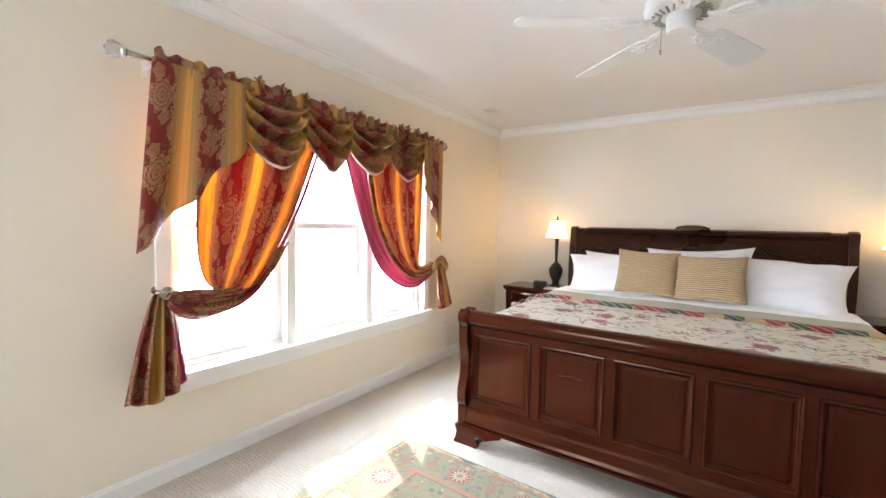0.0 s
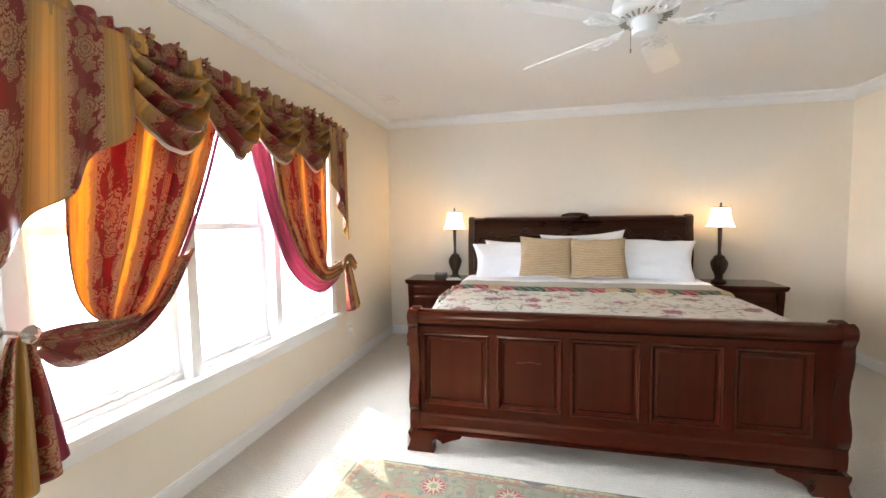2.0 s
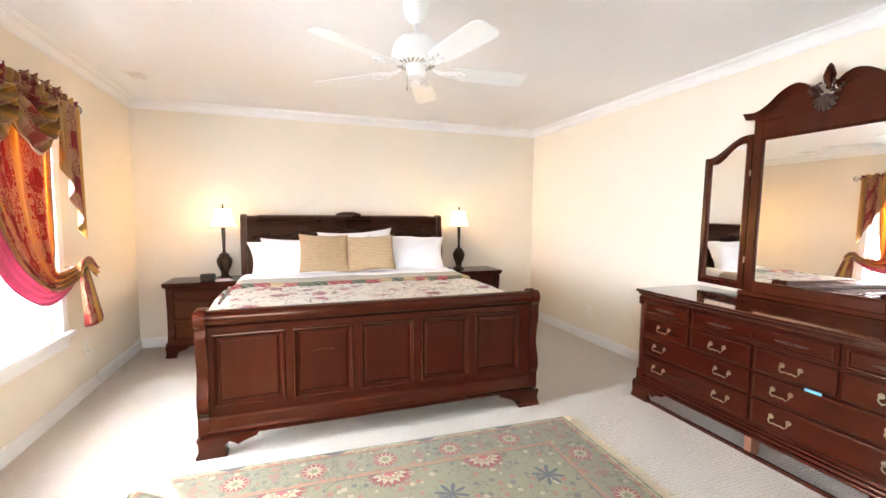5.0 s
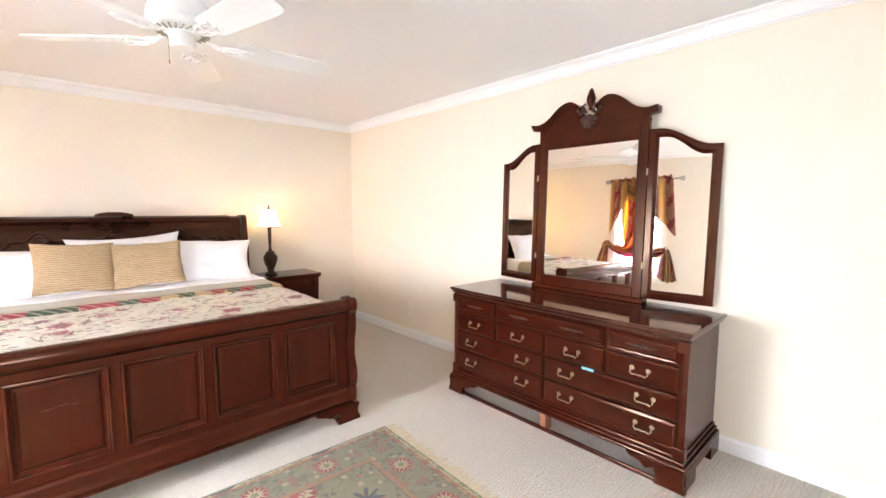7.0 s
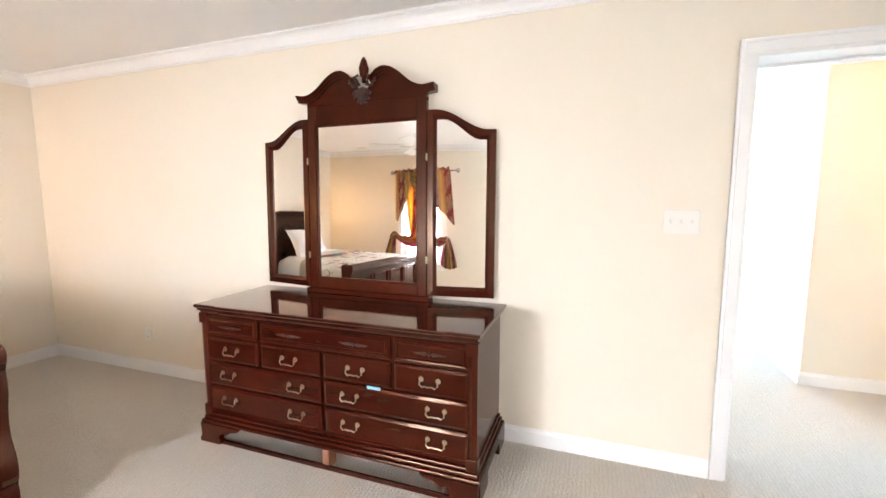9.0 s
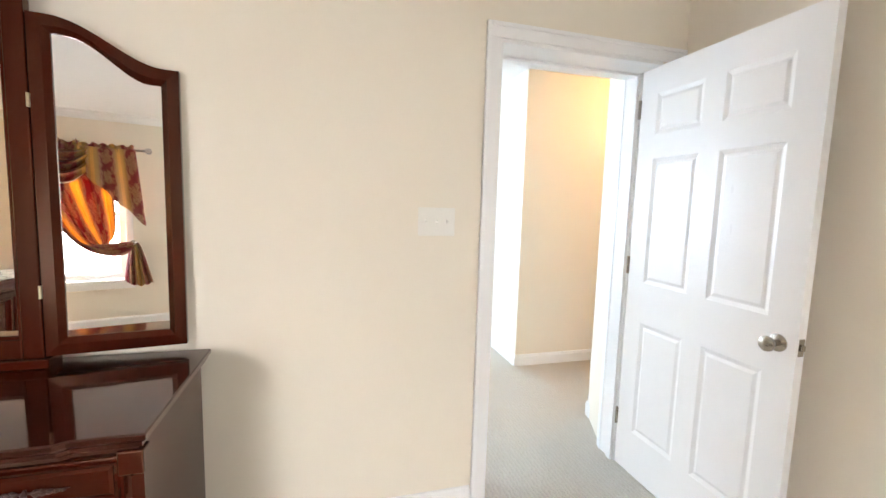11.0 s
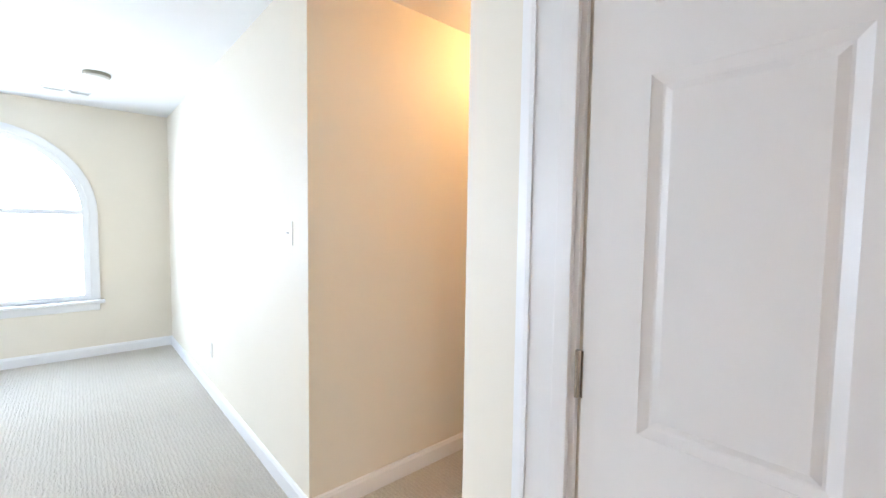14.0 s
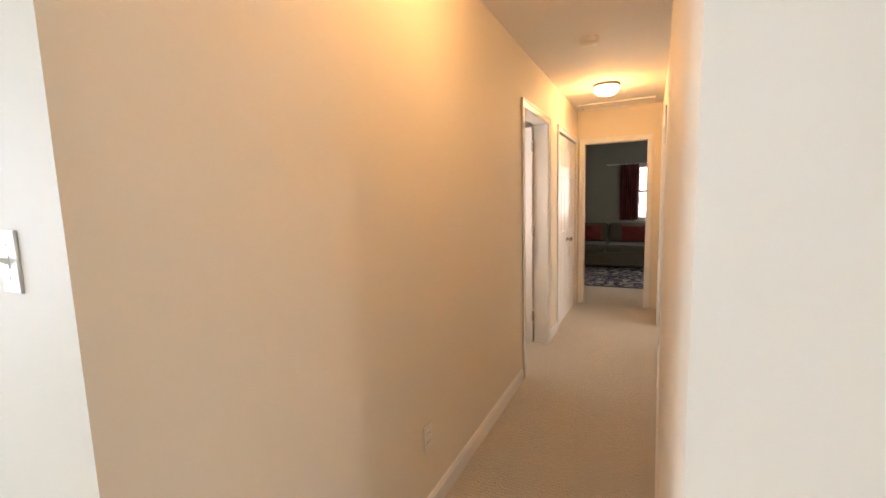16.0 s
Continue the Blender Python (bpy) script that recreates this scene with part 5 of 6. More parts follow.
def spread(y0, y1, top, half, hang, puff, seed, r=0.07, slant=0.0, n=150, lip=0.0):
    """A cover across the bed: flat on top, round over the edge, hanging down the sides."""
    L = half - r
    arc = r * math.pi / 2
    tot = L + arc + hang

    def fn(u, v):
        s = (u * 2 - 1) * tot
        sg, a = (1 if s > 0 else -1), abs(s)
        y = y0 + (y1 - y0) * v
        q = Vector((s * 3.1, y * 3.1, seed))
        nz = noise.noise(q) * 0.6 + noise.noise(q * 2.3) * 0.4
        if a < L:
            x, z, nx, nzv = a, top, 0, 1
        elif a < L + arc:
            t = (a - L) / r
            x, z, nx, nzv = L + r * math.sin(t), top - r + r * math.cos(t), math.sin(t), math.cos(t)
        else:
            d = a - L - arc
            x, z, nx, nzv = half + 0.02 * math.sin(y * 9 + seed) * d / max(hang, 0.01), top - r - d, 1, 0
            y += slant * d
        e = puff * nz
        edge = min(v, 1 - v) * (y1 - y0)
        e += lip * (1 - min(1, edge / 0.03) ** 2) * -1
        return Vector((0.935 + sg * (x + nx * e), y, z + nzv * e - 0.000))
    bm = B()
    sheet(bm, fn, n, max(4, int(abs(y1 - y0) / 0.022)))
    return bm


comf = thing("comforter", pose(0, 0, 0), "cream quilt printed with crimson flowers, spread over the bed", "comforter")
k = part("quilt", spread(2.895, 3.98, 0.752, 1.045, 0.30, 0.020, 1.7, lip=0.008), M["floral"], comf)
thicken(k, 0.022, -1)
k = part("plaid_border", spread(3.905, 4.030, 0.775, 1.052, 0.31, 0.014, 1.7, lip=0.016, slant=0.05), M["patch"], comf, "plaid patchwork border strip")
thicken(k, 0.016, -1)
k = part("turned_lining", spread(4.005, 4.30, 0.772, 1.047, 0.27, 0.012, 5.2, lip=0.006, slant=0.1), M["lining"], comf, "taupe lining turned back")
thicken(k, 0.012, -1)
sh = thing("top_sheet", pose(0, 0, 0), "white cotton sheet folded over the quilt's edge", "bed sheet")
k = part("fold", spread(4.275, 4.64, 0.780, 1.043, 0.20, 0.016, 9.1, lip=0.012, slant=0.15), M["cotton"], sh)
thicken(k, 0.016, -1)
k = part("under_sheet", spread(4.60, 4.83, 0.722, 0.985, 0.16, 0.006, 3.1), M["cotton"], sh)
thicken(k, 0.01, -1)
fl = thing("quilt_corner", pose(0, 0, 0), "rosy quilt corner spilling over the bed's side", "quilt")


def corner(u, v):
    out = 0.14 * math.sin(math.pi * min(1, u * 1.1)) ** 1.2 * v
    return Vector((-0.118 - out - 0.01 * math.sin(u * 14) * v, 3.52 + 0.55 * u, 0.745 - 0.09 * v - 0.10 * v * v + 0.01 * math.sin(u * 22)))


b1 = B()
sheet(b1, corner, 24, 12)
thicken(part("cloth", b1, M["floral"], fl), 0.016)


def pillow(name, at, w, h, t, mat, label, seed, group="", pinch=0.07, cat="pillow"):
    """Stuffed cushion standing in local xz, corners drawn out to points."""
    n = 26
    bm = B()
    grids = []
    for sg in (1, -1):
        g = []
        for j in range(n + 1):
            row = []
            for i in range(n + 1):
                u, v = -1 + 2 * i / n, -1 + 2 * j / n
                x = w / 2 * u * (1 - pinch * (1 - v ** 2) * abs(u) ** 3)
                z = h / 2 * v * (1 - pinch * 1.2 * (1 - u ** 2) * abs(v) ** 3)
                th = t / 2 * ((1 - abs(u) ** 2.6) * (1 - abs(v) ** 2.6)) ** 0.45
                q = Vector((u * 2.2, v * 2.2, seed + sg))
                wr = 0.012 * noise.noise(q * 1.6) + 0.006 * math.sin((u * v) * 9 + seed)
                row.append(bm.verts.new((x, sg * (th + (wr if th > 0.01 else 0)), z)) if sg == 1 or (0 < i < n and 0 < j < n) else grids[0][j][i])
            g.append(row)
        grids.append(g)
        for j in range(n):
            for i in range(n):
                bm.faces.new((g[j][i], g[j][i + 1], g[j + 1][i + 1], g[j + 1][i]))
    ob = part(name, bm, mat, None, label, smooth=True, category=cat, group=group)
    ob.matrix_world = at
    return ob


pillow("pillow", pose(0.46, 4.75, 0.90, -12, 0, 1), 0.80, 0.43, 0.15, M["cotton"], "plump white cotton pillow leaning on the carved headboard", 1, "white pillows", 0.11)
pillow("pillow", pose(1.00, 4.72, 0.965, -14, -3, -1), 0.78, 0.45, 0.15, M["cotton"], "plump white cotton pillow behind the tan shams", 5, "white pillows", 0.12)
pillow("pillow", pose(0.385, 4.58, 0.915, -28, -3, 3), 0.84, 0.42, 0.19, M["cotton"], "white cotton pillow propped behind a tan sham", 9, "white pillows", 0.12)
pillow("pillow", pose(1.50, 4.57, 0.935, -28, 3, -4), 0.86, 0.44, 0.20, M["cotton"], "white cotton pillow propped beside a tan sham", 14, "white pillows", 0.12)
pillow("throw_pillow", pose(0.655, 4.43, 0.972, -20, 2, 4), 0.47, 0.38, 0.14, M["sham"], "tan rib-knit sham leaning on white pillows", 21, "tan shams", 0.07, "throw pillow")
pillow("throw_pillow", pose(1.095, 4.42, 0.965, -24, -2, -3), 0.48, 0.37, 0.14, M["sham"], "tan rib-knit sham leaning on white pillows", 27, "tan shams", 0.07, "throw pillow")

# ---- nightstands, lamps and what stands on them ----


def bail_pull(parent, x, y, z, wide=0.085):
    """Brass bail handle whose face looks along local -y."""
    bm = B()
    for sg in (-1, 1):
        cx = x + sg * wide / 2
        prism(bm, [(cx - 0.013, z), (cx - 0.009, z + 0.011), (cx - 0.003, z + 0.010), (cx, z + 0.017), (cx + 0.003, z + 0.010), (cx + 0.009, z + 0.011), (cx + 0.013, z), (cx + 0.008, z - 0.009), (cx, z - 0.013), (cx - 0.008, z - 0.009)], "y", y, y - 0.003)
        lathe(bm, [(0.005, 0), (0.005, -0.012), (0.0, -0.015)], cx, y - 0.002, z, 10, "y")
    hw = wide / 2
    tube(bm, [(x - hw, y - 0.014, z), (x - hw - 0.003, y - 0.018, z - 0.018), (x - hw + 0.010, y - 0.020, z - 0.030), (x - hw * 0.4, y - 0.020, z - 0.024), (x, y - 0.020, z - 0.027), (x + hw * 0.4, y - 0.020, z - 0.024), (x + hw - 0.010, y - 0.020, z - 0.030), (x + hw + 0.003, y - 0.018, z - 0.018), (x + hw, y - 0.014, z)], 0.0035, 8)
    return part("bail_handle", bm, M["brass"], parent, "antique brass bail handle", smooth=True)


def drawer(parent, x0, x1, z0, z1, y, mat, style="lip"):
    bm = B()
    box(bm, x0, x1, y - 0.012, y + 0.02, z0, z1, 0.004)
    if style == "lip":
        raised_field(bm, x0 + 0.004, x1 - 0.004, z0 + 0.004, z1 - 0.004, y - 0.0125, 0.010, 0.004)
    else:
        frame_panel(bm, x0 + 0.006, x1 - 0.006, z0 + 0.006, z1 - 0.006, y - 0.0125, 0.014, 0.006)
        raised_field(bm, x0 + 0.020, x1 - 0.020, z0 + 0.020, z1 - 0.020, y - 0.0125, 0.008, 0.004)
    return part("drawer", bm, M[mat], parent)


def nightstand(at, w, label):
    d = thing("nightstand", at, label, "nightstand", "nightstands")
    dp, h = 0.40, 0.70
    bm = B()
    prism(bm, [(-0.028, 0.672), (-0.030, 0.690), (-0.024, 0.700), (dp, 0.700), (dp, 0.672)], "x", -w / 2 - 0.028, w / 2 + 0.028)
    prism(bm, [(-0.018, 0.655), (-0.026, 0.671), (dp, 0.671), (dp, 0.655)], "x", -w / 2 - 0.020, w / 2 + 0.020)
    part("top", bm, M["wood"], d)
    bm = B()
    box(bm, -w / 2, w / 2, 0.004, dp, 0.12, 0.656, 0.003)
    for sg in (-1, 1):
        x0, x1 = sorted((sg * w / 2, sg * (w / 2 - 0.05)))
        prism(bm, [(0.006, 0.12), (-0.014, 0.13), (-0.016, 0.20), (-0.004, 0.26), (-0.002, 0.40), (-0.010, 0.52), (-0.020, 0.60), (-0.018, 0.655), (0.006, 0.655)], "x", x0, x1)
    body = part("body", bm, M["wood_z"], d)
    bm = B()
    prism(bm, [(-0.030, 0.10), (-0.032, 0.12), (-0.016, 0.138), (dp, 0.138), (dp, 0.10)], "x", -w / 2 - 0.016, w / 2 + 0.016)
    for sg in (-1, 1):
        o = sg * (w / 2 + 0.018)
        prism(bm, [(o, 0), (o, 0.018), (o - sg * 0.008, 0.05), (o, 0.10), (o - sg * 0.20, 0.10), (o - sg * 0.17, 0.075), (o - sg * 0.12, 0.06), (o - sg * 0.09, 0.03), (o - sg * 0.09, 0)], "y", -0.034, 0.0)
        x0, x1 = sorted((o, o - sg * 0.03))
        box(bm, x0, x1, 0.0, dp - 0.01, 0.0, 0.10)
    part("base", bm, M["wood"], d)
    for z0, z1 in ((0.545, 0.635), (0.355, 0.530), (0.160, 0.340)):
        drawer(d, -w / 2 + 0.055, w / 2 - 0.055, z0, z1, 0.004, "wood")
    return d


nightstand((-0.455, 4.735, 0), 0.58, "dark cherry three-drawer nightstand with a lamp and clock")
nightstand((2.375, 4.735, 0), 0.60, "dark cherry nightstand with a lit lamp on it")


def table_lamp(at, label):
    d = thing("table_lamp", at, label, "table lamp", "bedside lamps")
    bm = B()
    lathe(bm, [(0.0, 0), (0.062, 0), (0.064, 0.012), (0.050, 0.022), (0.036, 0.034), (0.032, 0.050), (0.038, 0.058), (0.034, 0.066), (0.040, 0.085), (0.056, 0.120), (0.066, 0.160), (0.068, 0.190), (0.058, 0.215), (0.046, 0.228), (0.050, 0.236), (0.038, 0.248), (0.018, 0.262), (0.0, 0.262)], seg=32)
    b_ = part("base", bm, M["dark_metal"], d, smooth=True)
    bm = B()
    for k in range(12):
        a = 2 * math.pi * k / 12
        c, s_ = math.cos(a), math.sin(a)
        tube(bm, [(0.036 * c, 0.036 * s_, 0.078), (0.058 * c, 0.058 * s_, 0.125), (0.069 * c, 0.069 * s_, 0.175), (0.060 * c, 0.060 * s_, 0.212)], 0.0035, 6)
    part("ribs", bm, M["dark_metal"], b_, "bronze ribs on the urn", smooth=True)
    bm = B()
    lathe(bm, [(0.014, 0.258), (0.018, 0.270), (0.013, 0.285), (0.017, 0.40), (0.019, 0.50), (0.012, 0.56), (0.010, 0.62), (0.0, 0.62)], seg=20)
    part("stem", bm, M["dark_metal"], d, smooth=True)
    bm = B()
    z0, z1, r0, r1 = 0.515, 0.700, 0.118, 0.072
    prof = [(r0, z0), (r0 - 0.020, z0 + 0.045), (r0 - 0.034, z0 + 0.10), (r1, z1)]
    lathe(bm, prof + [(r - 0.003, z) for r, z in prof[::-1]], seg=40)
    shd = part("shade", bm, M["shade"], d, "lit cream fabric bell shade", smooth=True)
    shd.visible_shadow = False
    for r, z in ((r0, z0), (r1, z1)):
        bm = B()
        lathe(bm, [(r - 0.004, z - 0.004), (r + 0.003, z - 0.004), (r + 0.003, z + 0.004), (r - 0.004, z + 0.004)], seg=40)
        part("braid", bm, M["dark_metal"], shd, "dark braid along the shade's rim")
    bm = B()
    lathe(bm, [(0.0, 0.70), (0.012, 0.702), (0.010, 0.712), (0.004, 0.716), (0.010, 0.726), (0.008, 0.738), (0.0, 0.744)], seg=16)
    tube(bm, [(-0.072, 0, 0.700), (0.072, 0, 0.700)], 0.002, 6)
    part("finial", bm, M["dark_metal"], d, smooth=True)
    return d


table_lamp((-0.28, 4.93, 0.70), "lit bronze urn lamp with a bell shade beside the clock")
table_lamp((2.235, 4.93, 0.70), "lit bronze urn lamp with a bell shade")
ck = thing("alarm_clock", (-0.42, 4.86, 0.70), "small black bedside clock radio on the nightstand", "alarm clock")
b1 = B()
prism(b1, [(-0.035, 0.0), (-0.040, 0.03), (-0.025, 0.058), (0.03, 0.062), (0.045, 0.04), (0.045, 0.0)], "x", -0.062, 0.062)
bmesh.ops.bevel(b1, geom=b1.edges[:], offset=0.005, segments=2, affect="EDGES")
part("body", b1, M["black"], ck)
b1 = B()
box(b1, -0.045, 0.045, -0.043, -0.040, 0.014, 0.040, 0.001)
part("display", b1, M["dark_metal"], ck, "dark blank display")
rm = thing("remote_control", pose(-0.27, 4.79, 0.70, 0, 0, 12), "small pale remote on a folded paper by the lamp", "remote control")
b1 = B()
box(b1, -0.075, 0.075, -0.05, 0.05, 0.0, 0.004, 0.001)
part("paper", b1, M["paper"], rm)
b1 = B()
box(b1, -0.055, 0.055, -0.02, 0.02, 0.004, 0.018, 0.006)
part("body", b1, M["paper"], rm)
sc_ = thing("scarf", (-0.165, 3.55, 0), "small gold and pink printed cloth hanging by the bed rail", "scarf")


def scarf_fn(u, v):
    return Vector((0.022 * math.sin(u * 11) - 0.03 * v, -0.10 + 0.20 * u * (0.6 + 0.4 * v), 0.52 - 0.36 * v + 0.02 * math.sin(u * 8) * v))


b1 = B()
sheet(b1, scarf_fn, 20, 14, 0.9, 0.5)
thicken(part("cloth", b1, M["damask"], sc_), 0.004)
b1 = B()
lathe(b1, [(0, -0.03), (0.022, -0.018), (0.026, 0), (0.018, 0.02), (0, 0.03)], -0.04, -0.06, 0.15, 12)
part("tassel", b1, M["pink"], sc_, "pink pompom tassel", smooth=True)

# ---- dresser with tri-fold mirror (front looks along world -x) ----
dres = thing("dresser", pose(2.80, 1.86, 0, 0, 0, -90), "dark cherry ten-drawer dresser with brass bail pulls", "dresser")
# local x = -(world y - 1.86), local y = world x - 2.80
DW, DD, DH = 0.80, 0.545, 0.815
b1 = B()
stack = ((0.009, 0.760), (0.012, 0.770), (0.022, 0.776), (0.022, 0.786), (0.030, 0.792), (0.034, 0.798), (0.034, 0.808), (0.030, 0.812))
rings = [[b1.verts.new(c) for c in ((-DW - o, DD, z), (-DW - o, -o, z), (-0.68, -o, z), (-0.66, -o - 0.012, z), (0.66, -o - 0.012, z), (0.68, -o, z), (DW + o, -o, z), (DW + o, DD, z))] for o, z in stack]
for a, c in zip(rings, rings[1:]):
    for k in range(8):
        b1.faces.new((a[k], a[(k + 1) % 8], c[(k + 1) % 8], c[k]))
b1.faces.new(rings[0])
b1.faces.new(rings[-1])
part("top", b1, M["wood_top"], dres)
b1 = B()
box(b1, -DW, DW, 0.012, DD, 0.150, 0.762, 0.003)
body = part("body", b1, M["wood_z"], dres)
for sg in (-1, 1):
    b1 = B()
    c = sg * (DW - 0.006)
    prism(b1, [(c - 0.022, -0.004), (c, -0.016), (c + 0.022, -0.004), (c + 0.022, 0.030), (c - 0.022, 0.030)], "z", 0.215, 0.700)
    box(b1, c - 0.030, c + 0.026, -0.014, 0.03, 0.150, 0.215, 0.004)
    box(b1, c - 0.030, c + 0.026, -0.014, 0.03, 0.700, 0.761, 0.004)
    part("corner_column", b1, M["wood_z"], body)
b1 = B()
for z0, z1, o in ((0.150, 0.168, 0.010), (0.130, 0.150, 0.022), (0.112, 0.130, 0.034)):
    box(b1, -DW - o, DW + o, -o, DD, z0, z1, 0.005)
part("plinth_moulding", b1, M["wood"], dres)
for sg in (-1, 1):
    b1 = B()
    o = sg * (DW + 0.034)
    P = [(o, 0.0), (o + sg * 0.006, 0.0), (o + sg * 0.006, 0.020), (o - sg * 0.006, 0.04), (o - sg * 0.004, 0.085), (o, 0.112), (o - sg * 0.29, 0.112), (o - sg * 0.27, 0.095), (o - sg * 0.22, 0.085), (o - sg * 0.185, 0.060), (o - sg * 0.165, 0.072), (o - sg * 0.145, 0.076), (o - sg * 0.135, 0.050), (o - sg * 0.145, 0.020), (o - sg * 0.14, 0.0)]
    prism(b1, P, "y", -0.040, -0.008)
    x0, x1 = sorted((o, o - sg * 0.035))
    box(b1, x0, x1, -0.008, 0.14, 0.0, 0.112)
    box(b1, x0, x1, DD - 0.14, DD, 0.0, 0.112)
    box(b1, x0, x1, 0.14, DD - 0.14, 0.07, 0.112)
    part("bracket_foot", b1, M["wood"], dres)
b1 = B()
box(b1, -DW + 0.09, DW - 0.09, -0.030, -0.012, 0.0, 0.022, 0.003)
box(b1, -DW + 0.09, DW - 0.09, DD - 0.02, DD, 0.0, 0.022, 0.003)
part("floor_rail", b1, M["wood"], dres, "dropped rail resting on the carpet")
b1 = B()
box(b1, -0.012, 0.028, -0.018, 0.05, 0.0, 0.112, 0.002)
part("centre_block", b1, M["plinth"], dres, "raw reddish support block")
ROWS_Z = ((0.635, 0.748), (0.490, 0.622), (0.345, 0.478), (0.190, 0.333))
XL = -DW + 0.030
XR = DW - 0.030


def carve(parent, x, z, w):
    """A small carved spray on a drawer front: paired leaves that shrink away from a central drop."""
    bm = B()
    for sg in (-1, 1):
        for k in range(5):
            cx = x + sg * (0.010 + k * w / 11)
            l = w / 7 * (1 - 0.11 * k)
            for up in (-1, 1):
                a = radians(26 - 3 * k) * up
                tip = (cx + sg * l * math.cos(a), -0.0165, z + l * 0.75 * math.sin(a))
                mid = (cx + sg * l * 0.55 * math.cos(a), -0.0195, z + l * 0.62 * math.sin(a))
                tube(bm, [(cx, -0.0165, z), mid, tip], [0.0015, 0.0042 - 0.0004 * k, 0.0008], 6)
        tube(bm, [(x, -0.0165, z), (x + sg * w * 0.3, -0.018, z), (x + sg * w * 0.56, -0.0165, z + 0.003)], [0.003, 0.002, 0.001], 6)
    tube(bm, [(x, -0.0165, z + 0.010), (x, -0.023, z), (x, -0.0165, z - 0.013)], [0.003, 0.007, 0.002], 8)
    return part("carved_spray", bm, M["carving"], parent, "dark carved leaf spray", smooth=True)


def dwx(y):
    return -(y - 1.86)


for y0, y1, marks in ((2.635, 2.275, (2.455,)), (2.255, 1.475, (2.06, 1.67)), (1.455, 1.085, (1.27,))):
    d_ = drawer(dres, dwx(y0), dwx(y1), *ROWS_Z[0], 0.004, "wood", "frame")
    for my in marks:
        carve(d_, dwx(my), 0.690, 0.15)
    if len(marks) == 2:
        b1 = B()
        lathe(b1, [(0.013, 0.0), (0.013, -0.004), (0.006, -0.006), (0.008, -0.016), (0.0, -0.020)], dwx(1.865), -0.012, 0.690, 14, "y")
        part("keyhole_knob", b1, M["wood"], d_, "round turned drawer knob", smooth=True)
for y0, y1 in ((2.635, 2.275), (2.255, 1.875), (1.855, 1.475), (1.455, 1.085)):
    d_ = drawer(dres, dwx(y0), dwx(y1), *ROWS_Z[1], 0.004, "wood")
    bail_pull(d_, dwx((y0 + y1) / 2), -0.013, 0.565)
for r in (2, 3):
    for y0, y1 in ((2.635, 1.875), (1.855, 1.085)):
        d_ = drawer(dres, dwx(y0), dwx(y1), *ROWS_Z[r], 0.004, "wood")
        for f in (0.2, 0.8):
            bail_pull(d_, dwx(y0 + (y1 - y0) * f), -0.013, (ROWS_Z[r][0] + ROWS_Z[r][1]) / 2 + 0.012)
b1 = B()
box(b1, dwx(1.53), dwx(1.60), -0.012, -0.008, 0.474, 0.486, 0.001)
tg = part("price_tag", b1, M["blue_tag"], None, "pale blue tag caught in a dresser drawer", category="tag")
tg.matrix_world = pose(2.80, 1.86, 0, 0, 0, -90)
mir = thing("dresser_mirror", pose(3.27, 1.87, 0.812, 0, 0, -90) @ Matrix.Rotation(radians(-1.15), 4, "X"), "dark cherry tri-fold mirror with a carved scrolled crest", "mirror")
# local x = -(y - 1.87), local y towards the wall
MW = 0.395


def arch_outline(x0, x1, zb, zt, f, n=18):
    top_ = []
    for k in range(n + 1):
        t = k / n
        top_.append((x0 + (x1 - x0) * t, zt + f(t)))
    return [(x0, zb)] + top_ + [(x1, zb)]


def ring_frame(bm, outer, inner, y0, y1, ym):
    """Frame between two outlines with the same number of points; bevelled towards the glass."""
    n = len(outer)
    A = [bm.verts.new((x, y0, z)) for x, z in outer]
    C = [bm.verts.new((x, y1, z)) for x, z in outer]
    mid = [((o[0] * 0.35 + i[0] * 0.65), (o[1] * 0.35 + i[1] * 0.65)) for o, i in zip(outer, inner)]
    D = [bm.verts.new((x, y0 - 0.004, z)) for x, z in mid]
    E = [bm.verts.new((x, ym, z)) for x, z in inner]
    F = [bm.verts.new((x, y1, z)) for x, z in inner]
    for P, Q in ((C, A), (A, D), (D, E), (E, F), (F, C)):
        for k in range(n):
            bm.faces.new((P[k], P[(k + 1) % n], Q[(k + 1) % n], Q[k]))


b1 = B()
box(b1, -MW, -MW + 0.055, -0.014, 0.022, 0.03, 1.15, 0.004)
box(b1, MW - 0.055, MW, -0.014, 0.022, 0.03, 1.15, 0.004)
box(b1, -MW + 0.055, MW - 0.055, -0.014, 0.022, 0.03, 0.092, 0.004)
box(b1, -MW + 0.055, MW - 0.055, -0.014, 0.022, 1.035, 1.15, 0.004)
for x0, x1, z0, z1 in ((-MW + 0.053, -MW + 0.066, 0.09, 1.037), (MW - 0.066, MW - 0.053, 0.09, 1.037), (-MW + 0.066, MW - 0.066, 0.09, 0.103), (-MW + 0.066, MW - 0.066, 1.024, 1.037)):
    box(b1, x0, x1, -0.008, 0.012, z0, z1, 0.003)
cf = part("centre_frame", b1, M["wood_z"], mir)
b1 = B()
box(b1, -MW + 0.05, MW - 0.05, 0.0, 0.008, 0.095, 1.03)
part("glass", b1, M["mirror"], cf, "clear mirror glass")
b1 = B()
box(b1, -MW - 0.02, MW + 0.02, -0.035, 0.045, 0.0, 0.032, 0.005)
part("base_rail", b1, M["wood"], mir)


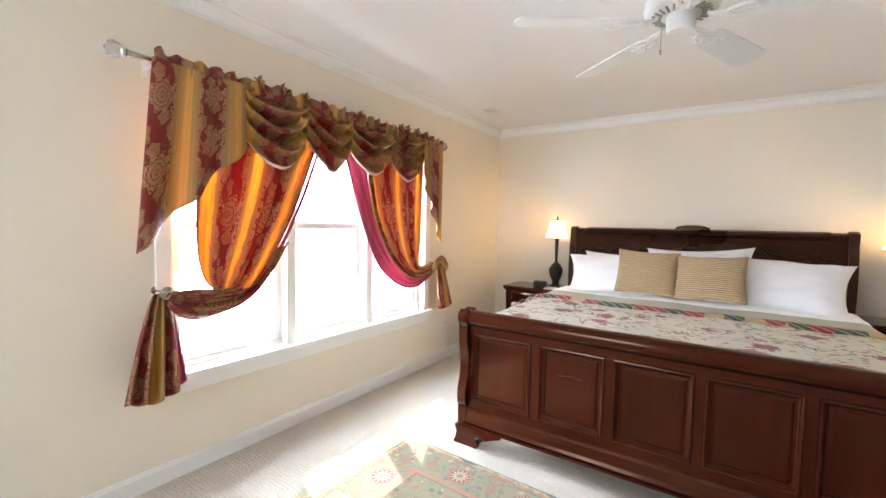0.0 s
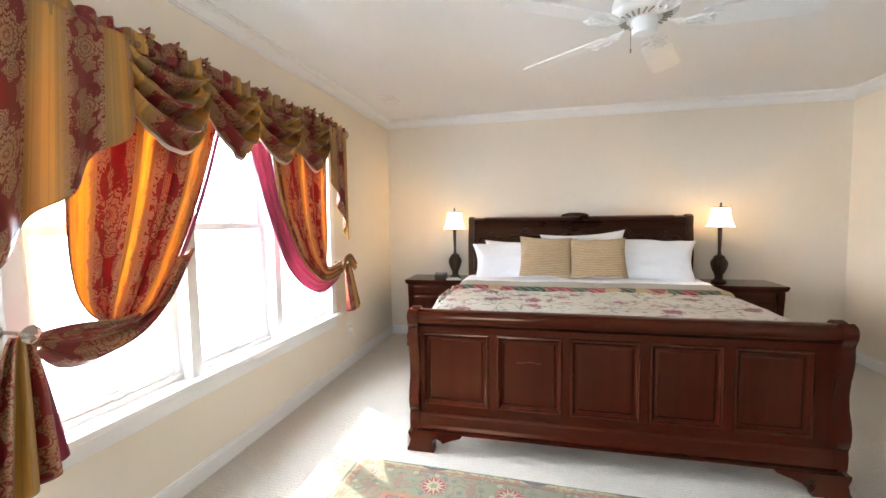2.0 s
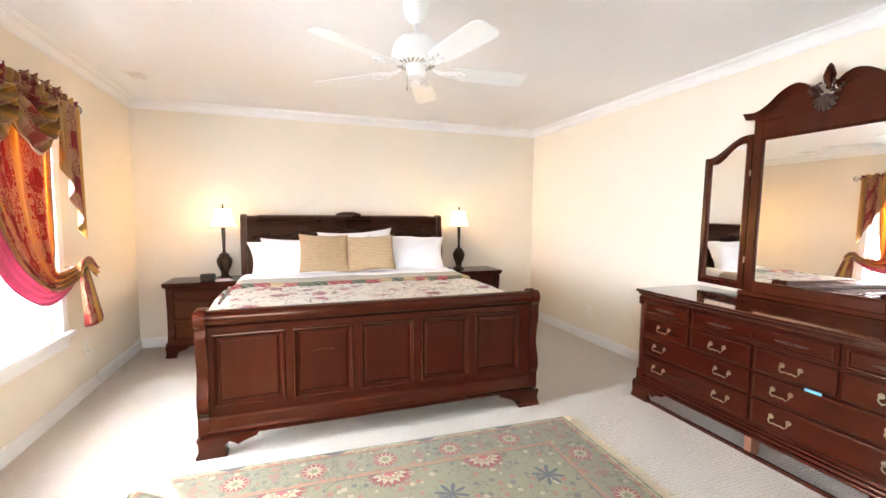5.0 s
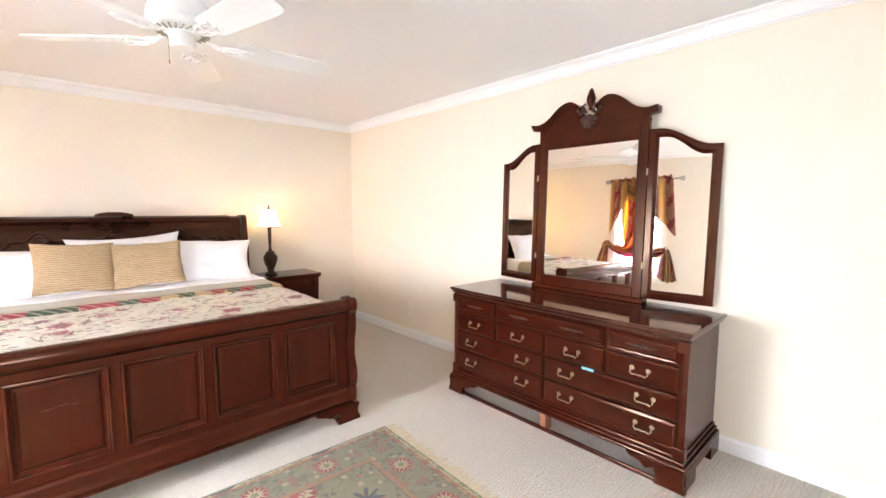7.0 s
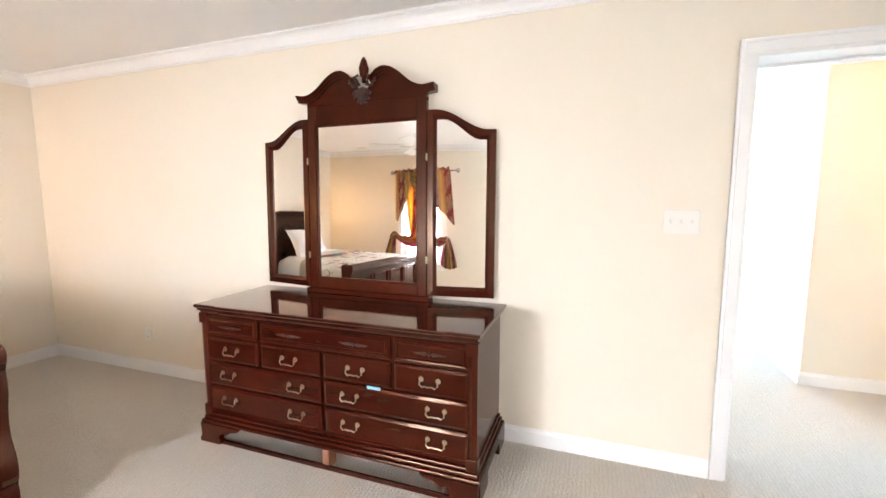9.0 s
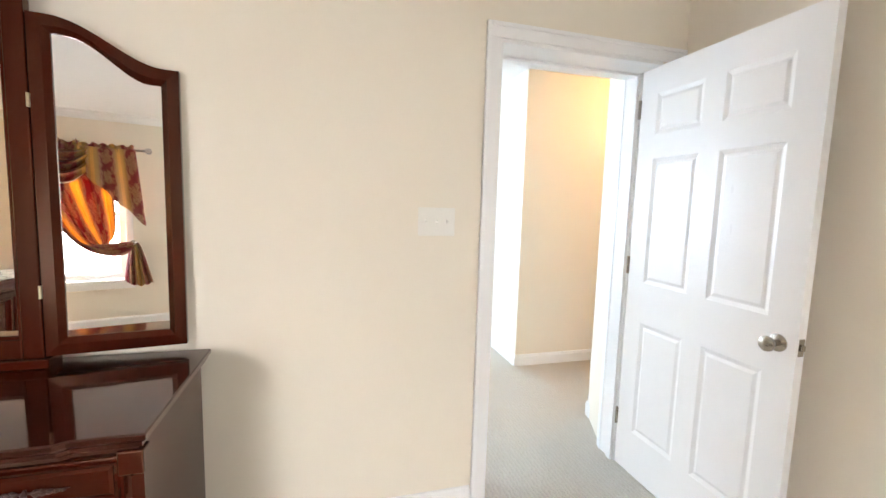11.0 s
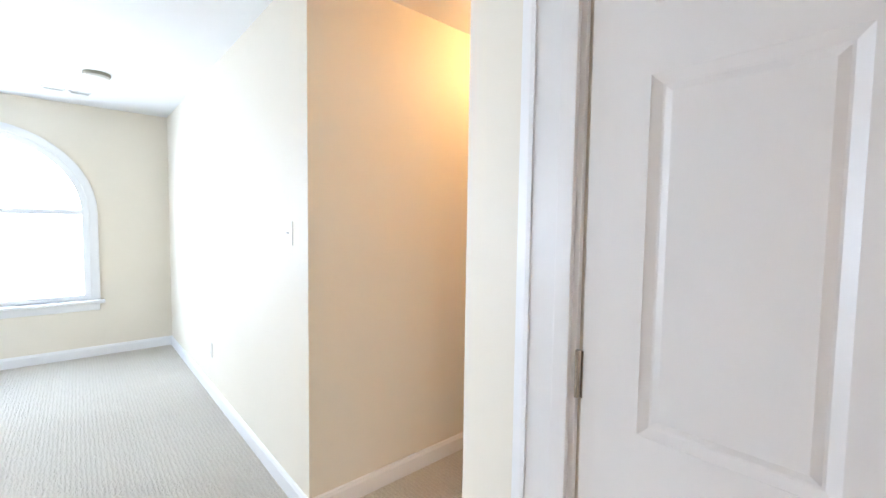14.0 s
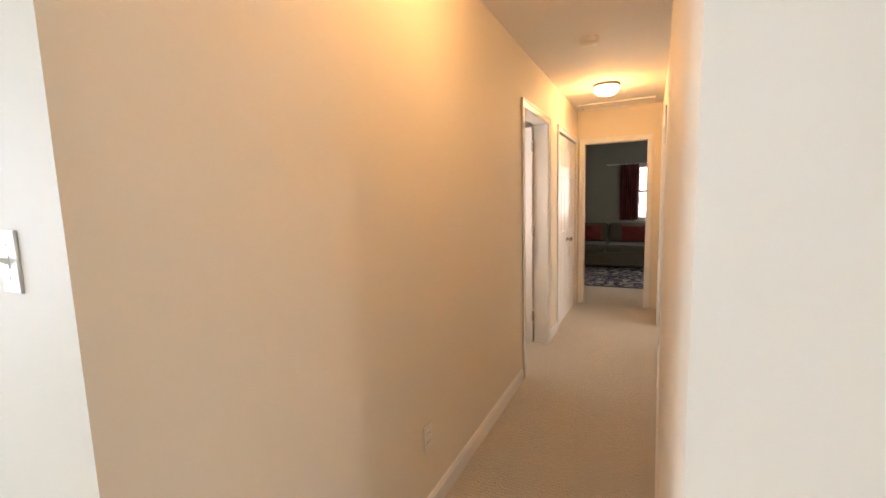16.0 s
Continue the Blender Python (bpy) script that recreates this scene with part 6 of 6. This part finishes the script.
def crest_z(x):
    """Top line of the swan-neck crest over local x."""
    a = abs(x) / (MW + 0.055)
    pts = ((0.0, 1.245), (0.10, 1.27), (0.22, 1.315), (0.34, 1.328), (0.5, 1.300), (0.68, 1.235), (0.84, 1.205), (1.0, 1.212))
    for (a0, z0), (a1, z1) in zip(pts, pts[1:]):
        if a <= a1:
            t = (a - a0) / (a1 - a0)
            i = pts.index((a0, z0))
            zb, zn = pts[max(0, i - 1)][1], pts[min(len(pts) - 1, i + 2)][1]
            return 0.5 * (2 * z0 + (z1 - zb) * t + (2 * zb - 5 * z0 + 4 * z1 - zn) * t * t + (3 * z0 - zb - 3 * z1 + zn) * t ** 3)
    return pts[-1][1]


b1 = B()
xs = [-(MW) + 2 * MW * k / 48 for k in range(49)]
up = [(x, crest_z(x) - 0.03) for x in xs]
prism(b1, [(-MW, 1.13)] + up + [(MW, 1.13)], "y", -0.012, 0.020)
cr = part("crest_board", b1, M["wood"], mir)
b1 = B()
W2 = MW + 0.055
for sg in (-1, 1):
    xs = [sg * (0.055 + (W2 - 0.055) * k / 26) for k in range(27)]
    for lo, hi, o in ((-0.040, -0.026, 0.016), (-0.026, -0.012, 0.028), (-0.012, 0.0, 0.040)):
        g = []
        for x in xs:
            xe = x if abs(x) < W2 - 0.02 else sg * (W2 - 0.05 + o)
            z = crest_z(x)
            g.append([b1.verts.new((x, -0.012 - o, z + lo)), b1.verts.new((x, -0.012 - o, z + hi)), b1.verts.new((x, 0.02, z + hi)), b1.verts.new((x, 0.02, z + lo))])
        for p, q in zip(g, g[1:]):
            for k in range(4):
                b1.faces.new((p[k], p[(k + 1) % 4], q[(k + 1) % 4], q[k]))
        b1.faces.new(g[0])
        b1.faces.new(g[-1])
part("crest_moulding", b1, M["wood"], cr)
b1 = B()
for k in range(7):
    a = radians(-75 + 25 * k)
    tube(b1, [(0.0, -0.022, 1.225), (0.035 * math.sin(a), -0.036, 1.215 - 0.045 * math.cos(a)), (0.058 * math.sin(a), -0.026, 1.210 - 0.078 * math.cos(a))], [0.008, 0.013, 0.010], 8)
for sg in (-1, 1):
    pts = [(sg * (0.055 + 0.030 * math.cos(t) * (1 - t / 12)), -0.028, 1.255 + 0.032 * math.sin(t) * (1 - t / 12)) for t in [0.5 * k for k in range(14)]]
    tube(b1, pts, 0.009, 8)
    tube(b1, [(sg * 0.02, -0.02, 1.24), (sg * 0.05, -0.03, 1.29), (sg * 0.03, -0.02, 1.30)], 0.008, 8)
part("carved_shell", b1, M["carving"], cr, "dark carved shell and scrolls", smooth=True, kind="stuff")
b1 = B()
lathe(b1, [(0, 1.255), (0.014, 1.262), (0.012, 1.285), (0.020, 1.300), (0.026, 1.325), (0.026, 1.350), (0.018, 1.380), (0.008, 1.400), (0, 1.405)], 0, -0.005, 0, 20)
for k in range(6):
    a = 2 * math.pi * k / 6
    tube(b1, [(0.018 * math.cos(a), -0.005 + 0.018 * math.sin(a), 1.295), (0.028 * math.cos(a), -0.005 + 0.028 * math.sin(a), 1.335), (0.012 * math.cos(a), -0.005 + 0.012 * math.sin(a), 1.385)], 0.005, 6)
part("finial", b1, M["wood"], cr, "carved reddish flame finial", smooth=True)
for sg in (-1, 1):
    d_ = new("side_wing")
    d_.parent = mir
    WW = 0.385
    # local wing runs along +x from its hinge
    d_.matrix_local = Matrix.Translation((sg * MW, 0.0, 0)) @ Matrix.Rotation(sg * radians(8.5), 4, "Z")

    def f(t):
        return 0.115 * (0.5 + 0.5 * math.cos(math.pi * min(1, max(0, (t - 0.12) / 0.76)))) ** 0.9 - 0.004
    o = arch_outline(0.003, WW, 0.035, 0.965, f)
    i = arch_outline(0.003 + 0.052, WW - 0.052, 0.035 + 0.055, 0.965 - 0.052, f)
    bm = B()
    ring_frame(bm, [(sg * x, z) for x, z in o], [(sg * x, z) for x, z in i], -0.014, 0.014, -0.004)
    wf = part("frame", bm, M["wood_z"], d_)
    bm = B()
    i2 = arch_outline(0.003 + 0.046, WW - 0.046, 0.035 + 0.05, 0.965 - 0.046, f)
    prism(bm, [(sg * x, z) for x, z in i2], "y", 0.001, 0.008)
    part("glass", bm, M["mirror"], d_, "clear mirror glass")
    for z in (0.22, 0.80):
        bm = B()
        lathe(bm, [(0.005, 0), (0.005, 0.04)], 0.0, -0.017, z, 10)
        part("hinge", bm, M["brass"], d_, "small brass hinge")

# ---- curtains ----
rod = thing("curtain_rod", (-0.985, 2.605, 2.035), "clear rod with crystal finials on white brackets", "curtain rod")
b1 = B()
tube(b1, [(0, -1.20, 0), (0, 1.17, 0)], 0.013, 16)
part("pole", b1, M["nickel"], rod, smooth=True)
for sg, y in ((-1, -1.20), (1, 1.17)):
    b1 = B()
    lathe(b1, [(0.013, 0), (0.020, sg * 0.006), (0.012, sg * 0.014), (0.030, sg * 0.030), (0.038, sg * 0.052), (0.030, sg * 0.074), (0.0, sg * 0.088)], 0, y, 0, 10, "y")
    part("finial", b1, M["crystal"], rod, "faceted crystal finial")
    b1 = B()
    yb = y - sg * 0.10
    box(b1, -0.105, -0.098, yb - 0.014, yb + 0.014, -0.055, 0.03, 0.003)
    box(b1, -0.098, 0.006, yb - 0.007, yb + 0.007, -0.026, -0.014, 0.002)
    box(b1, -0.012, 0.012, yb - 0.009, yb + 0.009, -0.026, 0.018, 0.003)
    part("bracket", b1, M["trim"], rod, "white bracket")


def cloth(name, fn, nu, nv, mat, parent, label="", su=1.0, sv=1.0, du=0.0, dv=0.0, t=0.003):
    bm = B()
    sheet(bm, fn, nu, nv, su, sv, du, dv)
    ob = part(name, bm, M[mat], parent, label)
    thicken(ob, t)
    return ob


def bez(p, t):
    """A smooth curve through the points p."""
    n = len(p) - 1
    k = min(int(t * n), n - 1)
    f = t * n - k
    q = [Vector((*p[max(0, min(n, k + d))], 0)) for d in (-1, 0, 1, 2)]
    return 0.5 * (2 * q[1] + (q[2] - q[0]) * f + (2 * q[0] - 5 * q[1] + 4 * q[2] - q[3]) * f * f + (3 * q[1] - q[0] - 3 * q[2] + q[3]) * f ** 3)


def panel_fn(c0, c1, folds, amp, xo=-1.03):
    """Tied-back panel between two edge curves in (y, z)."""
    def fn(u, v):
        t = v
        p = bez(c0, t).lerp(bez(c1, t), u)
        a = amp * (1 - 0.55 * t)
        ph = 2 * math.pi * folds * u
        x = xo + a * math.sin(ph + 0.9 * math.sin(3 * t)) + 0.4 * a * math.sin(ph * 2.3 + 4 * t) + 0.05 * t * t
        p = p + Vector((0.006 * math.cos(ph * 1.7), 0, 0))
        return Vector((x, p.x, p.y))
    return fn


LP0 = [(1.70, 2.01), (1.695, 1.76), (1.685, 1.46), (1.68, 1.24), (1.69, 1.10), (1.72, 1.015), (1.77, 0.965), (1.84, 0.945)]
LP1 = [(2.52, 2.01), (2.42, 1.73), (2.31, 1.46), (2.18, 1.21), (2.05, 1.02), (1.95, 0.925), (1.88, 0.885), (1.83, 0.870)]
RP0 = [(2.84, 2.01), (2.90, 1.68), (2.97, 1.38), (3.13, 1.10), (3.32, 0.93), (3.47, 0.875), (3.63, 0.90), (3.78, 0.965)]
RP1 = [(3.60, 2.01), (3.58, 1.65), (3.56, 1.38), (3.54, 1.14), (3.51, 1.02), (3.53, 0.97), (3.64, 0.975), (3.78, 1.005)]
RL0 = [(2.60, 2.01), (2.68, 1.77), (2.82, 1.40), (2.99, 1.04), (3.20, 0.855), (3.42, 0.785), (3.62, 0.84), (3.78, 0.945)]
lc = thing("curtain", pose(0, 0, 0), "red and gold striped damask curtain swept to its holdback", "curtain", "bedroom curtains")
cloth("panel", panel_fn(LP0, LP1, 5, 0.020), 90, 60, "damask", lc, su=2.62, sv=1.40, du=0.90, dv=0.10)
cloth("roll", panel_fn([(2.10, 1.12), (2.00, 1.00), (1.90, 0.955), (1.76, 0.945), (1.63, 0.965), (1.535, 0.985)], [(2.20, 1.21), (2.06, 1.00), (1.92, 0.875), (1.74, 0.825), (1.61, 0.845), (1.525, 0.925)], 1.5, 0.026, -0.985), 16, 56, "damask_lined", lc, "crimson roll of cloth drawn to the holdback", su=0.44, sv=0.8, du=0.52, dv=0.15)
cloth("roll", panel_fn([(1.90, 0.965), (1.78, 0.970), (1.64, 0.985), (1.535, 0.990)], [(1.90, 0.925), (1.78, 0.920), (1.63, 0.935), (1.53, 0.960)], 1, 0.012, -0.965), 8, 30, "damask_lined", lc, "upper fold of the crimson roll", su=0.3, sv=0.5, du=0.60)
cloth("lining", panel_fn([(y + 0.005, z) for y, z in LP1], [(y + 0.030, z - 0.01) for y, z in LP1], 1, 0.006, -1.035), 6, 60, "magenta", lc, "magenta lining along the edge")


def tail_fn(yc, z0, z1, w0, w1, folds, amp, xo, lean):
    def fn(u, v):
        w = w0 + (w1 - w0) * v ** 0.7
        y = yc + lean * v + (u - 0.5) * w
        x = xo + amp * (0.4 + v) * math.sin(2 * math.pi * folds * u + 0.5) + 0.02 * v
        z = z0 + (z1 - z0) * v + 0.035 * v * abs(2 * u - 1) + 0.012 * v * math.sin(2 * math.pi * folds * u)
        return Vector((x, y, z))
    return fn


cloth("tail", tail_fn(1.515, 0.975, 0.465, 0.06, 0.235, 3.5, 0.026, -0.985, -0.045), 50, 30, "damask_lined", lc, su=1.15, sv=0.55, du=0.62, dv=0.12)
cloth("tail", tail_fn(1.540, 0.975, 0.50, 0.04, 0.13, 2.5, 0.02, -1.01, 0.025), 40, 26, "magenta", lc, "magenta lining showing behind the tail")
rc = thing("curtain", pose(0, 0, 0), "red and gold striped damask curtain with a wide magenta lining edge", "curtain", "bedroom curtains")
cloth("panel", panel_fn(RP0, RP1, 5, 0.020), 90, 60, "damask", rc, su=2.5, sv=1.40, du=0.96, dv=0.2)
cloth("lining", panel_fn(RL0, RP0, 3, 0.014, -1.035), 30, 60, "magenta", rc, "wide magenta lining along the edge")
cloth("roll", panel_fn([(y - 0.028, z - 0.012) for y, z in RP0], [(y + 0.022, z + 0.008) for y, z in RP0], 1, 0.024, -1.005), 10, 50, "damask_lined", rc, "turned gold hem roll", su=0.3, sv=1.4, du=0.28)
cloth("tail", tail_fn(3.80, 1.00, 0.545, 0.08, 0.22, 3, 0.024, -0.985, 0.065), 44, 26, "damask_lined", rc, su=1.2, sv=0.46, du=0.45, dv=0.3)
cloth("knot", panel_fn([(3.66, 0.965), (3.73, 1.045), (3.80, 1.035), (3.84, 0.97)], [(3.68, 0.905), (3.745, 0.955), (3.79, 0.95), (3.82, 0.90)], 2, 0.02, -0.965), 14, 24, "damask_lined", rc, "puckered loop over the holdback", su=0.6, sv=0.3, du=0.85)
for y in (1.532, 3.757):
    hb = thing("curtain_holdback", (WX, y, 0.978), "dark metal rosette holdback holding a tied curtain", "curtain holdback", "curtain holdbacks")
    b1 = B()
    lathe(b1, [(0.018, 0), (0.018, 0.005), (0.006, 0.010), (0.006, 0.125)], 0, 0, 0, 16, "x")
    part("stem", b1, M["nickel"], hb, smooth=True)
    b1 = B()
    lathe(b1, [(0.0, 0.120), (0.026, 0.124), (0.030, 0.132), (0.020, 0.140), (0.010, 0.148), (0, 0.150)], 0, 0, 0, 20, "x")
    part("rosette", b1, M["nickel"], hb, smooth=True)

val = thing("valance", pose(0, 0, 0), "red and gold damask swag valance with pointed side tails", "valance")


def jabot(y0, y1, zin, zout, outer, flare, folds=2.5):
    """Side tail: long at its outer edge, cut on the slant, with flat pleats."""
    def fn(u, v):
        k = (1 - u) if outer < 0 else u
        zb = zin + (zout - zin) * k - 0.014 * math.sin(2 * math.pi * folds * u)
        y = y0 + (y1 - y0) * u + outer * flare * v * k
        x = -0.935 + 0.026 * math.sin(2 * math.pi * folds * u + 0.4) * (0.35 + 0.65 * v)
        return Vector((x, y, 2.035 + (zb - 2.035) * v))
    return fn


def swag(y0, y1, ends, middle, seed, skew=0.0):
    """Draped scallop: deep curved folds that hang from its gathered ends."""
    def fn(u, v):
        s = max(0.0, math.sin(math.pi * u ** (1.0 + skew))) ** 0.75
        w = v ** 0.85
        ph = 2 * math.pi * (3.6 * w + 0.25 * math.sin(seed + 2.2 * u))
        fold = math.sin(ph + seed) + 0.35 * math.sin(2.1 * ph + 1.7 * seed)
        k = 0.35 + 0.65 * s
        y = y0 + (y1 - y0) * u + 0.04 * (0.5 - u) * v + 0.012 * noise.noise(Vector((u * 6, v * 6, seed)))
        z = 2.04 - w * middle * s - w ** 2.2 * ends * (1 - s) - 0.022 * math.cos(ph + seed) * w * k
        x = -0.955 + 0.050 * fold * k * min(1.0, v * 4) * min(1.0, 0.35 + (1 - v) * 4) + 0.040 * s * v + 0.010 * noise.noise(Vector((u * 9, v * 7, seed + 4))) + 0.010 * math.sin(u * 34 + seed) * (1 - v) ** 2
        return Vector((x, y, z))
    return fn


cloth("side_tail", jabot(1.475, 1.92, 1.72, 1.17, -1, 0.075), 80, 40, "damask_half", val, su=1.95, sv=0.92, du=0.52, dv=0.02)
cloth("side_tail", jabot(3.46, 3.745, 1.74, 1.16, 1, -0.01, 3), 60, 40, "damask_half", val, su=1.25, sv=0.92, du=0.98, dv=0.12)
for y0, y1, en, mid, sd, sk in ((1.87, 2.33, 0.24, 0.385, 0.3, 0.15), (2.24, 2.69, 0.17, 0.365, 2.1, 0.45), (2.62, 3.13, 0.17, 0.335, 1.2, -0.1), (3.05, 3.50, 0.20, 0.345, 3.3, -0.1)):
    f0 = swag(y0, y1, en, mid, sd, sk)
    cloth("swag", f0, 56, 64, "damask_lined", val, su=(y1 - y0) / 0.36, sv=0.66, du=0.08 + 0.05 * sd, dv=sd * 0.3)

    def hem(u, v, f0=f0):
        p = f0(u, 1.0)
        return p + Vector((-0.012, 0, -0.026 * v * math.sin(math.pi * u) + 0.010))
    cloth("hem", hem, 56, 3, "cream_cloth", val, "cream lining edge under the swag")


def header(u, v):
    y = 1.49 + 2.27 * u
    z = 1.995 + 0.082 * v + (0.014 * noise.noise(Vector((u * 60, 0, 3))) + 0.010 * math.sin(u * 170)) * v
    x = -0.950 + 0.012 * math.sin(u * 210) + 0.006 * math.sin(u * 93 + 1)
    return Vector((x, y, z))


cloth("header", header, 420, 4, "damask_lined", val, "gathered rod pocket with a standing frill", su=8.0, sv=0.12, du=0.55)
for y, r in ((1.99, 0.028), (2.13, 0.026), (2.29, 0.020), (2.74, 0.020), (3.18, 0.024), (3.26, 0.030), (3.38, 0.030), (3.50, 0.026)):

    def ros(u, v, y=y, r=r):
        a = 2 * math.pi * u
        rr = r * (0.15 + 0.85 * v) * (1 + 0.28 * math.sin(7 * a + 3 * v))
        return Vector((-0.930 + 0.02 * math.sin(5 * a) * v - 0.01 * v, y + rr * math.cos(a), 2.072 + rr * math.sin(a)))
    cloth("ruched_knot", ros, 36, 5, "damask_lined", val, "puckered cloth knot on the header", su=1.0, sv=0.1, du=0.2)

# ---- rug ----
rug = thing("area_rug", (0.812, 1.823, 0, 0, 0, -2.2), "sage oriental rug with crimson rosettes and fringed ends", "rug")
b1 = B()
box(b1, -1.215, 1.215, -0.78, 0.78, 0.0, 0.010, 0.003)
part("woven_field", b1, M["rug"], rug)
for sg in (-1, 1):
    b1 = B()
    rnd = random.Random(5 + sg)
    for k in range(150):
        y = -0.775 + 1.55 * k / 149
        l = 0.062 + rnd.uniform(-0.015, 0.018)
        dy = rnd.uniform(-0.014, 0.014)
        tube(b1, [(sg * 1.212, y, 0.006), (sg * (1.215 + l * 0.5), y + dy * 0.3, 0.0045), (sg * (1.215 + l), y + dy, 0.004)], 0.0034, 5)
    part("fringe", b1, M["fringe"], rug, "knotted tan cotton fringe", kind="stuff")

# ---- the den at the corridor's end ----
dr_ = thing("area_rug", (4.45, -8.30, 0), "navy and white scroll rug on the den floor", "rug")
b1 = B()
box(b1, -0.95, 0.95, -0.95, 0.95, 0.0, 0.012, 0.003)
part("woven_field", b1, M["navy_rug"], dr_)
b1 = B()
box(b1, -0.95, 0.95, 0.95, 0.98, 0.0, 0.011, 0.003)
part("edging", b1, M["black"], dr_, "dark woven edging")
sofa = thing("sofa", (4.75, -9.95, 0), "grey plush two-seat sofa with loose cushions", "sofa")
b1 = B()
box(b1, -1.0, 1.0, 0.06, 0.90, 0.05, 0.32, 0.04, 3)
part("base", b1, M["sofa"], sofa, smooth=True)
for sg in (-1, 1):
    b1 = B()
    box(b1, min(0, sg * 0.80), max(0, sg * 0.80), 0.22, 0.94, 0.31, 0.46, 0.06, 4)
    part("seat_cushion", b1, M["sofa"], sofa, smooth=True)
    b1 = B()
    box(b1, min(0, sg * 0.80), max(0, sg * 0.80), 0.06, 0.30, 0.44, 0.84, 0.08, 4)
    part("back_cushion", b1, M["sofa"], sofa, smooth=True)
    b1 = B()
    box(b1, min(sg * 0.80, sg * 1.02), max(sg * 0.80, sg * 1.02), 0.06, 0.92, 0.05, 0.62, 0.07, 4)
    part("arm", b1, M["sofa"], sofa, smooth=True)
for sx in (-0.9, 0.9):
    for sy in (0.12, 0.84):
        b1 = B()
        lathe(b1, [(0.022, 0), (0.028, 0.06)], sx, sy, 0, 12)
        part("leg", b1, M["wood_dark"], sofa)
pillow("throw_pillow", pose(4.28, -9.52, 0.64, 14, 0, 4), 0.46, 0.34, 0.14, M["crimson"], "crimson cushion on the grey sofa", 3, "crimson cushions", cat="throw pillow")
pillow("throw_pillow", pose(5.05, -9.52, 0.64, 14, 0, -6), 0.40, 0.34, 0.14, M["crimson"], "crimson cushion on the grey sofa", 8, "crimson cushions", cat="throw pillow")
dc = thing("curtain", pose(0, 0, 0), "dark crimson curtain hanging beside the den window", "curtain")


def den_curtain(u, v):
    return Vector((4.22 + 0.34 * u, -9.93 + 0.03 * math.sin(u * 26), 2.0 - 1.12 * v))


b1 = B()
sheet(b1, den_curtain, 40, 6)
thicken(part("panel", b1, M["crimson"], dc), 0.004)
dd = thing("curtain_rod", (4.1, -9.93, 2.0), "white rod over the den window", "curtain rod")
b1 = B()
tube(b1, [(-0.6, 0, 0.0), (0.72, 0, 0.0)], 0.012, 10)
part("pole", b1, M["trim"], dd, smooth=True)
for x in (-0.5, 0.60):
    b1 = B()
    box(b1, x - 0.01, x + 0.01, -0.07, 0.008, -0.01, 0.01, 0.002)
    part("bracket", b1, M["trim"], dd)
sash_window("window_6", pose(4.275, -10.05, 0.855, 0, 0, 90), 0.55, 1.14, "white double-hung den window")
